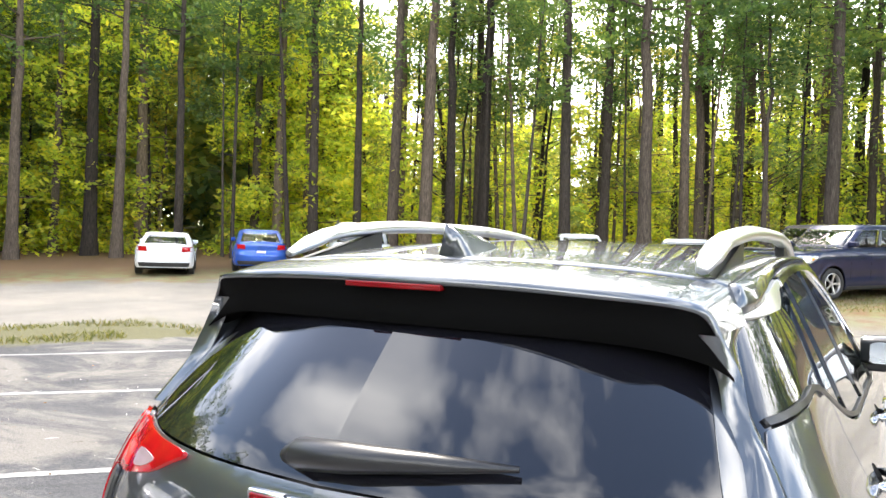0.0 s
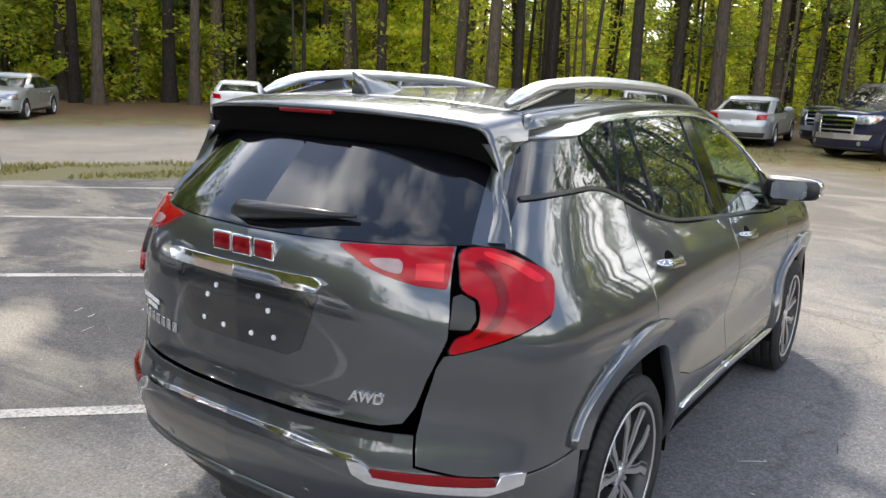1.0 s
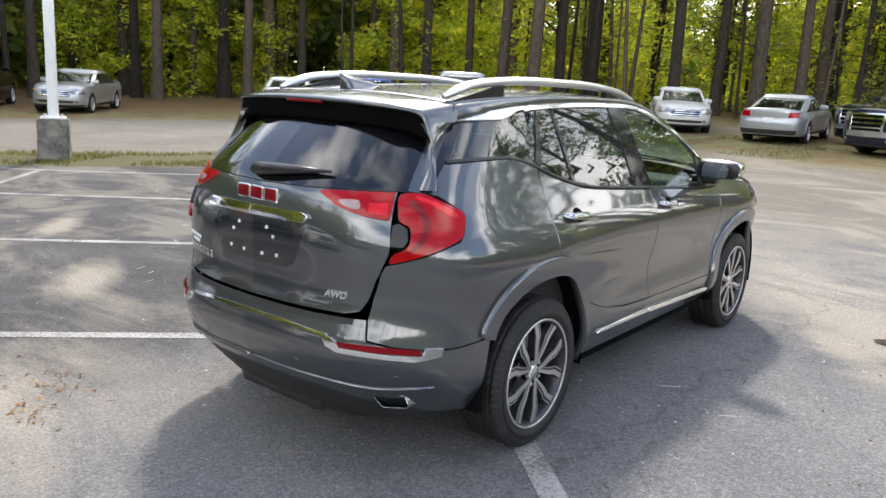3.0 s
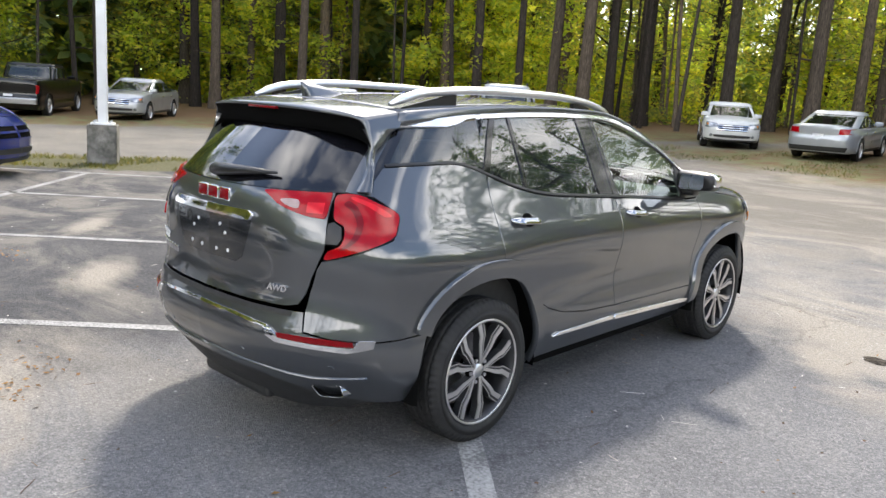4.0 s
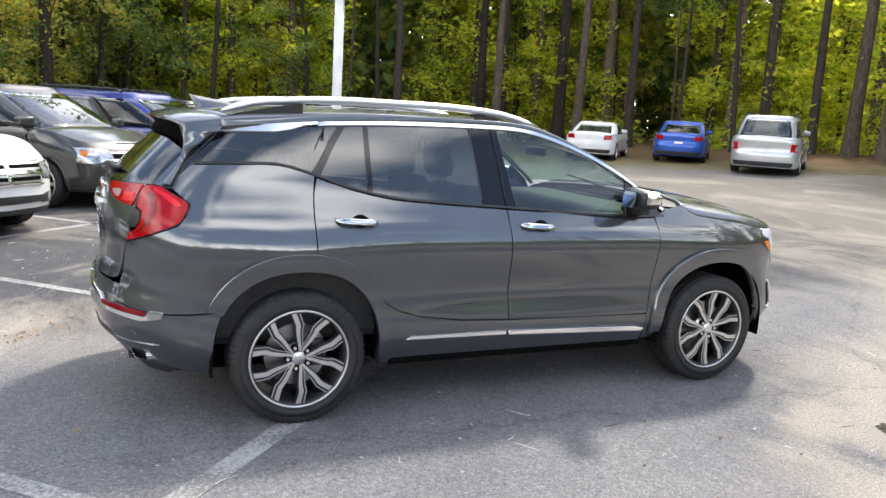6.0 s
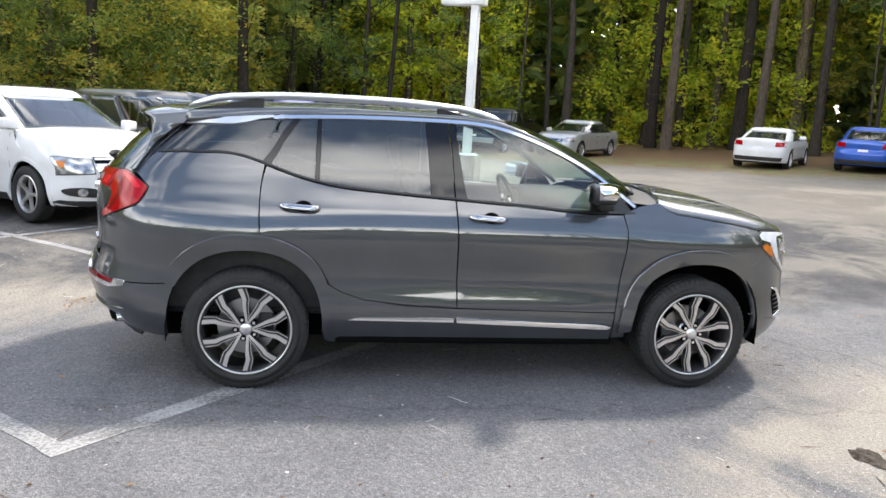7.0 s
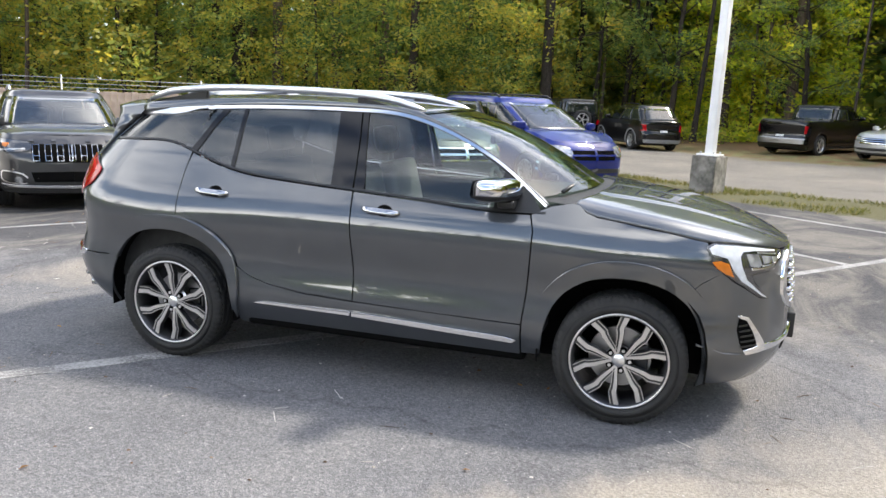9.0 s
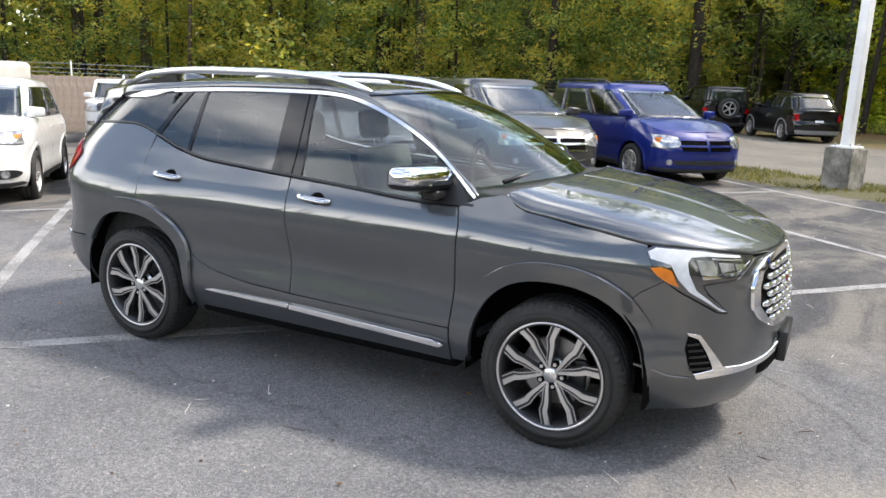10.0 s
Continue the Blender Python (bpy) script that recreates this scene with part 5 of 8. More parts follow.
    for r in range(7):
        z = 0.656 + 0.040 * r
        for c in range(-6, 7):
            x = 0.078 * c + (0.039 if r % 2 else 0)
            if abs(x) > float(np.interp(z, [0.64, 0.67, 0.73, 0.82, 0.875, 0.92], [0.29, 0.36, 0.43, 0.435, 0.40, 0.33])) - 0.015:
                continue
            p = sh.at(*[np.array([v]) for v in sh.nose(abs(x) + 0.001, z)])[0]
            bm = boxed(-0.037, 0.037, -0.016, 0.026, -0.0145, 0.0145, 0.010)
            bm.transform(pose(x, p[1], z, 12, 0, -math.degrees(math.atan(x * 0.45))))
            part("grille_bar", bm, M_CHROME, nose, "chrome grille bar")
    for nm, wd, mat, off in (("badge_edge", 0.045, M_CHROME, 0.030), ("badge_block", 0.038, M_REDDARK, 0.036)):
        for i in (-1, 0, 1):
            part(nm, boxed(0.095 * i - wd, 0.095 * i + wd, 3.58, 3.595 + off, 0.79 - wd * 0.8, 0.79 + wd * 0.8, 0.004), mat, nose)
    panel("lower_intake", [N(0.0, 0.468), N(0.28, 0.458), N(0.42, 0.440), N(0.40, 0.395), N(0.25, 0.378), N(0.0, 0.372)], sh.at, M_DARK, nose, "black lower intake", lift=0.003, thick=0.004, sides=both)
    part("plate_bracket", boxed(-0.155, 0.155, 3.625, 3.668, 0.395, 0.545, 0.008), M_BLACKTRIM, nose, "black front plate bracket")
    panel("bumper_crease", [S(3.10, 0.492), S(3.18, 0.470), N(0.80, 0.447), N(0.745, 0.440), N(0.745, 0.432), N(0.80, 0.438), S(3.18, 0.461), S(3.10, 0.484)], sh.at, M_PAINT, nose, lift=0.007, thick=0.016, step=0.04)
    # underside and exhausts
    part("underbody", boxed(-0.56, 0.56, -0.62, 3.3, 0.22, 0.48, 0.05), M_DARK, car, "dark underbody")
    part("floor_pan", boxed(-0.82, 0.82, 0.5, 2.22, 0.26, 0.40, 0.03), M_DARK, car)
    part("tow_hitch", boxed(-0.27, 0.27, -0.80, -0.45, 0.215, 0.345, 0.03), M_PLASTIC, car, "black tow hitch cover")
    for sg in both:
        bm = bmesh.new()
        ring = [(0.085, 0.034), (0.045, 0.036), (-0.09, 0.030), (-0.108, 0.012), (-0.06, -0.032), (-0.045, -0.037), (0.095, -0.030), (0.108, -0.018)]
        rows = []
        for dy, k in ((0.16, 0.9), (-0.020, 1.0), (-0.024, 0.985), (-0.020, 0.93), (0.12, 0.88)):
            rows.append([(sg * (0.655 + 0.58 * a * k), -0.738 + dy + 0.34 * a, 0.372 + 0.80 * b * k) for a, b in ring])
        loft("exhaust_tip", rows[:-1], M_HANDLE, car, "chrome exhaust tip", closed=True, flip=sg > 0)
        loft("exhaust_bore", [rows[-2], rows[-1], [(sg * 0.655, -0.67, 0.372)] * 8], M_DARK, car, closed=True)
    # antenna
    rows = []
    for t in np.linspace(0, 1, 9):
        hgt = 0.074 * (1 - t) ** 0.85
        yb = -0.42 + 0.24 * t
        zb = float(zc(yb)) - 0.004
        wd = 0.036 * (1 - t) ** 0.6 + 0.004
        rows.append([(-wd, yb, zb), (-wd * 0.45, yb - 0.02 * (1 - t), zb + hgt * 0.6), (0, yb - 0.045 * (1 - t), zb + hgt), (wd * 0.45, yb - 0.02 * (1 - t), zb + hgt * 0.6), (wd, yb, zb)])
    loft("antenna_fin", [[(0, -0.425, float(zc(-0.42)) - 0.004)] * 5] + rows, M_PAINT, car, "grey shark-fin antenna", outward=(0, -0.3, 1.55))
    # cabin
    part("cabin_floor", boxed(-0.74, 0.74, -0.62, 2.3, 0.42, 0.46), M_INTERIOR, car, "dark cabin floor")
    for sg in both:
        part("door_lining", boxed(*sorted((sg * 0.70, sg * 0.76)), -0.45, 2.2, 0.45, 1.10, 0.02), M_INTERIOR, car, "dark inner door lining")
    part("load_cover", boxed(-0.68, 0.68, -0.66, 0.18, 0.95, 0.98, 0.01), M_INTERIOR, car)
    part("dashboard", boxed(-0.70, 0.70, 1.92, 2.38, 0.72, 1.12, 0.07, 3), M_INTERIOR, car, "dark dashboard")
    bm = bmesh.new()
    ring = [(-0.37 + 0.185 * math.cos(a), 1.79 - 0.07 * math.sin(a), 1.03 + 0.17 * math.sin(a)) for a in np.linspace(0, 2 * math.pi, 33)]
    tube(bm, ring, 0.016, 8)
    sw = part("steering_wheel", bm, M_INTERIOR, car, "black steering wheel")
    part("wheel_boss", boxed(-0.44, -0.30, 1.77, 1.86, 0.96, 1.10, 0.03), M_INTERIOR, sw)
    bm = bmesh.new()
    tube(bm, [(-0.54, 1.79, 1.03), (-0.20, 1.79, 1.03)], 0.014, 6)
    part("wheel_spoke", bm, M_SATIN, sw, "silver steering wheel spoke")
    part("rear_view_mirror", boxed(-0.12, 0.12, 1.80, 1.83, 1.40, 1.46, 0.012), M_BLACKTRIM, car, "black inside mirror")

    def seat(x, y, wide, back_h):
        s = new("seat")
        s.parent = car
        s["label"] = "dark leather car seat with head restraint"
        part("seat_cushion", boxed(x - wide, x + wide, y, y + 0.52, 0.50, 0.68, 0.06, 3), M_SEAT, s)
        bm = boxed(-wide, wide, -0.07, 0.07, 0, back_h, 0.055, 3)
        bm.transform(pose(x, y, 0.62, 14, 0, 0))
        part("seat_back", bm, M_SEAT, s)
        for hx in ((0,) if wide < 0.4 else (-0.42, 0.0, 0.42)):
            bm = boxed(-0.13, 0.13, -0.055, 0.05, 0, 0.19, 0.05, 3)
            bm.transform(pose(x + hx, y - 0.21, 0.62 + back_h + 0.03, 10, 0, 0))
            part("head_restraint", bm, M_SEAT, s)
            for k in (-0.05, 0.05):
                bm = bmesh.new()
                tube(bm, [(x + hx + k, y - 0.19, 0.60 + back_h), (x + hx + k, y - 0.20, 0.69 + back_h)], 0.006, 6)
                part("restraint_post", bm, M_CHROME, s)
    seat(-0.36, 1.16, 0.25, 0.62)
    seat(0.36, 1.16, 0.25, 0.62)
    seat(0.0, 0.30, 0.62, 0.58)
    return car


grey_suv()

# ---- parked vehicles ----
def tyre_mesh(r, w):
    h = w / 2
    rim = r * 0.68
    prof = [(rim, -h * 0.8), (rim + 0.03, -h), (r - 0.03, -h * 0.98), (r, -h * 0.75), (r, -0.3 * h), (r - 0.007, -0.27 * h), (r - 0.007, -0.2 * h), (r, -0.17 * h), (r, 0.17 * h), (r - 0.007, 0.2 * h), (r - 0.007, 0.27 * h), (r, 0.3 * h), (r, h * 0.75), (r - 0.03, h * 0.98), (rim + 0.03, h), (rim, h * 0.8)]
    v, f = lathe(prof, 48)
    me = bpy.data.meshes.new("tyre")
    me.from_pydata(v, [], f)
    me.polygons.foreach_set("use_smooth", [True] * len(me.polygons))
    me.materials.append(M_RUBBER)
    return me


def rim_mesh(r, w, spokes, mat):
    h = w / 2
    rim = r * 0.68
    bm = bmesh.new()
    v, f = lathe([(rim, h * 0.82), (rim - 0.012, h * 0.88), (rim - 0.025, h * 0.6), (rim - 0.03, -h * 0.6)], 40)
    vs = [bm.verts.new(p) for p in v]
    for q in f:
        bm.faces.new([vs[i] for i in q])
    for i in range(spokes):
        a = 2 * math.pi * i / spokes
        c, s = math.cos(a), math.sin(a)
        rings = []
        for rr, hw, x in ((0.03, 0.026, h * 0.62), (rim * 0.55, 0.022, h * 0.72), (rim - 0.008, 0.034, h * 0.78)):
            rings.append([bm.verts.new((x - k * 0.03, rr * c - j * hw * s, rr * s + j * hw * c)) for k, j in ((1, -1), (0, -0.8), (0, 0.8), (1, 1))])
        for p, q in zip(rings, rings[1:]):
            for k in range(4):
                bm.faces.new((p[k], p[(k + 1) % 4], q[(k + 1) % 4], q[k]))
    bmesh.ops.create_cone(bm, cap_ends=True, segments=20, radius1=0.05, radius2=0.045, depth=0.03, matrix=Matrix.Translation((h * 0.62, 0, 0)) @ Matrix.Rotation(radians(90), 4, "Y"))
    bmesh.ops.recalc_face_normals(bm, faces=bm.faces)
    me = bpy.data.meshes.new("rim")
    bm.to_mesh(me)
    bm.free()
    me.materials.append(mat)
    return me


def disc_mesh(r, w):
    bm = bmesh.new()
    bmesh.ops.create_circle(bm, cap_ends=True, segments=32, radius=r * 0.66, matrix=Matrix.Translation((w * 0.02, 0, 0)) @ Matrix.Rotation(radians(90), 4, "Y"))
    me = bpy.data.meshes.new("wheel_back")
    bm.to_mesh(me)
    bm.free()
    me.materials.append(M_DARK)
    return me


WHEEL_PARTS = {}


def road_wheel(parent, x, y, z, sgn, r, spokes, dark=False, name="wheel"):
    key = (round(r, 3), spokes, dark)
    if key not in WHEEL_PARTS:
        WHEEL_PARTS[key] = (tyre_mesh(r, 0.23), rim_mesh(r, 0.23, spokes, M_POCKET if dark else M_MACHINED), disc_mesh(r, 0.23))
    w = new(name)
    w.parent = parent
    w.matrix_basis = pose(x, y, z, 0, 0, 0 if sgn > 0 else 180)
    for nm, me in zip(("tyre", "rim", "wheel_back"), WHEEL_PARTS[key]):
        o = new(nm, me)
        o.parent = w
    return w


def parked(name, label, front_at, heading, L, W, H, belt, hood, deck, base, cab, color, tyre=0.34, metal=0.3, style="sedan", grille="bars", privacy=True, rails=None, spokes=5, dark_rims=False, category="car", overhang=0.9, mid_anchor=False, clad=None):
    """cab: (rear glass foot, rear of roof, front of roof, windscreen foot) along the length from the middle; heading in degrees."""
    turn = heading
    hd = Vector((-math.sin(radians(turn)), math.cos(radians(turn)), 0))
    c = Vector((*front_at, 0)) - (Vector((0, 0, 0)) if mid_anchor else hd * (L / 2))
    slope = (ground_z(c.y + hd.y * base / 2) - ground_z(c.y - hd.y * base / 2)) / base
    ob = thing(name, (c.x, c.y, ground_z(c.y)), turn, label, category, "parked vehicles")
    ob.matrix_basis = pose(c.x, c.y, ground_z(c.y), 0, 0, turn) @ pose(0, 0, 0, math.degrees(math.atan(slope)), 0, 0)
    h, w = L / 2, W / 2
    paint_m = paint(name + "_paint", color, metal, 0.34, 1.5)
    boxy = style in ("pickup", "jeep")
    cr = 0.75 if boxy else 1.0
    if boxy:
        plan = [(0, -h), (0.45, -h + 0.015), (0.78, -h + 0.045), (0.93, -h + 0.12), (0.985, -h + 0.32), (1, -h + 0.6), (1, 0), (1, h - 0.75), (0.975, h - 0.42), (0.90, h - 0.17), (0.72, h - 0.07), (0.42, h - 0.025), (0, h)]
    else:
        plan = [(0, -h), (0.45, -h + 0.02), (0.74, -h + 0.08), (0.90, -h + 0.20), (0.97, -h + 0.40), (1, -h + 0.8), (1, 0), (1, h - 0.95), (0.972, h - 0.58), (0.90, h - 0.32), (0.74, h - 0.14), (0.42, h - 0.035), (0, h)]
    width = [(0.1, 0.82 * w), (0.20, 0.90 * w), (0.30, 0.955 * w), (0.42, 0.978 * w), (0.52, 0.972 * w), (0.62, 0.973 * w), (0.72, 0.99 * w), (0.78, 1.0 * w), (belt - 0.14, 0.992 * w), (belt - 0.06, 0.97 * w), (belt, 0.935 * w), (belt + 0.4, 0.80 * w)]
    rear = [(0.1, 0.16), (0.3, 0.03), (0.45, 0.0), (0.62, 0.0), (0.68, 0.035), (deck - 0.05, 0.06), (deck + 0.3, 0.16)]
    rk = 0.35 if boxy else 1.0
    front = [(0.1, -0.16), (0.3, -0.03), (0.45, 0.0), (0.58, 0.0), (hood - 0.16, -0.05 * rk), (hood - 0.06, -0.12 * rk), (hood, -0.20 * rk), (hood + 0.3, -0.5 * rk)]
    sh = Shell(plan, width, rear, front)
    S, R, N = sh.side, sh.tail, sh.nose
    fy = h - overhang
    ry = fy - base
    arch = tyre + 0.065
    hz = tyre
    cowl, rg = cab[3], cab[0]
    topz = smoothed([-h - 0.1, -h + 0.25, rg - 0.05, rg + 0.3, cowl - 0.25, cowl + 0.05, h - 0.35, h + 0.1], [deck - 0.03, deck, deck + (belt - deck) * (0.9 if deck > 0.9 else 0.9), belt, belt, belt - 0.015, hood + 0.04, hood])

    def bottom(a, b):
        return [S(a, 0.25), S(b, 0.25)]
    ac = math.degrees(math.asin((0.25 - hz) / arch))
    poly = [R(0, 0.27), R(0.5 * w, 0.26), S(ry - arch * math.cos(radians(ac)) - 0.12, 0.25)]
    poly += [S(y, z) for y, z in arc_points(ry, hz, arch, 180 - ac, ac, 16)] + [S(0.5 * (ry + fy), 0.24)]
    poly += [S(y, z) for y, z in arc_points(fy, hz, arch, 180 - ac, ac, 16)] + [N(0.6 * w, 0.24), N(0, 0.25)]
    edge = []
    for s in np.linspace(sh.s[-1], sh.s[0], 60):
        z = belt
        for _ in range(4):
            y = float(sh.at(np.array([s]), np.array([z]))[0][1])
            z = float(topz(y))
        edge.append((s, z))
    poly += edge
    body = panel("body", poly, sh.at, paint_m, ob, step=0.10, thick=0.03, sides=(1, -1), centre=(0, 0, 0.6))
    pts = sh.at(np.array([e[0] for e in edge]), np.array([e[1] for e in edge]))
    rows = []
    for x, y, z in pts:
        rows.append([(a * x, y - (0.02 * abs(a) if y > 0 else 0), z + 0.065 * (x / w) * (1 - abs(a) ** 3)) for a in np.linspace(-1, 1, 21)])
    loft("bonnet", rows, paint_m, ob, outward=(0, 0, 0.3))
    if style == "pickup":
        z = deck + 0.055
        part("bed_cover", boxed(-0.80 * w, 0.80 * w, -h + 0.12, rg - 0.12, deck - 0.3, z, 0.01), M_PLASTIC, ob, "black load bed")
    # cabin: a rounded glasshouse; p runs once round it (0 to 1 flank, 1 to 2 windscreen, 3 to 4 tail), f from belt to roof edge
    wb, wt = 0.945 * w, (0.86 if boxy else 0.77) * w
    zb, zt = belt - 0.03, H - 0.085
    pw = 8.0 if boxy else 5.0
    s0 = 0.5 ** (1 / pw)

    def cab_at(p, f, inset=0.0, z=None):
        r0, f0 = cab[0] + (cab[1] - cab[0]) * f ** 1.1 + inset, cab[3] + (cab[2] - cab[3]) * f ** 1.06 - inset
        b_ = wb + (wt - wb) * f ** 1.4 - inset
        a_, yc = 0.5 * (f0 - r0), 0.5 * (f0 + r0)
        zz = z if z is not None else zb + (zt - zb) * f
        p = p % 4
        k, q = int(p), p - int(p)
        v = s0 * (2 * q - 1)
        e = (1 - abs(v) ** pw) ** (1 / pw)
        if k == 0:
            return np.array((b_ * e, yc + a_ * v, zz))
        if k == 1:
            return np.array((-b_ * v, yc + a_ * e, zz))
        if k == 2:
            return np.array((-b_ * e, yc - a_ * v, zz))
        return np.array((b_ * v, yc - a_ * e, zz))
    rnd = np.linspace(0, 4, 73)[:-1]
    loft("belt_band", [[tuple(cab_at(p, f)) for p in rnd] for f in (0.0, 0.04, 0.08)], paint_m, ob, closed=True, outward=(0, 0, 0))
    rows = [[tuple(cab_at(p, f)) for p in rnd] for f in (0.90, 0.95, 1.0)]
    rows += [[tuple(cab_at(p, 1.0, i_, H - d_)) for p in rnd] for i_, d_ in ((0.028, 0.052), (0.07, 0.028), (0.14, 0.013), (0.28, 0.004), (0.5, 0.0))]
    cy = 0.5 * (cab[1] + cab[2])
    rows.append([(0.0, cy, H + 0.004)] * len(rnd))
    loft("roof", rows, paint_m, ob, closed=True, outward=(0, cy, 0))
    dark = M_PRIVACY if privacy else M_CARGLASS

    def patch(nm, lo, hi, f0, f1, mat, lab="", sg=1, lift=0.004, nu=8, nv=6):
        """A piece of the glasshouse between two limits of p at its foot and at its head."""
        g, nr = [], []
        for j in range(nv + 1):
            f = f0 + (f1 - f0) * j / nv
            for i in range(nu + 1):
                p = (lo[0] + (lo[1] - lo[0]) * i / nu) * (1 - j / nv) + (hi[0] + (hi[1] - hi[0]) * i / nu) * j / nv
                c0 = cab_at(p, f)
                n_ = np.cross(cab_at(p + 0.01, f) - cab_at(p - 0.01, f), cab_at(p, min(f + 0.03, 1.0)) - cab_at(p, f - 0.03))
                n_ /= max(np.linalg.norm(n_), 1e-9)
                g.append(c0 + n_ * lift)
                nr.append(n_)
        n = len(g)
        v = [tuple(q * np.array([sg, 1, 1])) for q in g] + [tuple((q - m_ * 0.022) * np.array([sg, 1, 1])) for q, m_ in zip(g, nr)]
        at_ = lambda i, j: j * (nu + 1) + i
        fc = [(at_(i, j), at_(i + 1, j), at_(i + 1, j + 1), at_(i, j + 1)) for j in range(nv) for i in range(nu)]
        edge_ = [at_(i, 0) for i in range(nu)] + [at_(nu, j) for j in range(nv)] + [at_(nu - i, nv) for i in range(nu)] + [at_(0, nv - j) for j in range(nv)]
        rimf = [(edge_[i], edge_[i] + n, edge_[(i + 1) % len(edge_)] + n, edge_[(i + 1) % len(edge_)]) for i in range(len(edge_))]
        fc = [q if sg > 0 else q[::-1] for q in fc + rimf]
        return raw_part(nm, v, fc, mat, ob, lab)

    def pk(k):
        return ((2 * k - 1) / s0 + 1) / 2

    def side_pt(k, f):
        return tuple(cab_at(pk(k), f))
    cuts = {"sedan": [(0.11, 0.48), (0.50, 0.91)], "coupe": [(0.22, 0.50), (0.53, 0.90)], "suv": [(0.07, 0.28), (0.30, 0.58), (0.60, 0.935)], "van": [(0.06, 0.32), (0.34, 0.63), (0.65, 0.94)], "pickup": [(0.07, 0.46), (0.49, 0.93)], "jeep": [(0.06, 0.36), (0.40, 0.68), (0.72, 0.95)]}[style]
    for sg in (1, -1):
        for i, (a, b) in enumerate(cuts):
            last = i == len(cuts) - 1
            ga, gb = pk(a), pk(b)
            ha, hb = pk(a + (0.03 if i == 0 else 0)), pk(b - (0.03 if last else 0))
            if i == 0 and style in ("sedan", "coupe"):
                ha = pk(a + 0.07)
            if i == 0:
                patch("pillar", (-0.05, ga), (-0.05, ha), 0.06, 0.92, paint_m, "", sg, 0.001)
            nxt = pk(cuts[i + 1][0]) if not last else 1.04
            patch("pillar", (gb, nxt), (hb, nxt), 0.06, 0.92, paint_m if last else M_BLACKTRIM, "", sg, 0.001, 5)
            patch("side_window", (ga + 0.004, gb - 0.004), (ha + 0.004, hb - 0.004), 0.08, 0.89, M_CARGLASS if last or not privacy else dark, "tinted side window", sg)
        # lamps
        tz = min(deck - 0.06, 0.98 if style != "pickup" else 1.12)
        th = {"van": 0.30, "suv": 0.24, "pickup": 0.30, "jeep": 0.20}.get(style, 0.16)
        tw = {"van": 0.80, "suv": 0.72, "pickup": 0.86, "jeep": 0.80}.get(style, 0.56)
        tl = [R(tw * w, tz - th), R(0.93 * w, tz - th + 0.02), S(-h + 0.20, tz - th * 0.75), S(-h + 0.24, tz - 0.02), R(0.93 * w, tz), R((tw + 0.02) * w, tz)]
        panel("tail_lamp", tl, sh.at, M_RED, ob, "red tail lamp", lift=0.010, thick=0.02, step=0.08, sides=(sg,), centre=(0, 0, 0.6))
        low_lamp = name == "white_crossover"
        hzt = hood - (0.10 if low_lamp else 0.035)
        hh = 0.20 if style in ("pickup", "van") or low_lamp else 0.15
        hl = [N(0.56 * w, hzt - hh + 0.02), N(0.90 * w, hzt - hh), S(h - 0.38, hzt - hh * 0.55), S(h - 0.45, hzt + 0.0), N(0.90 * w, hzt + 0.01), N(0.56 * w, hzt - 0.02)]
        if not low_lamp:
            hl = spline(hl, 3, True)
        mid = np.mean(np.array(hl), 0)
        panel("lamp_bezel", [tuple(mid + (np.array(q_) - mid) * [1.05, 1.12]) for q_ in hl], sh.at, M_BLACKTRIM, ob, "black lamp edge", lift=0.005, thick=0.012, step=0.06, sides=(sg,), centre=(0, 0, 0.6))
        hl = panel("headlamp", hl, sh.at, M_LAMPDARK if grille == "slots" else M_LAMPCLEAR, ob, "smoked headlamp" if grille == "slots" else "clear headlamp", lift=0.010, thick=0.02, step=0.06, sides=(sg,), centre=(0, 0, 0.6))
        panel("turn_signal", [S(h - 0.34, hzt - hh * 0.5), S(h - 0.28, hzt - hh * 0.62), S(h - 0.28, hzt - 0.04), S(h - 0.38, hzt - 0.035)], sh.at, M_AMBER, hl, "amber corner lamp", lift=0.014, thick=0.006, step=0.06, sides=(sg,), centre=(0, 0, 0.6))
        panel("fog_lamp", [N(0.70 * w + 0.05 * math.cos(a), 0.42 + 0.05 * math.sin(a)) for a in np.linspace(0, 6.28, 11)[:-1]], sh.at, M_LAMPCLEAR, ob, "round fog lamp", lift=0.008, thick=0.01, step=0.05, sides=(sg,), centre=(0, 0, 0.6))
        if grille == "slots":
            ring = lambda k: spline([N(0.60 * w - k, 0.39 - k), N(0.84 * w + k, 0.40 - k), N(0.90 * w + k, 0.45), N(0.88 * w + k, 0.53 + k), N(0.66 * w - k, 0.50 + k)], 3, True)
            sur = panel("fog_surround", ring(0.014), sh.at, M_SATIN, ob, "silver fog lamp surround", lift=0.004, thick=0.01, step=0.05, sides=(sg,), centre=(0, 0, 0.6))
            panel("fog_pocket", ring(0.0), sh.at, M_BLACKTRIM, sur, lift=0.0065, thick=0.004, step=0.05, sides=(sg,), centre=(0, 0, 0.6))
            panel("lamp_strip", [N(0.60 * w, hzt - hh + 0.03), N(0.90 * w, hzt - hh + 0.012), N(0.90 * w, hzt - hh + 0.034), N(0.60 * w, hzt - hh + 0.05)], sh.at, M_LAMPCLEAR, hl, "clear daytime light strip", lift=0.014, thick=0.006, step=0.06, sides=(sg,), centre=(0, 0, 0.6))
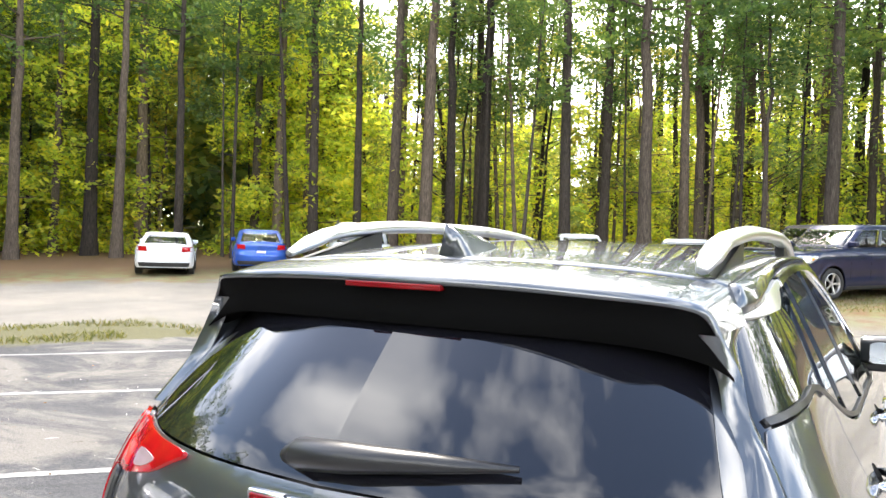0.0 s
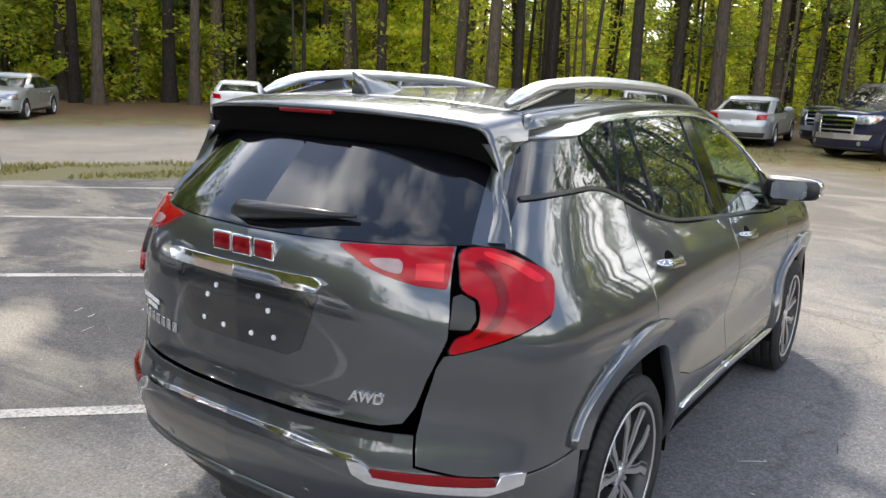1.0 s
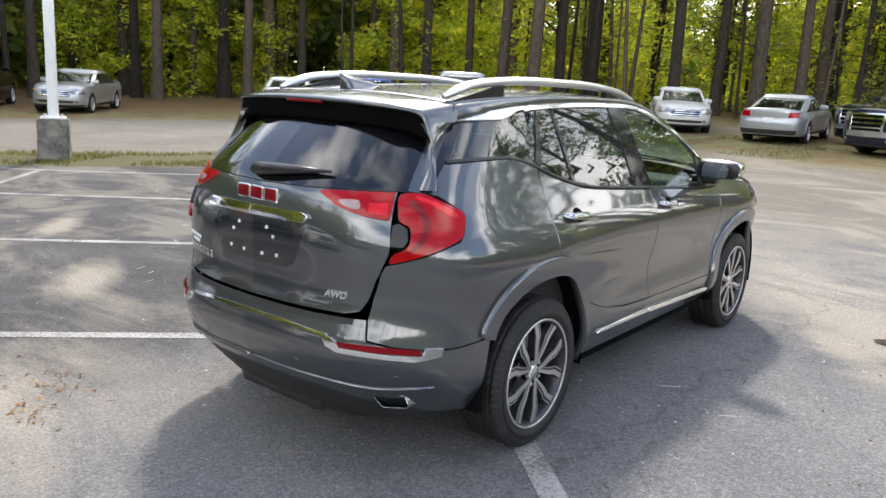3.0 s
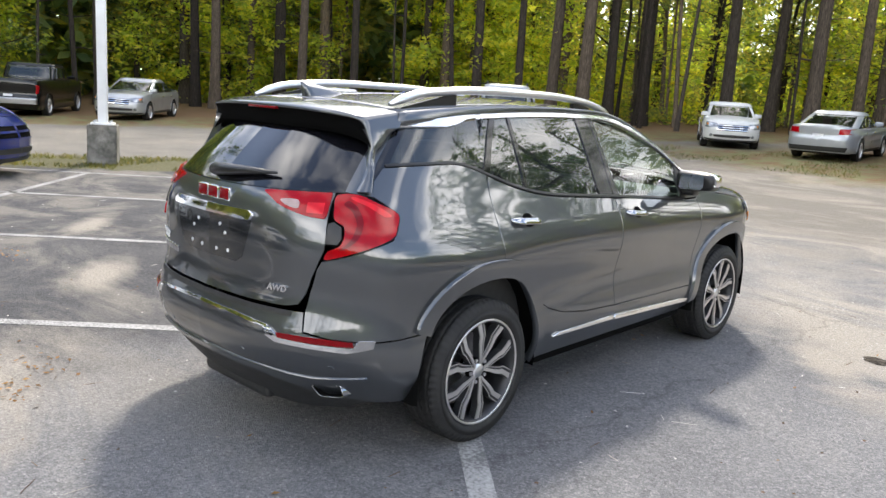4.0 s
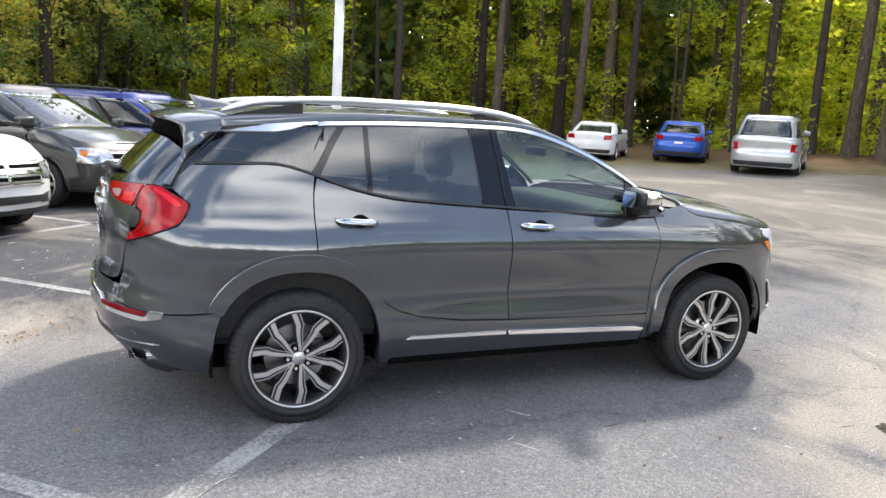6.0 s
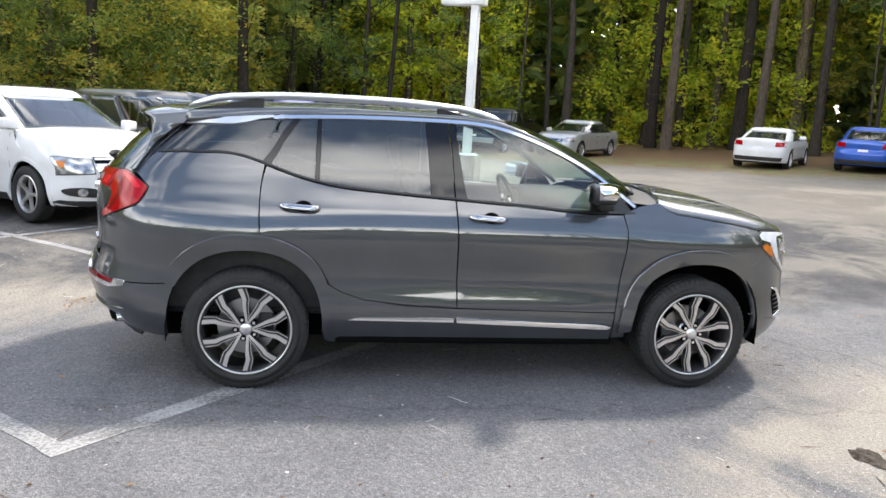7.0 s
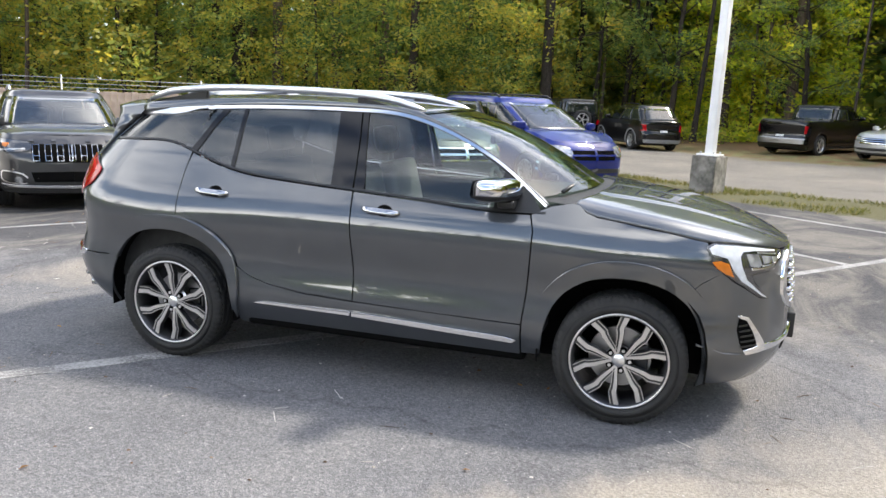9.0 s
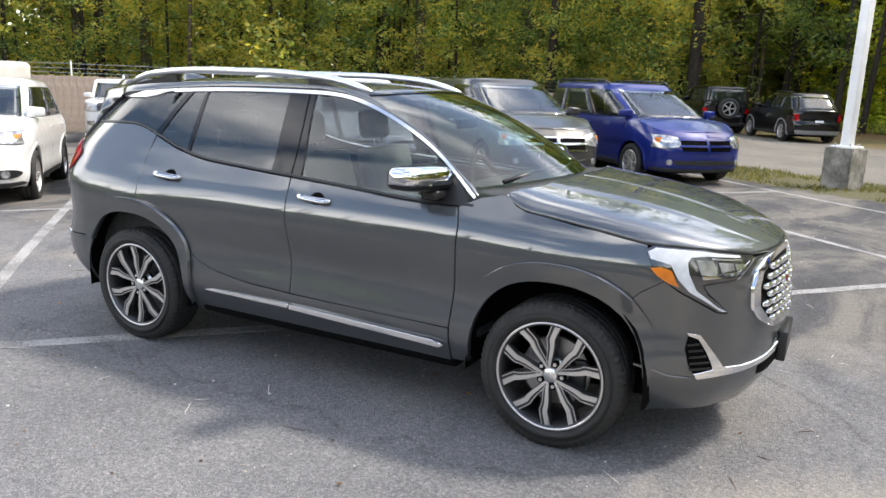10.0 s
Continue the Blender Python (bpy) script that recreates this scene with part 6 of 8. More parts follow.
        if name in ("white_crossover", "white_suv"):
            panel("fog_pocket", spline([N(0.50 * w, 0.36), N(0.82 * w, 0.38), N(0.88 * w, 0.44), N(0.78 * w, 0.475), N(0.56 * w, 0.46)], 3, True), sh.at, M_BLACKTRIM, ob, "black fog lamp pocket", lift=0.005, thick=0.01, step=0.05, sides=(sg,), centre=(0, 0, 0.6))
        # mirrors and handles
        p = side_pt(0.93, 0.12)
        bm = boxed(-0.02, 0.215, -0.065, 0.065, -0.02, 0.135, 0.045, 3)
        for v in bm.verts:
            k = max(0.0, (v.co.x - 0.05) / 0.165)
            v.co.z = 0.06 + (v.co.z - 0.06) * (1 - 0.22 * k)
            v.co.y -= 0.05 * k
        bm.transform(pose(p[0], p[1] + 0.02, p[2]))
        if sg < 0:
            bm.transform(Matrix.Diagonal((-1, 1, 1, 1)))
            bmesh.ops.reverse_faces(bm, faces=bm.faces[:])
        part("mirror", bm, paint_m, ob)
        for k in ([0.30, 0.62] if style not in ("coupe",) else [0.42]):
            y = cab[0] + (cab[3] - cab[0]) * k
            q = sh.at(*[np.array([v]) for v in S(y, belt - 0.14)])[0]
            part("handle", boxed(*sorted((sg * q[0], sg * (q[0] + 0.025))), y - 0.09, y + 0.09, belt - 0.155, belt - 0.125, 0.008), M_CHROME if metal > 0.3 else paint_m, ob)
        panel("sill", [S(ry + arch + 0.02, 0.245), S(fy - arch - 0.02, 0.245), S(fy - arch - 0.02, 0.33), S(ry + arch + 0.02, 0.33)], sh.at, M_PLASTIC, ob, "dark sill", lift=0.006, thick=0.02, step=0.2, sides=(sg,), centre=(0, 0, 0.6))
        for y in [cab[0] + (cab[3] - cab[0]) * k for k in ((0.31, 0.60, 0.93) if style not in ("coupe",) else (0.50, 0.93))]:
            panel("door_gap", [S(y - 0.004, 0.34), S(y + 0.004, 0.34), S(y + 0.004, belt - 0.03), S(y - 0.004, belt - 0.03)], sh.at, M_DARK, ob, lift=0.0015, thick=0.001, step=0.2, sides=(sg,), centre=(0, 0, 0.6))
        if rails:
            bm = bmesh.new()
            r0, r1 = cab[1] + 0.25, cab[2] - 0.25
            tube(bm, [(sg * wt * 0.88, r0, H - 0.03), (sg * wt * 0.88, r0 + 0.12, H + 0.03), (sg * wt * 0.88, 0.5 * (r0 + r1), H + 0.045), (sg * wt * 0.88, r1 - 0.12, H + 0.03), (sg * wt * 0.88, r1, H - 0.03)], 0.018, 6)
            part("roof_rail", bm, rails, ob)
        for y in (ry, fy):
            lipa = arc_points(y, hz, arch + 0.045, 180 - ac, ac, 20) + arc_points(y, hz, arch - 0.004, ac, 180 - ac, 20)
            panel("arch_lip", [S(yy, zz) for yy, zz in lipa], sh.at, clad or paint_m, ob, lift=0.012, thick=0.03, step=0.08, sides=(sg,), centre=(0, 0, 0.6))
            road_wheel(ob, sg * (w - 0.118), y, hz, sg, tyre, spokes, dark_rims)
            rws = []
            for i in range(13):
                a = radians(-15 + 210 * i / 12)
                rws.append([(sg * xx, y + r * math.cos(a), hz + r * math.sin(a)) for xx, r in ((0.955 * w, arch - 0.005), (0.6 * w, arch), (0.58 * w, 0.05))])
            loft("wheel_arch_liner", rws, M_DARK, ob)
    # front and rear glass, wipers
    patch("windscreen", (1.035, 1.965), (1.045, 1.955), 0.06, 0.92, M_CARSHIELD, "green-tinted windscreen", 1, 0.003, 16, 6)
    patch("rear_window", (3.06, 3.94), (3.08, 3.92), 0.10, 0.90, dark, "tinted rear window", 1, 0.003, 16, 6)
    for p0, p1 in ((1.12, 1.50), (1.50, 1.86)):
        bm = bmesh.new()
        tube(bm, [tuple(cab_at(p0 + (p1 - p0) * k, 0.05 + 0.06 * k) + np.array([0, 0.02, 0.012])) for k in (0.0, 0.35, 0.7, 1.0)], [0.012, 0.010, 0.008, 0.006], 6)
        part("wiper", bm, M_BLACKTRIM, ob, "black wiper")
    # nose
    g0, g1 = {"van": (0.60, 0.80), "pickup": (0.62, hood - 0.05), "jeep": (0.62, hood - 0.05)}.get(style, (0.66 if grille == "slots" else 0.58, hood - 0.08))
    gw = 0.54 * w
    gr = panel("grille", [N(0, g0), N(gw * 0.9, g0), N(gw, g1), N(0, g1)], sh.at, M_DARK, ob, "dark grille", lift=0.008, thick=0.01, step=0.08, sides=(1, -1), centre=(0, 0, 0.6))
    if grille == "cross":
        bars = M_CHROME if name not in ("blue_minivan", "white_pickup") else paint_m
        if low_lamp:
            for i in range(4):
                z = g0 + (g1 - g0) * (i + 0.5) / 4
                panel("grille_bar", [N(0, z - 0.012), N(gw * 0.97, z - 0.012), N(gw * 0.97, z + 0.012), N(0, z + 0.012)], sh.at, M_SATIN, gr, lift=0.014, thick=0.008, step=0.1, sides=(1, -1), centre=(0, 0, 0.6))
        for a, b in ((g0 - 0.012, g0 + 0.012), (0.5 * (g0 + g1) - 0.016, 0.5 * (g0 + g1) + 0.016), (g1 - 0.012, g1 + 0.012)):
            panel("grille_bar", [N(0, a), N(gw, a), N(gw, b), N(0, b)], sh.at, bars, gr, lift=0.018, thick=0.01, step=0.1, sides=(1, -1), centre=(0, 0, 0.6))
        panel("grille_post", [N(0, g0), N(0.025, g0), N(0.025, g1), N(0, g1)], sh.at, bars, gr, lift=0.02, thick=0.01, step=0.1, sides=(1, -1), centre=(0, 0, 0.6))
    elif style == "pickup":
        inner = [N(0, g0 + 0.035), N(gw * 0.9, g0 + 0.035), N(gw * 0.94, g1 - 0.035), N(0, g1 - 0.035)]
        outer_ = [N(0, g0 - 0.01), N(gw * 1.0, g0 - 0.01), N(gw * 1.06, g1 + 0.01), N(0, g1 + 0.01)]
        panel("grille_surround", outer_ + inner[::-1], sh.at, M_CHROME, gr, "chrome grille surround", lift=0.024, thick=0.03, step=0.1, sides=(1, -1), centre=(0, 0, 0.6))
        for i in range(3):
            z = g0 + (g1 - g0) * (i + 1) / 4
            panel("grille_bar", [N(0, z - 0.020), N(gw * 0.92, z - 0.020), N(gw * 0.92, z + 0.020), N(0, z + 0.020)], sh.at, M_CHROME, gr, lift=0.02, thick=0.012, step=0.1, sides=(1, -1), centre=(0, 0, 0.6))
    elif grille == "slots":
        for i in range(7):
            x = (i - 3) * gw * 0.285
            for sg in ((1,) if x >= 0 else (-1,)):
                xx = abs(x)
                lo, hi = max(xx - 0.040, 0.0), xx + 0.040
                o = panel("grille_slot", [N(lo, g0 + 0.02), N(hi, g0 + 0.02), N(hi, g1 - 0.01), N(lo, g1 - 0.01)], sh.at, M_HANDLE, gr, "bright grille slot", lift=0.016, thick=0.01, step=0.1, sides=(sg,) if xx > 0.03 else (1, -1), centre=(0, 0, 0.6))
                lo, hi = max(lo + 0.007, 0.0), hi - 0.007
                panel("slot_mesh", [N(lo, g0 + 0.026), N(hi, g0 + 0.026), N(hi, g1 - 0.016), N(lo, g1 - 0.016)], sh.at, M_DARK, o, lift=0.019, thick=0.004, step=0.1, sides=(sg,) if xx > 0.03 else (1, -1), centre=(0, 0, 0.6))
    else:
        n = 3
        for i in range(n):
            z = g0 + (g1 - g0) * (i + 0.5) / n
            panel("grille_bar", [N(0, z - 0.012), N(gw * 0.95, z - 0.012), N(gw * 0.95, z + 0.012), N(0, z + 0.012)], sh.at, M_CHROME, gr, lift=0.016, thick=0.008, step=0.1, sides=(1, -1), centre=(0, 0, 0.6))
    if grille == "slots":
        low = panel("lower_grille", [N(0, 0.40), N(0.50 * w, 0.40), N(0.54 * w, 0.53), N(0, 0.54)], sh.at, M_DARK, ob, "black lower grille", lift=0.013, thick=0.01, step=0.1, sides=(1, -1), centre=(0, 0, 0.6))
        panel("chin_bar", [N(0, 0.315), N(0.80 * w, 0.335), N(0.90 * w, 0.37), N(0.80 * w, 0.362), N(0, 0.345)], sh.at, M_SATIN, ob, "silver chin bar", lift=0.02, thick=0.02, step=0.08, sides=(1, -1), centre=(0, 0, 0.6))
        for x0, x1, sg in ((0.20, 0.26, 1), (0.48, 0.56, 1), (0.20, 0.26, -1), (0.48, 0.56, -1)):
            panel("bonnet_rib", [N(x0 * w, hood - 0.05), N(x1 * w, hood - 0.05), N(x1 * w, hood - 0.02), N(x0 * w, hood - 0.02)], sh.at, paint_m, ob, lift=0.012, thick=0.02, step=0.05, sides=(sg,), centre=(0, 0, 0.6))
    bum = M_CHROME if style == "pickup" else M_PLASTIC
    fz0, fz1, fw = (0.50, 0.65, 0.88) if style == "pickup" else (0.37, 0.46, 0.60)
    panel("front_bumper", [N(0, fz0), N(fw * w, fz0 + 0.01), N((fw + 0.03) * w, fz1 - 0.01), N(0, fz1)], sh.at, bum, ob, "lower front bumper", lift=0.012 if bum is M_PLASTIC else 0.025, thick=0.03, step=0.1, sides=(1, -1), centre=(0, 0, 0.6))
    panel("front_lip", [N(0, 0.25), N(0.70 * w, 0.25), N(0.90 * w, 0.29), N(0.88 * w, 0.315), N(0, 0.30)], sh.at, M_PLASTIC, ob, "black lower lip", lift=0.012, thick=0.03, step=0.1, sides=(1, -1), centre=(0, 0, 0.6))
    panel("rear_bumper", [R(0, 0.30), R(0.80 * w, 0.30), R(0.84 * w, 0.43), R(0, 0.43)] if style != "pickup" else [R(0, 0.46), R(0.90 * w, 0.46), R(0.92 * w, 0.66), R(0, 0.66)], sh.at, M_DISC if style == "pickup" else clad or M_PLASTIC, ob, "lower rear bumper", lift=0.010, thick=0.02, step=0.1, sides=(1, -1), centre=(0, 0, 0.6))
    panel("plate", [R(0, 0.70), R(0.15, 0.70), R(0.15, 0.78), R(0, 0.78)], sh.at, M_WHITEMARK, ob, "plain white plate", lift=0.012, thick=0.006, step=0.1, sides=(1, -1), centre=(0, 0, 0.6))
    part("underbody", boxed(-0.72 * w, 0.72 * w, -h + 0.3, h - 0.3, 0.2, 0.42, 0.04), M_DARK, ob)
    part("cabin_floor", boxed(-0.85 * w, 0.85 * w, cab[0] + 0.15, cab[3] - 0.1, 0.5, 0.55), M_INTERIOR, ob)
    for sg in (1, -1):
        part("seat", boxed(*sorted((sg * 0.12 * w, sg * 0.68 * w)), cab[3] - 1.55, cab[3] - 1.35, 0.55, min(belt + 0.28, H - 0.25), 0.06), M_SEAT, ob)
    part("dashboard", boxed(-0.85 * w, 0.85 * w, cab[3] - 0.75, cab[3] - 0.15, 0.7, belt - 0.02, 0.06), M_INTERIOR, ob)
    if style == "jeep":
        road_wheel(ob, 0, -h - 0.12, 0.98, 1, tyre, spokes, dark_rims, "spare_wheel").matrix_basis = pose(0, -h - 0.12, 0.98, 0, 0, -90)
    return ob


def row_at(u, v):
    p = U * u + V * v
    return (p.x, p.y)


SUVCAB, VANCAB, SEDCAB = (-2.15, -1.70, 0.32, 1.26), (-2.42, -2.12, 0.45, 1.68), (-1.80, -0.85, 0.25, 1.25)
M_GREYCLAD = mottled(material("grey_cladding", (0.20, 0.20, 0.21), 0.6), 20, (0.17,) * 3, (0.23,) * 3)
parked("blue_minivan", "metallic blue minivan parked nose out in a bay", row_at(-5.6, 8.38), U_TURN, 5.15, 2.0, 1.75, 1.10, 0.90, 1.10, 3.08, VANCAB, (0.004, 0.015, 0.15), 0.335, 0.1, "van", "cross", rails=M_BLACKTRIM, category="minivan", overhang=0.95, spokes=10)
parked("grey_minivan", "dark grey minivan parked nose out in a bay", row_at(-5.55, 5.45), U_TURN, 5.15, 2.0, 1.75, 1.10, 0.90, 1.10, 3.08, VANCAB, (0.050, 0.050, 0.049), 0.335, 0.4, "van", "cross", category="minivan", overhang=0.95)
parked("white_crossover", "white crossover parked nose out in a bay", row_at(-4.75, 2.4), U_TURN, 4.89, 1.84, 1.70, 1.12, 0.93, 1.12, 2.89, (-2.25, -1.85, 0.40, 1.42), (0.74, 0.74, 0.74), 0.35, 0.0, "suv", "cross", overhang=0.93, spokes=5)
parked("dark_suv", "charcoal suv with seven slot grille parked in a bay", row_at(-6.1, -0.55), U_TURN, 4.62, 1.86, 1.67, 1.10, 0.98, 1.10, 2.71, SUVCAB, (0.055, 0.055, 0.058), 0.35, 0.5, "suv", "slots", rails=M_SATIN, overhang=0.93)
parked("white_suv", "white compact suv parked nose out in a bay", row_at(-5.25, -3.1), U_TURN, 4.52, 1.84, 1.68, 1.10, 0.99, 1.10, 2.69, SUVCAB, (0.72, 0.72, 0.71), 0.345, 0.0, "suv", "bars", overhang=0.9, spokes=5)
parked("white_pickup", "white full-size pickup truck in the far row", row_at(-19.6, -2.0), U_TURN, 5.8, 2.02, 1.93, 1.30, 1.16, 1.32, 3.57, (-0.75, -0.55, 0.75, 1.45), (0.74, 0.74, 0.74), 0.40, 0.0, "pickup", "cross", category="pickup truck", overhang=1.0)
parked("black_crossover", "black crossover with grey lower trim beneath the trees", (-27.4, 1.6), 119.0, 4.6, 1.85, 1.70, 1.10, 0.95, 1.10, 2.71, (-2.15, -1.62, 0.30, 1.22), (0.005, 0.005, 0.0055), 0.35, 0.3, "suv", "bars", rails=M_BLACKTRIM, clad=M_GREYCLAD, overhang=0.93, mid_anchor=True)
parked("black_offroader", "black boxy off-roader with spare wheel on its tail", (-29.9, -1.7), 118.0, 4.2, 1.87, 1.84, 1.20, 1.10, 1.20, 2.6, (-2.05, -1.98, 0.2, 0.62), (0.004, 0.004, 0.004), 0.39, 0.2, "jeep", "slots", overhang=0.7, dark_rims=False, mid_anchor=True)
parked("black_pickup", "black pickup truck backed towards the drive", (-28.8, 8.6), 53.0, 5.85, 2.03, 1.88, 1.28, 1.12, 1.26, 3.65, (-0.75, -0.5, 0.8, 1.5), (0.0035, 0.0035, 0.004), 0.39, 0.3, "pickup", "bars", category="pickup truck", overhang=0.98, mid_anchor=True)
parked("silver_sedan", "silver four-door sedan parked at the woods edge", (-25.5, 11.1), 225.0, 4.85, 1.86, 1.465, 0.98, 0.86, 1.02, 2.8, SEDCAB, (0.50, 0.51, 0.52), 0.33, 0.6, "sedan", "bars", privacy=False, overhang=0.95, mid_anchor=True)
parked("white_coupe", "white two-door coupe parked nose to the woods", (-20.6, 16.8), 46.0, 4.63, 1.86, 1.385, 0.96, 0.82, 1.0, 2.82, (-1.75, -0.75, 0.15, 1.0), (0.72, 0.72, 0.73), 0.34, 0.0, "coupe", "bars", overhang=0.88, mid_anchor=True)
parked("blue_sedan", "bright blue sedan parked nose to the woods", (-19.0, 19.6), 45.0, 4.87, 1.87, 1.49, 0.99, 0.86, 1.05, 2.74, SEDCAB, (0.02, 0.09, 0.42), 0.33, 0.4, "sedan", "bars", privacy=False, overhang=0.98, mid_anchor=True)
parked("silver_suv", "silver suv parked with its tail to the lot", (-14.1, 19.0), 38.0, 5.0, 2.0, 1.80, 1.15, 1.03, 1.15, 2.86, (-2.35, -2.0, 0.45, 1.3), (0.50, 0.51, 0.52), 0.36, 0.6, "suv", "bars", rails=M_BLACKTRIM, overhang=0.95, mid_anchor=True)
parked("white_sedan", "white sedan facing the lot at the tree line", (-8.2, 24.2), 207.0, 4.67, 1.84, 1.48, 0.98, 0.86, 1.02, 2.74, SEDCAB, (0.62, 0.62, 0.60), 0.33, 0.0, "sedan", "bars", privacy=False, overhang=0.97, mid_anchor=True)
parked("old_silver_sedan", "older silver sedan parked beneath tall trees", (-4.2, 23.3), 2.0, 5.08, 1.87, 1.42, 0.95, 0.84, 1.0, 2.85, (-2.0, -0.75, 0.05, 1.05), (0.40, 0.42, 0.44), 0.325, 0.5, "sedan", "bars", privacy=False, overhang=1.05, mid_anchor=True)
parked("blue_pickup", "dark blue pickup truck with chrome grille", (0.46, 21.8), 143.0, 5.9, 2.0, 1.92, 1.30, 1.14, 1.30, 3.68, (-0.75, -0.5, 0.8, 1.5), (0.012, 0.016, 0.045), 0.40, 0.3, "pickup", "bars", category="pickup truck", overhang=0.98, mid_anchor=True)
parked("dark_pickup", "dark pickup truck half hidden beside another", (-0.40, 24.7), 143.0, 5.9, 2.0, 1.92, 1.30, 1.14, 1.30, 3.68, (-0.75, -0.5, 0.8, 1.5), (0.02, 0.02, 0.024), 0.40, 0.3, "pickup", "bars", category="pickup truck", overhang=0.98, mid_anchor=True)

# ---- lamp post, fence, trailer ----
M_WHITEPOST = mottled(material("white_post_paint", (0.78, 0.78, 0.77), 0.5), 3, (0.70, 0.70, 0.69), (0.82, 0.82, 0.81))
M_CONCRETE = mottled(material("weathered_concrete", (0.35, 0.33, 0.3), 0.95), 5.5, (0.10, 0.095, 0.08), (0.36, 0.34, 0.30), 0.9, 30)
M_FENCE = mottled(material("tan_fence_boards", (0.42, 0.33, 0.26), 0.9), 5, (0.36, 0.27, 0.21), (0.48, 0.38, 0.30), 0.3, 30)
M_STEEL = material("galvanised_wire", (0.42, 0.43, 0.44), 0.45, 0.8)


def lamp_post(x, y):
    z = ground_z(y)
    ob = thing("lamp_post", (x, y, z), -30, "white square lamp post on a rough concrete footing", "lamp post")
    rng = random.Random(4)
    bm = boxed(-0.26, 0.26, -0.26, 0.26, -0.05, 0.74, 0.03, 2)
    bmesh.ops.subdivide_edges(bm, edges=bm.edges[:], cuts=3, use_grid_fill=True)
    for v in bm.verts:
        v.co += Vector((rng.uniform(-1, 1), rng.uniform(-1, 1), rng.uniform(-1, 1))) * 0.009
    part("footing", bm, M_CONCRETE, ob, "weathered concrete footing")
    part("base_plate", boxed(-0.2, 0.2, -0.2, 0.2, 0.735, 0.775, 0.006), M_WHITEPOST, ob)
    part("pole", boxed(-0.085, 0.085, -0.085, 0.085, 0.77, 4.0, 0.012), M_WHITEPOST, ob, "white square pole")
    hd = part("lamp_head", boxed(-0.17, 0.17, -0.75, 0.22, 3.96, 4.14, 0.03), M_WHITEPOST, ob, "white box lamp head")
    part("lamp_glass", boxed(-0.13, 0.13, -0.70, -0.15, 3.945, 3.965), M_LAMPWHITE, hd)
    for a, b in ((-0.14, -0.14), (0.14, -0.14), (-0.14, 0.14), (0.14, 0.14)):
        bm = bmesh.new()
        tube(bm, [(a, b, 0.76), (a, b, 0.82)], 0.016, 6)
        part("bolt", bm, M_STEEL, ob)
    return ob


lamp_post(-11.75, 3.72)


def board_fence():
    fz = thing("fence", (0, 0, 0), 0, "tan board fence with wire strung above it", "fence")
    top0 = 1.28
    n = 0
    bw = 0.24
    boards = {}
    for i in range(130):
        v = -14.0 + i * (bw + 0.006)
        p = U * -26.0 + V * v
        key = i % 3
        if key not in boards:
            bm = boxed(-bw / 2, bw / 2, -0.012, 0.012, 0, 2.0 + 0.012 * key, 0.004, 1)
            me = bpy.data.meshes.new("board")
            bm.to_mesh(me)
            bm.free()
            me.materials.append(M_FENCE)
            boards[key] = me
        o = new("board", boards[key])
        o.parent = fz
        o.matrix_basis = pose(p.x, p.y, top0 - 2.0, 0, 0, U_TURN)
    for v in (-14.0, -9.0, -4.0, 1.0, 6.0, 11.0, 16.0):
        p = U * -26.3 + V * v
        bm = bmesh.new()
        tube(bm, [(p.x, p.y, -1.0), (p.x, p.y, 1.85)], 0.03, 8)
        part("post", bm, M_STEEL, fz, "steel fence post")
    for z in (1.42, 1.58, 1.75):
        a, b = U * -26.3 + V * -14.0, U * -26.3 + V * 17.5
        bm = bmesh.new()
        tube(bm, [(a.x, a.y, z), (0.5 * (a.x + b.x), 0.5 * (a.y + b.y), z - 0.03), (b.x, b.y, z)], 0.012, 5)
        part("wire", bm, M_STEEL, fz, "strung fence wire")


board_fence()


def covered_trailer():
    p = U * -18.6 + V * -5.6
    ob = thing("camper_trailer", (p.x, p.y, ground_z(p.y)), U_TURN, "pale grey camper trailer with a roof vent", "trailer", "parked vehicles")
    pm = mottled(material("pale_trailer_skin", (0.62, 0.61, 0.59), 0.5), 2, (0.55, 0.54, 0.52), (0.66, 0.65, 0.63))
    part("shell", boxed(-1.1, 1.1, -2.4, 2.4, 0.5, 2.35, 0.18, 4), pm, ob, "pale trailer shell")
    part("roof_vent", boxed(0.2, 0.6, 0.6, 1.0, 2.34, 2.52, 0.04), pm, ob)
    part("front_window", boxed(-0.7, 0.7, 2.395, 2.41, 1.35, 1.9, 0.004), M_PIANO, ob)
    part("trim_band", boxed(-1.105, 1.105, -2.2, 2.2, 1.02, 1.1), M_STEEL, ob)
    for sg in (1, -1):
        road_wheel(ob, sg * 0.98, -0.2, 0.33, sg, 0.33, 5)
    part("drawbar", boxed(-0.05, 0.05, 2.3, 3.3, 0.42, 0.5), M_STEEL, ob)


covered_trailer()

# ---- woods ----
M_BARK = material("grey_brown_bark", (0.10, 0.08, 0.065), 0.95, spec=0.2)


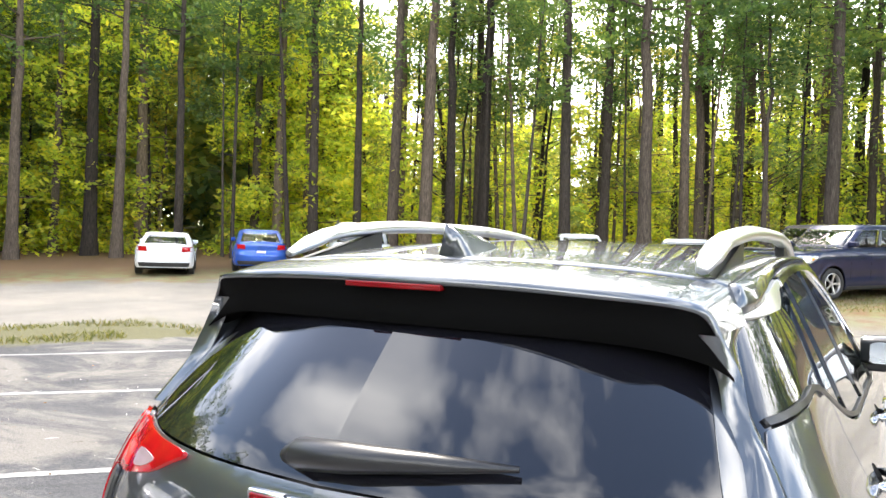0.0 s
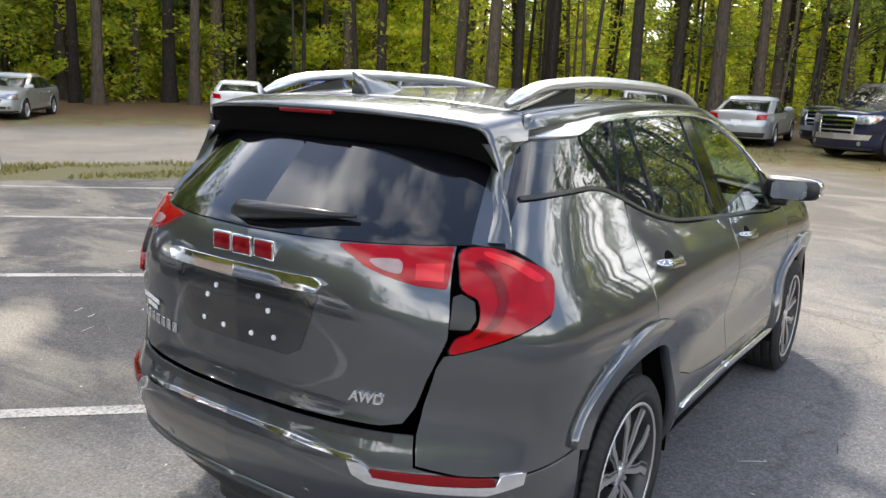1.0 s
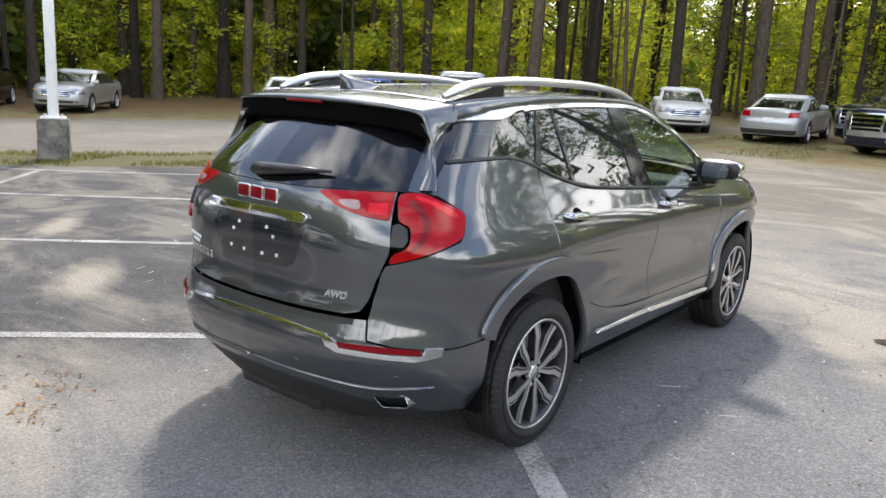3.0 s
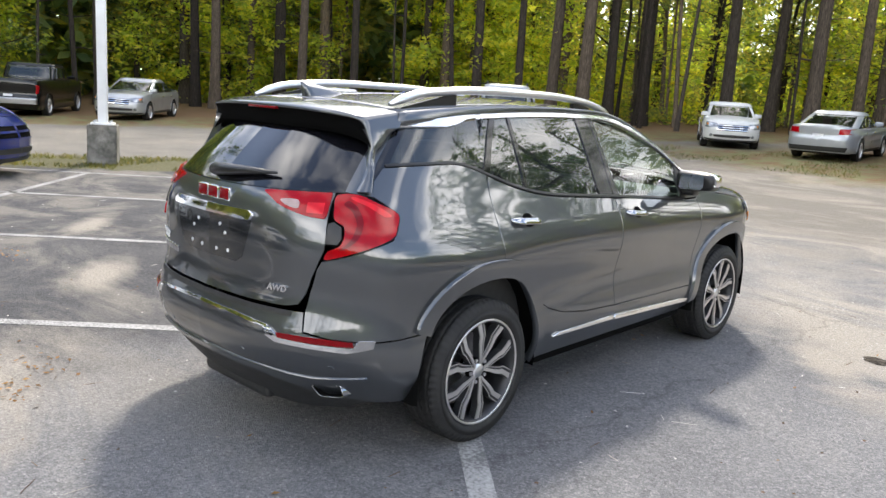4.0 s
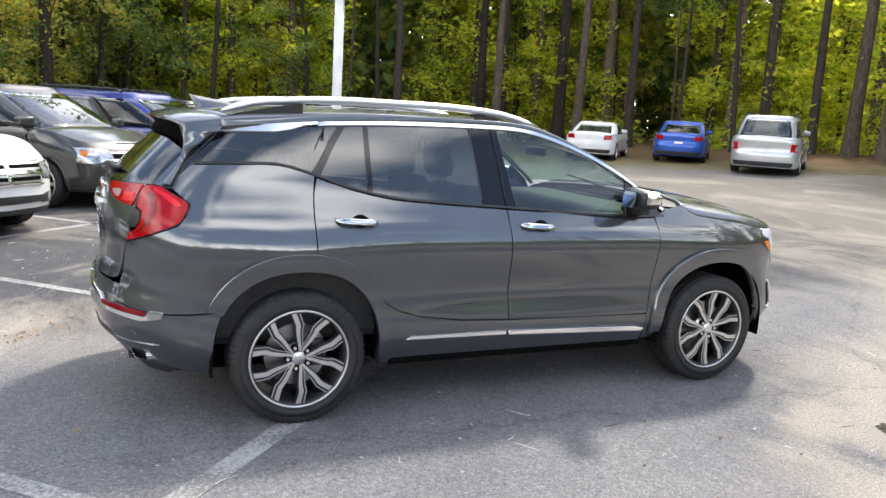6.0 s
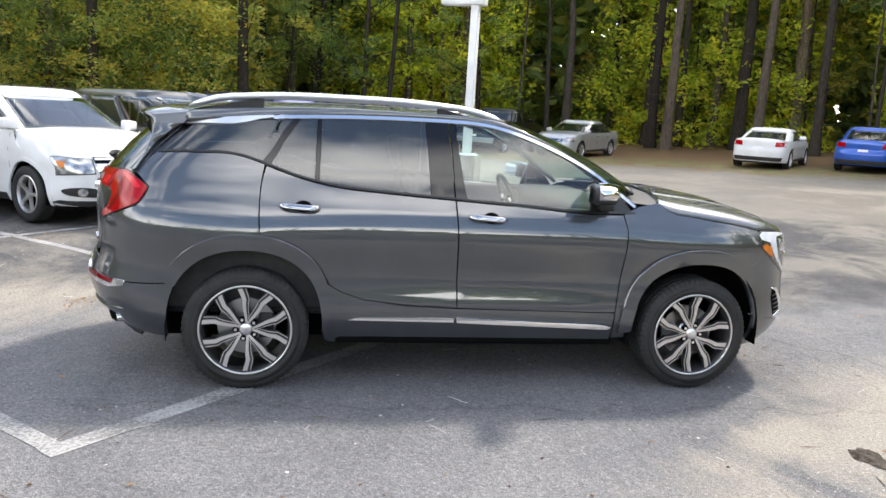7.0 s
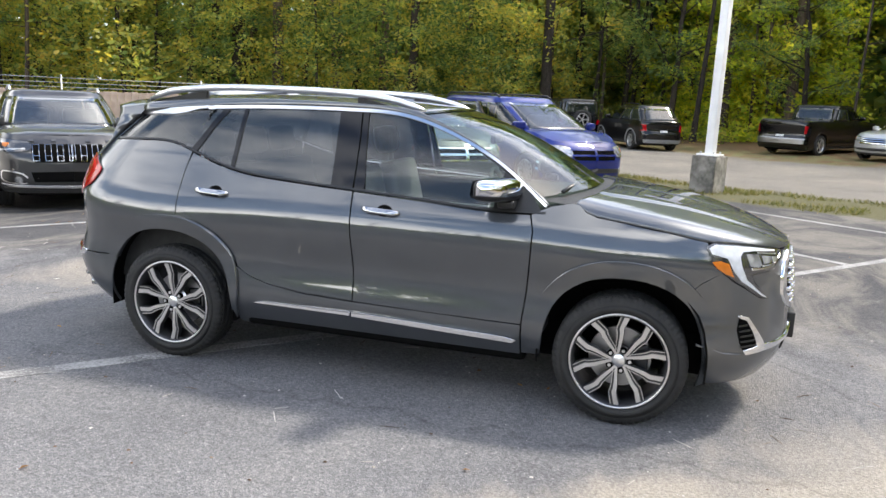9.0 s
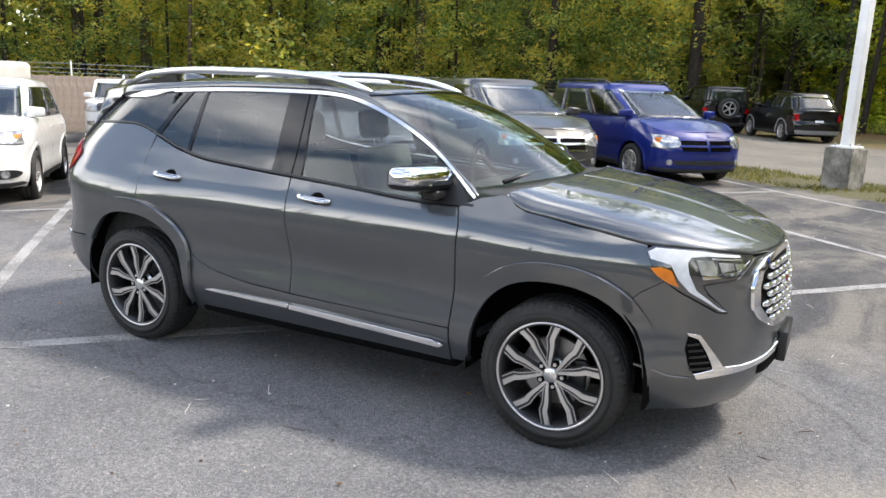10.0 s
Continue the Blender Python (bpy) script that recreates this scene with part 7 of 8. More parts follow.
def bark_nodes(m):
    tc = m.node_tree.nodes.new("ShaderNodeTexCoord")
    mp = node(m, "Mapping", Scale=(9.0, 9.0, 1.3))
    wire(m, tc, "Object", mp, "Vector")
    n = node(m, "TexNoise", Scale=3.0, Detail=6.0, Roughness=0.65)
    wire(m, mp, "Vector", n, "Vector")
    r = ramp(m, [(0.3, (0.022, 0.018, 0.015)), (0.55, (0.072, 0.060, 0.050)), (0.8, (0.15, 0.125, 0.105))])
    wire(m, n, "Fac", r, "Fac")
    oi = m.node_tree.nodes.new("ShaderNodeObjectInfo")
    tone = ramped(m, (oi, "Random"), [(0.0, (0.40, 0.39, 0.38)), (0.6, (0.95, 0.93, 0.90)), (1.0, (2.2, 2.0, 1.75))])
    c = mix_color(m, 1.0, (r, "Color"), tone, "MULTIPLY")
    wire(m, c[0], c[1], shader(m), "Base Color")
    b = node(m, "Bump", Strength=0.8, Distance=0.03)
    wire(m, n, "Fac", b, "Height")
    wire(m, b, "Normal", shader(m), "Normal")


bark_nodes(M_BARK)


def leaf_material(name, stops, thin=0.5):
    m = bpy.data.materials.new(name)
    m.use_nodes = True
    nt = m.node_tree
    b = nt.nodes["Principled BSDF"]
    b.inputs["Roughness"].default_value = 0.6
    b.inputs["Specular IOR Level"].default_value = 0.3
    g = nt.nodes.new("ShaderNodeNewGeometry")
    tc = nt.nodes.new("ShaderNodeTexCoord")
    oi = nt.nodes.new("ShaderNodeObjectInfo")
    n = node(m, "TexNoise", Scale=0.55, Detail=2.0)
    wire(m, tc, "Object", n, "Vector")
    mixv = math_node(m, "ADD", math_node(m, "MULTIPLY", (g, "Random Per Island"), 0.45), math_node(m, "MULTIPLY", (n, "Fac"), 0.55))
    mixv = math_node(m, "ADD", mixv, math_node(m, "MULTIPLY", math_node(m, "SUBTRACT", (oi, "Random"), 0.5), 0.34))
    c = ramped(m, mixv, stops)
    wire(m, c[0], c[1], b, "Base Color")
    tr = nt.nodes.new("ShaderNodeBsdfTranslucent")
    br = mix_color(m, 1.0, c, (2.1, 2.15, 1.1), "MULTIPLY")
    wire(m, br[0], br[1], tr, "Color")
    mx = nt.nodes.new("ShaderNodeMixShader")
    mx.inputs[0].default_value = thin
    nt.links.new(b.outputs[0], mx.inputs[1])
    nt.links.new(tr.outputs[0], mx.inputs[2])
    nt.links.new(mx.outputs[0], nt.nodes["Material Output"].inputs[0])
    return m


M_LEAF = leaf_material("woodland_leaves", [(0.16, (0.074, 0.125, 0.048)), (0.35, (0.145, 0.205, 0.072)), (0.52, (0.225, 0.262, 0.080)), (0.70, (0.40, 0.365, 0.090)), (0.9, (0.47, 0.33, 0.065))])
# yellow autumn leaves, colour and translucency raised to stand in for sunlight
M_LIME = leaf_material("sun_brightened_lime_leaves", [(0.2, (0.15, 0.225, 0.048)), (0.5, (0.33, 0.39, 0.072)), (0.75, (0.60, 0.55, 0.105)), (0.95, (0.67, 0.49, 0.085))], 0.68)
M_NEEDLE = leaf_material("pine_needles", [(0.3, (0.05, 0.092, 0.034)), (0.6, (0.10, 0.15, 0.046)), (0.85, (0.18, 0.20, 0.055))])


def leaf_cloud(rng, centres, radii, per, size):
    """Small pointed leaves about the centres."""
    n = len(centres)
    c = np.repeat(np.array(centres), per, 0)
    r = np.repeat(np.array(radii), per, 0)
    d = rng.normal(0, 1, (n * per, 3))
    d /= np.maximum(np.linalg.norm(d, axis=1, keepdims=True), 1e-6)
    d *= rng.random((n * per, 1)) ** 0.5
    p = c + d * r[:, None] * np.array([1, 1, 0.62])
    a = rng.normal(0, 1, (n * per, 3))
    a[:, 2] *= 0.55
    a /= np.linalg.norm(a, axis=1, keepdims=True)
    t = rng.normal(0, 1, (n * per, 3))
    b = np.cross(a, t)
    b /= np.maximum(np.linalg.norm(b, axis=1, keepdims=True), 1e-6)
    s = size * rng.uniform(0.6, 1.3, (n * per, 1))
    v = np.stack([p - a * s, p + b * s * 0.45, p + a * s, p - b * s * 0.45], 1).reshape(-1, 3)
    return v


def quads_mesh(name, v, mat):
    n = len(v) // 4
    me = bpy.data.meshes.new(name)
    me.vertices.add(4 * n)
    me.vertices.foreach_set("co", v.astype(np.float32).ravel())
    me.loops.add(4 * n)
    me.loops.foreach_set("vertex_index", np.arange(4 * n, dtype=np.int32))
    me.polygons.add(n)
    me.polygons.foreach_set("loop_start", np.arange(0, 4 * n, 4, dtype=np.int32))
    me.materials.append(mat)
    me.update(calc_edges=True)
    me.validate()
    return me


def limb(verts, faces, pts, radii, seg):
    base = len(verts)
    for i, p in enumerate(pts):
        p = Vector(p)
        d = (Vector(pts[min(i + 1, len(pts) - 1)]) - Vector(pts[max(i - 1, 0)])).normalized()
        s = d.cross(Vector((0.3, 1, 0.1))).normalized()
        u = s.cross(d)
        for k in range(seg):
            a = 2 * math.pi * k / seg
            verts.append(tuple(p + (s * math.cos(a) + u * math.sin(a)) * radii[i]))
    for i in range(len(pts) - 1):
        for k in range(seg):
            faces.append((base + i * seg + k, base + i * seg + (k + 1) % seg, base + (i + 1) * seg + (k + 1) % seg, base + (i + 1) * seg + k))


def tree_kind(seed, pine, slim=False):
    rng = np.random.default_rng(seed)
    H = rng.uniform(17, 22) if pine else rng.uniform(9, 15)
    r0 = rng.uniform(0.20, 0.36) if pine else rng.uniform(0.10, 0.19)
    if slim:
        H, r0 = rng.uniform(13, 18), rng.uniform(0.07, 0.125)
    verts, faces, centres, radii = [], [], [], []
    lean = rng.normal(0, 0.012 if pine and not slim else 0.035, 2)
    wob = rng.normal(0, 0.10 if pine else 0.22, (8, 2))
    pts, rr = [], []
    n = 12
    for i in range(n + 1):
        t = i / n
        z = H * t
        w = wob[min(7, int(t * 7))] * (1 - abs(2 * (t * 7 % 1) - 1)) * t
        pts.append((lean[0] * z + w[0], lean[1] * z + w[1], z - 0.15))
        rr.append(r0 * (1.35 if i == 0 else 1.0) * (1 - 0.8 * t))
    limb(verts, faces, pts, rr, 9)
    lo = 0.52 if pine else 0.20
    for k in range(16 if pine else 20):
        t = rng.uniform(lo, 0.97)
        i = int(t * n)
        f = t * n - i
        p0 = np.array(pts[i]) * (1 - f) + np.array(pts[min(i + 1, n)]) * f
        a = rng.uniform(0, 2 * math.pi)
        ln = (rng.uniform(1.6, 3.2) if pine else rng.uniform(1.5, 3.6)) * (1.15 - 0.6 * t)
        up = rng.uniform(-0.05, 0.35) if pine else rng.uniform(0.15, 0.8)
        d = np.array([math.cos(a), math.sin(a), up])
        mid = p0 + d * ln * 0.5 + rng.normal(0, 0.12, 3)
        end = p0 + d * ln + rng.normal(0, 0.2, 3)
        limb(verts, faces, [tuple(p0), tuple(mid), tuple(end)], [r0 * 0.3 * (1.2 - t), r0 * 0.18 * (1.2 - t), 0.01], 5)
        for j in range(3 if pine else 5):
            q = p0 + (end - p0) * rng.uniform(0.35, 1.08) + rng.normal(0, 0.35, 3)
            centres.append(q)
            radii.append(rng.uniform(0.45, 0.95))
    if pine:
        for k in range(5):
            t = rng.uniform(0.15, 0.5)
            i = int(t * n)
            a = rng.uniform(0, 6.28)
            p0 = np.array(pts[i])
            limb(verts, faces, [tuple(p0), tuple(p0 + np.array([math.cos(a), math.sin(a), 0.1]) * rng.uniform(0.4, 1.2))], [0.03, 0.008], 4)
    tm = bpy.data.meshes.new("trunk")
    tm.from_pydata(verts, [], faces)
    tm.polygons.foreach_set("use_smooth", [True] * len(tm.polygons))
    tm.materials.append(M_BARK)
    cm = quads_mesh("crown", leaf_cloud(rng, centres, radii, 32 if pine else 34, 0.13 if pine else 0.115), M_NEEDLE if pine else M_LEAF)
    return tm, cm


PINES = [tree_kind(100 + i, True) for i in range(5)]
BROADS = [tree_kind(200 + i, False) for i in range(6)]
POLES = [tree_kind(300 + i, True, True) for i in range(4)]
EDGE = [(6, -46), (-13, -35), (-25, -22), (-31, -9), (-33.5, 4), (-34.5, 13), (-27, 23), (-20, 26.5), (-12, 29), (-4, 30.5), (4, 32), (14, 31), (25, 25)]


def edge_point(t):
    n = len(EDGE) - 1
    i = min(int(t * n), n - 1)
    f = t * n - i
    a, b = Vector(EDGE[i]), Vector(EDGE[i + 1])
    d = (b - a).normalized()
    return a + (b - a) * f, Vector((-d.y, d.x))


def plant_woods():
    rng = random.Random(11)
    spots = []

    def free(p, gap):
        return all((p - q).length > gap for q in spots)
    for count, lo, hi, pine, gap, kinds in ((74, 0.0, 9.0, True, 1.5, PINES), (74, 9.0, 24.0, True, 1.4, PINES), (66, 0.8, 9.0, False, 1.5, BROADS), (60, 9.0, 24.0, False, 1.6, BROADS), (96, 0.3, 16.0, True, 0.8, POLES)):
        made = tries = 0
        while made < count and tries < 4000:
            tries += 1
            t = rng.random()
            p, nrm = edge_point(t)
            q = p + nrm * rng.uniform(lo, hi)
            if kinds is BROADS and 0.40 < t < 0.95:
                q = q + nrm * (7.0 if lo < 2 else 2.0)
            if not free(q, gap):
                continue
            spots.append(q)
            made += 1
            tm, cm = rng.choice(kinds)
            k = rng.uniform(0.85, 1.2)
            ob = thing("tree", (q.x, q.y, ground_z(q.y)), rng.uniform(0, 360), ("slim bare-stemmed young pine among taller trees" if kinds is POLES else "tall straight-trunked pine at the woods edge") if pine else "slender broadleaf tree with green and yellow leaves", "tree", "woodland trees")
            ob.scale = (k, k, k)
            for nm, me in (("trunk", tm), ("crown", cm)):
                o = new(nm, me)
                o.parent = ob


plant_woods()


def undergrowth():
    rng = np.random.default_rng(5)
    pr = random.Random(6)
    centres, radii = [], []
    for _ in range(1000):
        t = pr.random()
        p, nrm = edge_point(t)
        q = p + nrm * (pr.uniform(0.5, 20) if t < 0.40 or t > 0.95 else pr.uniform(5.0, 20))
        h = pr.uniform(0.4, 6.5) if pr.random() < 0.65 else pr.uniform(0.1, 0.9)
        for _k in range(3):
            centres.append((q.x + pr.gauss(0, 0.7), q.y + pr.gauss(0, 0.7), ground_z(q.y) + h * pr.uniform(0.3, 1.1)))
            radii.append(pr.uniform(0.45, 1.1))
    v = leaf_cloud(rng, centres, radii, 42, 0.10)
    ob = new("undergrowth", quads_mesh("undergrowth", v, M_LEAF))
    tagged(ob, "green and yellow leafy undergrowth along the woods", "undergrowth", kind="stuff")


undergrowth()


def canopy():
    """Hanging pine boughs high over the woods' edge."""
    rng = np.random.default_rng(23)
    pr = random.Random(24)
    centres, radii = [], []
    for _ in range(520):
        p, nrm = edge_point(pr.uniform(0.26, 1.0))
        q = p + nrm * pr.uniform(-0.5, 4.0)
        centres.append((q.x, q.y, ground_z(q.y) + 8.6 + 12.0 * pr.random()))
        radii.append(pr.uniform(0.7, 1.6))
    ob = new("pine_canopy", quads_mesh("pine_canopy", leaf_cloud(rng, centres, radii, 46, 0.15), M_NEEDLE))
    tagged(ob, "blue-green pine boughs high over the trunks", "canopy", kind="stuff")


canopy()


def far_woods():
    rng = np.random.default_rng(8)
    pr = random.Random(9)
    centres, radii = [], []
    for _ in range(6400):
        t = pr.random()
        p, nrm = edge_point(t)
        q = p + nrm * pr.uniform(22, 46)
        if pr.random() < (0.86 if 0.57 < t < 0.88 else 0.5 if 0.34 < t <= 0.57 else 0.0):
            continue
        centres.append((q.x, q.y, ground_z(q.y) + (22 if t < 0.33 else 12) * pr.random() ** 1.3))
        radii.append(pr.uniform(1.2, 2.6))
    v = leaf_cloud(rng, centres, radii, 34, 0.42)
    ob = new("far_woods", quads_mesh("far_woods", v, M_LEAF))
    tagged(ob, "deep green and yellow foliage further into the woods", "woods", kind="stuff")
    # lime clumps behind the trunks, with the sun's brightness in their colour
    centres, radii = [], []
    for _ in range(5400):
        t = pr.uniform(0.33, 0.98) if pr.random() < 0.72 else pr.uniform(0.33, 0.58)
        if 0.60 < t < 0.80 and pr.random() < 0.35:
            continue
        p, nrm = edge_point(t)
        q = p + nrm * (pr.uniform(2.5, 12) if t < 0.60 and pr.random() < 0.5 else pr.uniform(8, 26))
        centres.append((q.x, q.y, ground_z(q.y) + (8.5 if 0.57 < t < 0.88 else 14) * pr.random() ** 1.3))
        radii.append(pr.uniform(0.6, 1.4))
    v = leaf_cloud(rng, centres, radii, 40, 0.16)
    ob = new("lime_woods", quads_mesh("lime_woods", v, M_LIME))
    tagged(ob, "yellow-lime autumn foliage behind the trunks, sunlight put into its colour", "woods", kind="stuff")
    verts, faces = [], []
    for _ in range(150):
        p, nrm = edge_point(pr.random())
        q = p + nrm * pr.uniform(24, 44)
        z = ground_z(q.y)
        r = pr.uniform(0.12, 0.26)
        limb(verts, faces, [(q.x, q.y, z - 0.2), (q.x + pr.gauss(0, 0.3), q.y + pr.gauss(0, 0.3), z + 18)], [r, r * 0.5], 6)
    ob = raw_part("far_trunks", verts, faces, M_BARK)
    tagged(ob, "dark bare trunks deep in the woods", "woods", kind="stuff")


far_woods()


def foliage_wall():
    """Leafy edge growth that hides the trunks behind the board fence."""
    rng = np.random.default_rng(15)
    pr = random.Random(16)
    centres, radii = [], []
    for _ in range(2300):
        t = pr.uniform(0.04, 0.285)
        p, nrm = edge_point(t)
        q = p + nrm * pr.uniform(-2.0, 4.0)
        thin = 1.0 if t < 0.24 else 0.55
        centres.append((q.x, q.y, ground_z(q.y) + 0.6 + 14.5 * thin * pr.random() ** 0.9))
        radii.append(pr.uniform(0.5, 1.25))
    v = leaf_cloud(rng, centres[::3] + centres[1::3], radii[::3] + radii[1::3], 54, 0.105)
    ob = new("edge_boughs", quads_mesh("edge_boughs", leaf_cloud(rng, centres[2::3], radii[2::3], 54, 0.105), M_NEEDLE))
    tagged(ob, "dark blue-green boughs among the edge growth", "undergrowth", kind="stuff")
    centres, radii = [], []
    for _ in range(800):
        p, nrm = edge_point(pr.uniform(0.0, 0.30))
        q = p + nrm * pr.uniform(4.0, 14.0)
        centres.append((q.x, q.y, ground_z(q.y) + 19.0 * pr.random()))
        radii.append(pr.uniform(1.0, 2.0))
    for _ in range(170):
        k = pr.uniform(37, 52)
        centres.append((4.4 - 0.763 * k + pr.gauss(0, 2.2), 3.3 - 0.645 * k + pr.gauss(0, 2.2), pr.uniform(0.5, 11.0)))
        radii.append(pr.uniform(1.0, 2.0))
    v = np.concatenate([v, leaf_cloud(rng, centres, radii, 60, 0.15)])
    ob = new("edge_foliage", quads_mesh("edge_foliage", v, M_LEAF))
    tagged(ob, "dense olive-green leafy growth behind the fence", "undergrowth", kind="stuff")


foliage_wall()


def ring_woods():
    """The woods that close the place all round, beyond the lot and the road; unseen sides are added for reflections."""
    rng = np.random.default_rng(18)
    pr = random.Random(19)
    centres, radii = [], []
    verts, faces = [], []
    for _ in range(5200):
        a = radians(pr.uniform(0, 360))
        wooded = 55 < math.degrees(a) < 262
        r = pr.uniform(58, 80) if wooded else pr.uniform(62, 84)
        x, y = r * math.cos(a), r * math.sin(a)
        # the unseen open side's height is set by what the car should reflect
        centres.append((x, y, ground_z(y) + (26 if 128 < math.degrees(a) < 262 else (4.5 if wooded else 9)) * pr.random() ** 1.1))
        radii.append(pr.uniform(1.6, 3.4))
    for _ in range(1050):
        a = radians(pr.uniform(130, 172))
        r = pr.uniform(47, 60)
        x, y = r * math.cos(a), r * math.sin(a)
        centres.append((x, y, ground_z(y) + 24 * pr.random()))
        radii.append(pr.uniform(1.4, 2.8))
    for _ in range(1500):
        a = radians(pr.uniform(162, 204))
        r = pr.uniform(50, 62)
        x, y = r * math.cos(a), r * math.sin(a)
        centres.append((x, y, ground_z(y) + 22 * pr.random()))
        radii.append(pr.uniform(1.6, 2.8))
    for _ in range(160):
        a = radians(pr.uniform(0, 360))
        r = pr.uniform(58, 78)
        x, y = r * math.cos(a), r * math.sin(a)
        z = ground_z(y)
        limb(verts, faces, [(x, y, z - 0.2), (x + pr.gauss(0, 0.4), y + pr.gauss(0, 0.4), z + 17)], [0.26, 0.12], 6)
    ob = new("ring_woods", quads_mesh("ring_woods", leaf_cloud(rng, centres, radii, 36, 0.6), M_LEAF))
    tagged(ob, "distant green and yellow woods round the lot, unseen sides added", "woods", kind="stuff")
    tagged(raw_part("ring_trunks", verts, faces, M_BARK), "distant dark trunks round the lot, unseen sides added", "woods", kind="stuff")


ring_woods()

# ---- verge grass, fallen leaves, stain ----
def verge():
    rng = np.random.default_rng(3)
    n = 24000
    d, nn = np.array([0.55, 0.835]), np.array([-0.835, 0.55])
    t = rng.uniform(-14, 22, n)
    k = rng.uniform(10.85, 13.0, n) + rng.normal(0, 0.1, n)
    xy = np.outer(t, d) + np.outer(k, nn)
    keep = np.array([noise.noise((x * 0.7, y * 0.7, 0.0)) > -0.12 and y < 7.4 for x, y in xy])
    xy = xy[keep]
    ahead = np.stack([rng.uniform(-9, 5, 6000), rng.uniform(16.5, 23, 6000)], -1)
    ahead = ahead[[noise.noise((x * 0.5, y * 0.35, 3.0)) > 0.02 for x, y in ahead]]
    xy = np.concatenate([xy, ahead])
    n = len(xy)
    z = np.array([ground_z(y) for y in xy[:, 1]])
    a = rng.uniform(0, 6.28, n)
    h = rng.uniform(0.03, 0.09, n)
    w = rng.uniform(0.006, 0.014, n)
    lx, ly = rng.normal(0, 0.04, n), rng.normal(0, 0.04, n)
    cx, cy = np.cos(a) * w, np.sin(a) * w
    v = np.stack([np.stack([xy[:, 0] - cx, xy[:, 1] - cy, z], -1), np.stack([xy[:, 0] + cx, xy[:, 1] + cy, z], -1), np.stack([xy[:, 0] + lx + cx * 0.2, xy[:, 1] + ly + cy * 0.2, z + h], -1), np.stack([xy[:, 0] + lx - cx * 0.2, xy[:, 1] + ly - cy * 0.2, z + h], -1)], 1).reshape(-1, 3)
    m = leaf_material("verge_grass", [(0.3, (0.042, 0.056, 0.020)), (0.55, (0.090, 0.090, 0.036)), (0.85, (0.17, 0.140, 0.072))])
    tagged(new("verge_grass", quads_mesh("verge_grass", v, m)), "short dry grass on the verge", "grass", kind="stuff")


verge()


def fallen_leaves():
    rng = np.random.default_rng(2)
    pts = []
    for cx, cy, n, sx in ((-1.35, -1.2, 26, 0.16), (-1.05, -1.45, 20, 0.12), (-4.4, -0.35, 26, 0.2), (-3.9, -2.6, 20, 0.22), (-3.0, -4.2, 18, 0.3)):
        pts += [(cx + rng.normal(0, sx), cy + rng.normal(0, sx * 0.5)) for _ in range(n)]
    pts += [(rng.uniform(-12, 5), rng.uniform(-9, 9)) for _ in range(150)]
    pts += [(rng.uniform(-32, -13), rng.uniform(-6, 24)) for _ in range(500)]
    v = []
    for x, y in pts:
        a, s = rng.uniform(0, 6.28), rng.uniform(0.010, 0.024)
        z = ground_z(y) + 0.006
        for q, (du, dw) in enumerate(((1, 0), (0, 0.5), (-1, 0), (0, -0.5))):
            v.append((x + s * (du * math.cos(a) - dw * math.sin(a)), y + s * (du * math.sin(a) + dw * math.cos(a)), z + rng.uniform(0, 0.012)))
    m = leaf_material("fallen_leaf", [(0.3, (0.10, 0.05, 0.02)), (0.55, (0.22, 0.11, 0.05)), (0.8, (0.34, 0.20, 0.08))])
    tagged(new("fallen_leaves", quads_mesh("fallen_leaves", np.array(v), m)), "scattered brown leaves on the asphalt", "leaves", kind="stuff")


fallen_leaves()


def dirt_patch(x, y, r):
    rng = random.Random(3)
    n = 40
    verts = [(x, y, ground_z(y) + 0.016)]
    for ring, k, h in ((1, 0.6, 0.014), (2, 1.0, 0.004)):
        for i in range(n):
            a = 2 * math.pi * i / n
            q = r * k * (1 + 0.16 * math.sin(3 * a + 1) + 0.08 * math.sin(7 * a) + rng.uniform(-0.05, 0.05))
            verts.append((x + q * math.cos(a), y + 0.62 * q * math.sin(a), ground_z(y) + h + rng.uniform(-0.002, 0.003)))
    faces = [(0, 1 + i, 1 + (i + 1) % n) for i in range(n)] + [(1 + i, 1 + n + i, 1 + n + (i + 1) % n, 1 + (i + 1) % n) for i in range(n)]
    m = mottled(material("damp_soil", (0.03, 0.027, 0.023), 0.95, spec=0.05), 30, (0.03, 0.026, 0.022), (0.11, 0.096, 0.08), 0.8, 120)
    tagged(raw_part("soil_patch", verts, faces, m), "dark damp patch of soil on the asphalt", "soil patch", kind="structure")


dirt_patch(1.90, 3.23, 0.13)


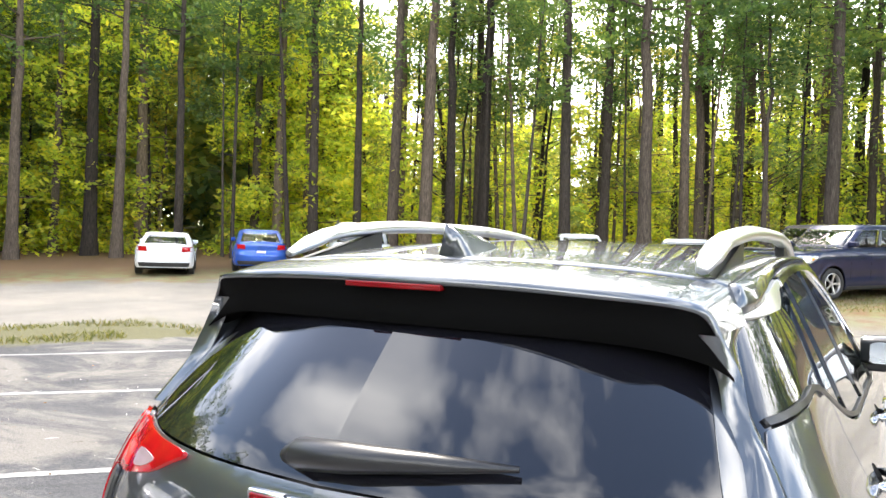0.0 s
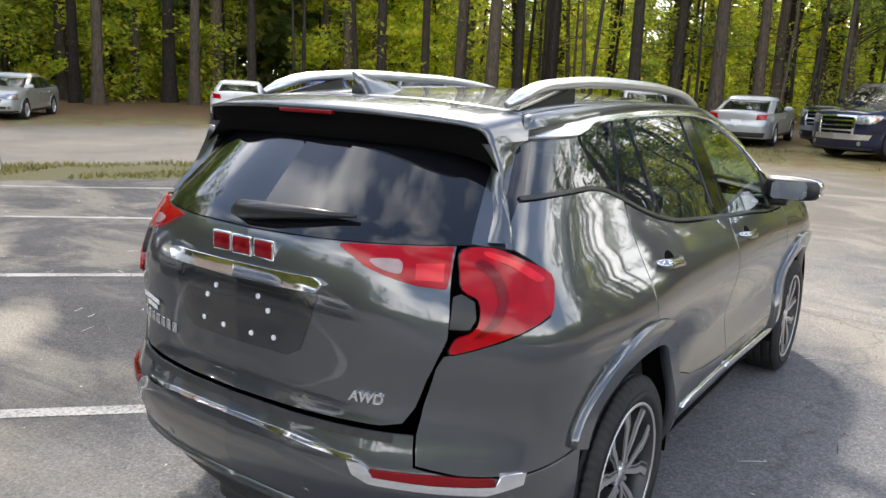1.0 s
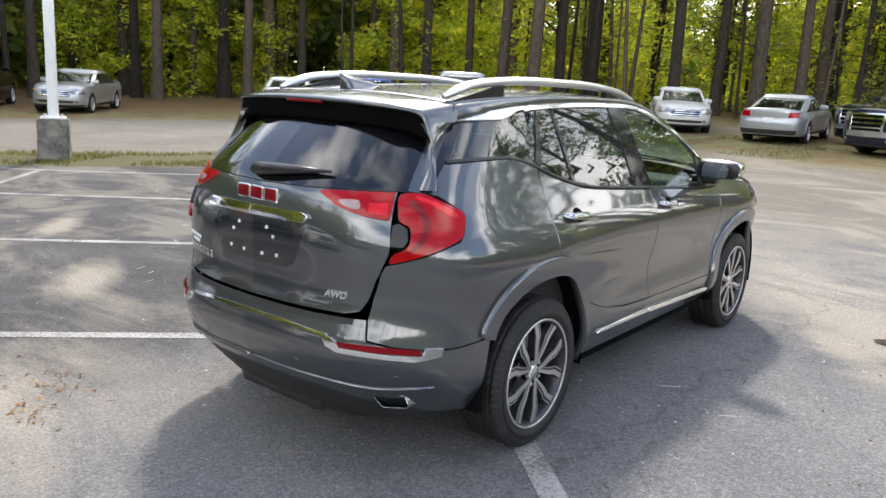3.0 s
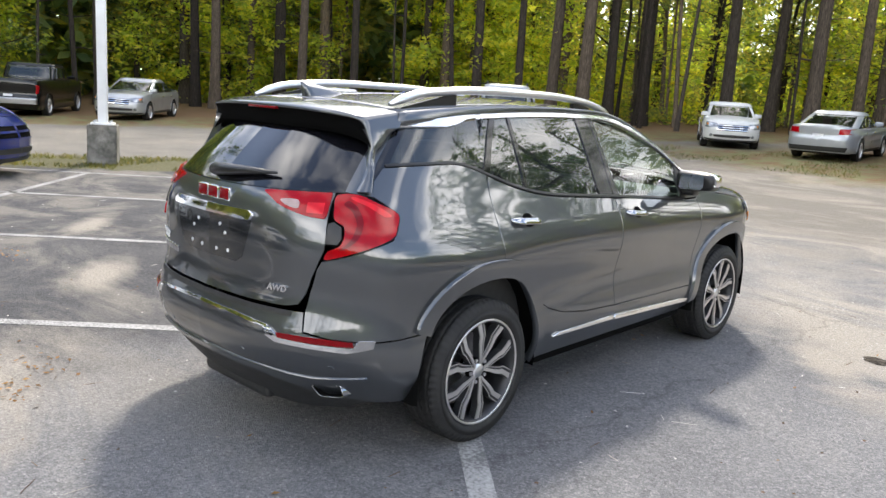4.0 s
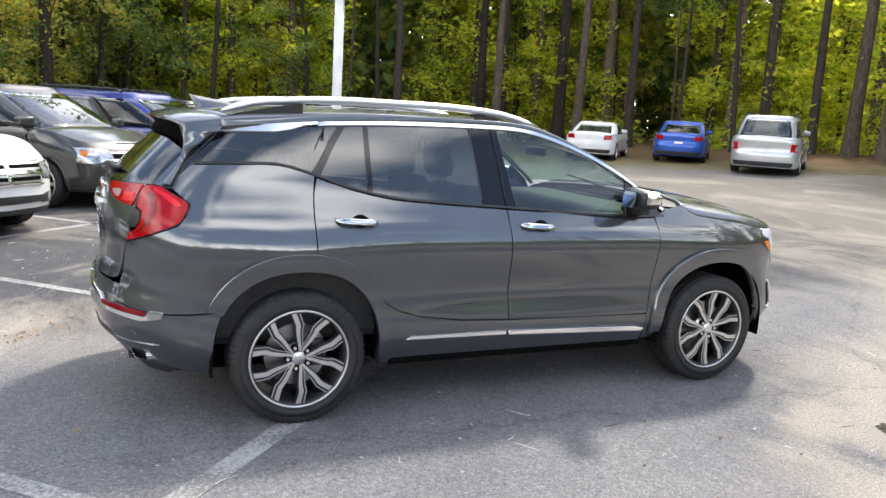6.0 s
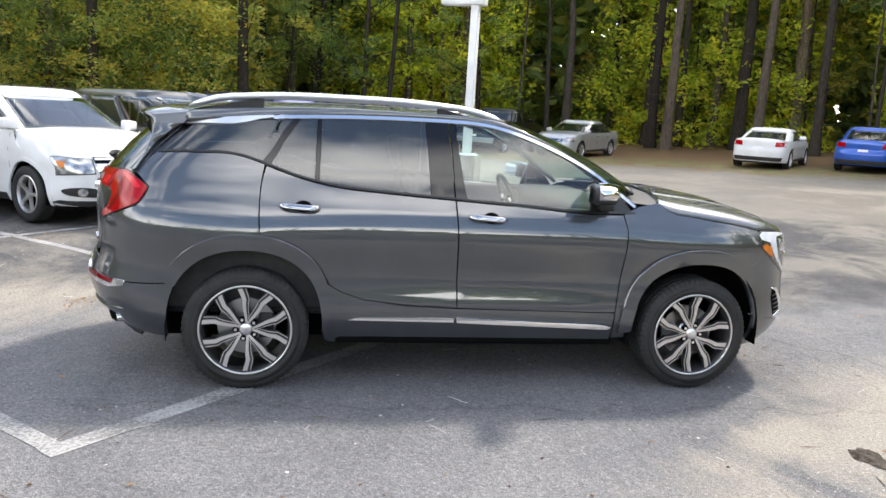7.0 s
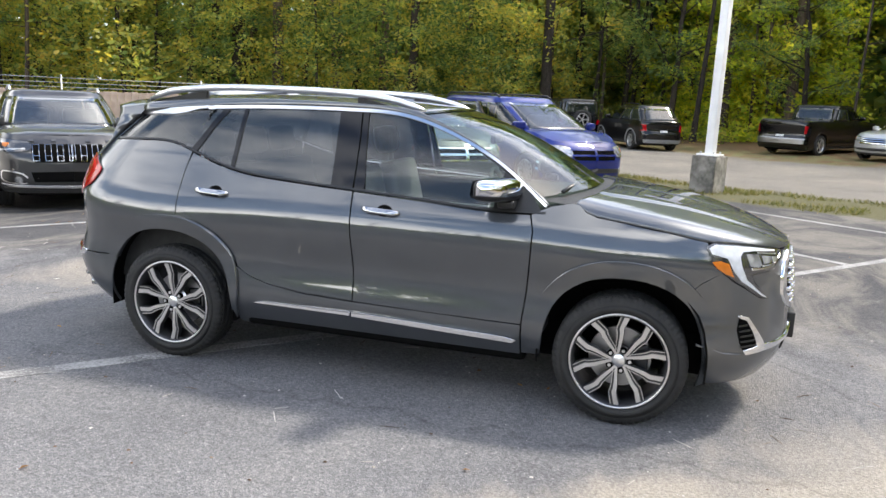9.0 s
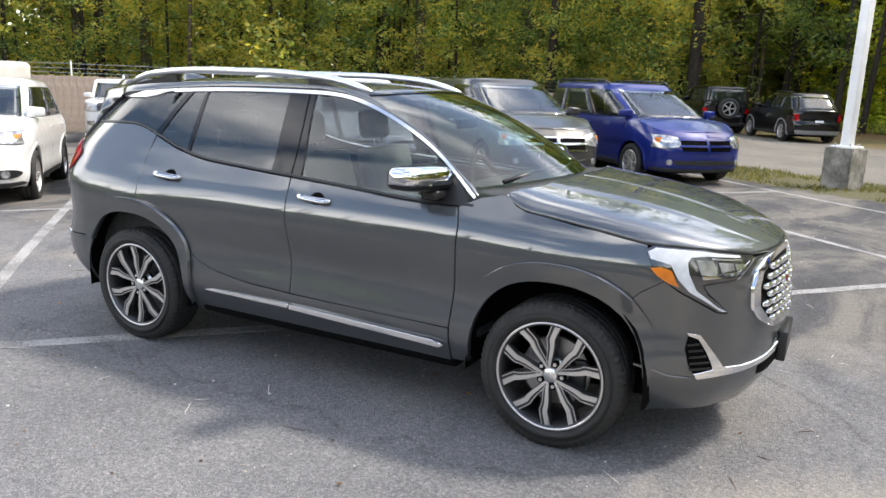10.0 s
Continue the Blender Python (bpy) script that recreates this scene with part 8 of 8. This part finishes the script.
def gravel_streak():
    """Pale loose stones washed along the edge of the asphalt."""
    rng = np.random.default_rng(44)
    verts, faces = [], []
    way = spline([(-0.9, 8.2), (-0.2, 6.6), (0.55, 5.4), (1.3, 4.35), (1.95, 3.2), (2.5, 2.5)], 10)
    for i in range(1900):
        k = int(rng.integers(len(way)))
        wide = 0.11 if i % 4 else 0.45
        x, y = way[k] + rng.normal(0, wide, 2)
        s = rng.uniform(0.003, 0.007) * (1.7 if rng.random() < 0.05 else 1)
        z = ground_z(y) + 0.2 * s
        a = rng.uniform(0, 6.28)
        b = len(verts)
        for q in range(4):
            verts.append((x + s * math.cos(a + 1.57 * q) * rng.uniform(0.6, 1.1), y + s * math.sin(a + 1.57 * q) * rng.uniform(0.6, 1.1), z))
        verts.append((x + s * rng.uniform(-0.3, 0.3), y, z + s * rng.uniform(0.2, 0.45)))
        faces += [(b, b + 1, b + 4), (b + 1, b + 2, b + 4), (b + 2, b + 3, b + 4), (b + 3, b, b + 4)]
    m = material("pale_stone", (0.4, 0.38, 0.35), 0.9, spec=0.2)
    g = m.node_tree.nodes.new("ShaderNodeNewGeometry")
    c = ramped(m, (g, "Random Per Island"), [(0.0, (0.26, 0.25, 0.23)), (0.5, (0.40, 0.385, 0.36)), (1.0, (0.58, 0.56, 0.53))])
    wire(m, c[0], c[1], shader(m), "Base Color")
    tagged(raw_part("loose_gravel", verts, faces, m, smooth=False), "pale loose gravel washed across the asphalt", "gravel", kind="stuff")


gravel_streak()


def ground_litter():
    """Twigs, needles and grit lying about on the asphalt."""
    rng = np.random.default_rng(61)
    verts, faces = [], []
    for i in range(900):
        x, y = rng.uniform(-8.0, 3.4), rng.uniform(-4.5, 4.5)
        z = ground_z(y) + 0.003
        a = rng.uniform(0, 6.28)
        if i % 3 == 0:
            ln, wd, hg = rng.uniform(0.02, 0.07), rng.uniform(0.0015, 0.003), 0.003
        else:
            ln = rng.uniform(0.004, 0.010)
            wd, hg = ln * rng.uniform(0.6, 1.0), ln * rng.uniform(0.4, 0.8)
        c, s_ = math.cos(a), math.sin(a)
        b = len(verts)
        for u, v in ((-1, -0.7), (1, -1), (0.9, 1), (-1, 0.8)):
            verts.append((x + u * ln * c - v * wd * s_, y + u * ln * s_ + v * wd * c, z))
        verts.append((x + 0.2 * ln * c, y + 0.2 * ln * s_, z + hg))
        faces += [(b, b + 1, b + 4), (b + 1, b + 2, b + 4), (b + 2, b + 3, b + 4), (b + 3, b, b + 4)]
    m = material("litter", (0.3, 0.25, 0.2), 0.9, spec=0.2)
    g = m.node_tree.nodes.new("ShaderNodeNewGeometry")
    c = ramped(m, (g, "Random Per Island"), [(0.0, (0.05, 0.035, 0.022)), (0.4, (0.16, 0.10, 0.06)), (0.6, (0.34, 0.31, 0.27)), (1.0, (0.66, 0.64, 0.60))])
    wire(m, c[0], c[1], shader(m), "Base Color")
    tagged(raw_part("ground_litter", verts, faces, m, smooth=False), "scattered twigs and grit on the asphalt", "litter", kind="stuff")


ground_litter()
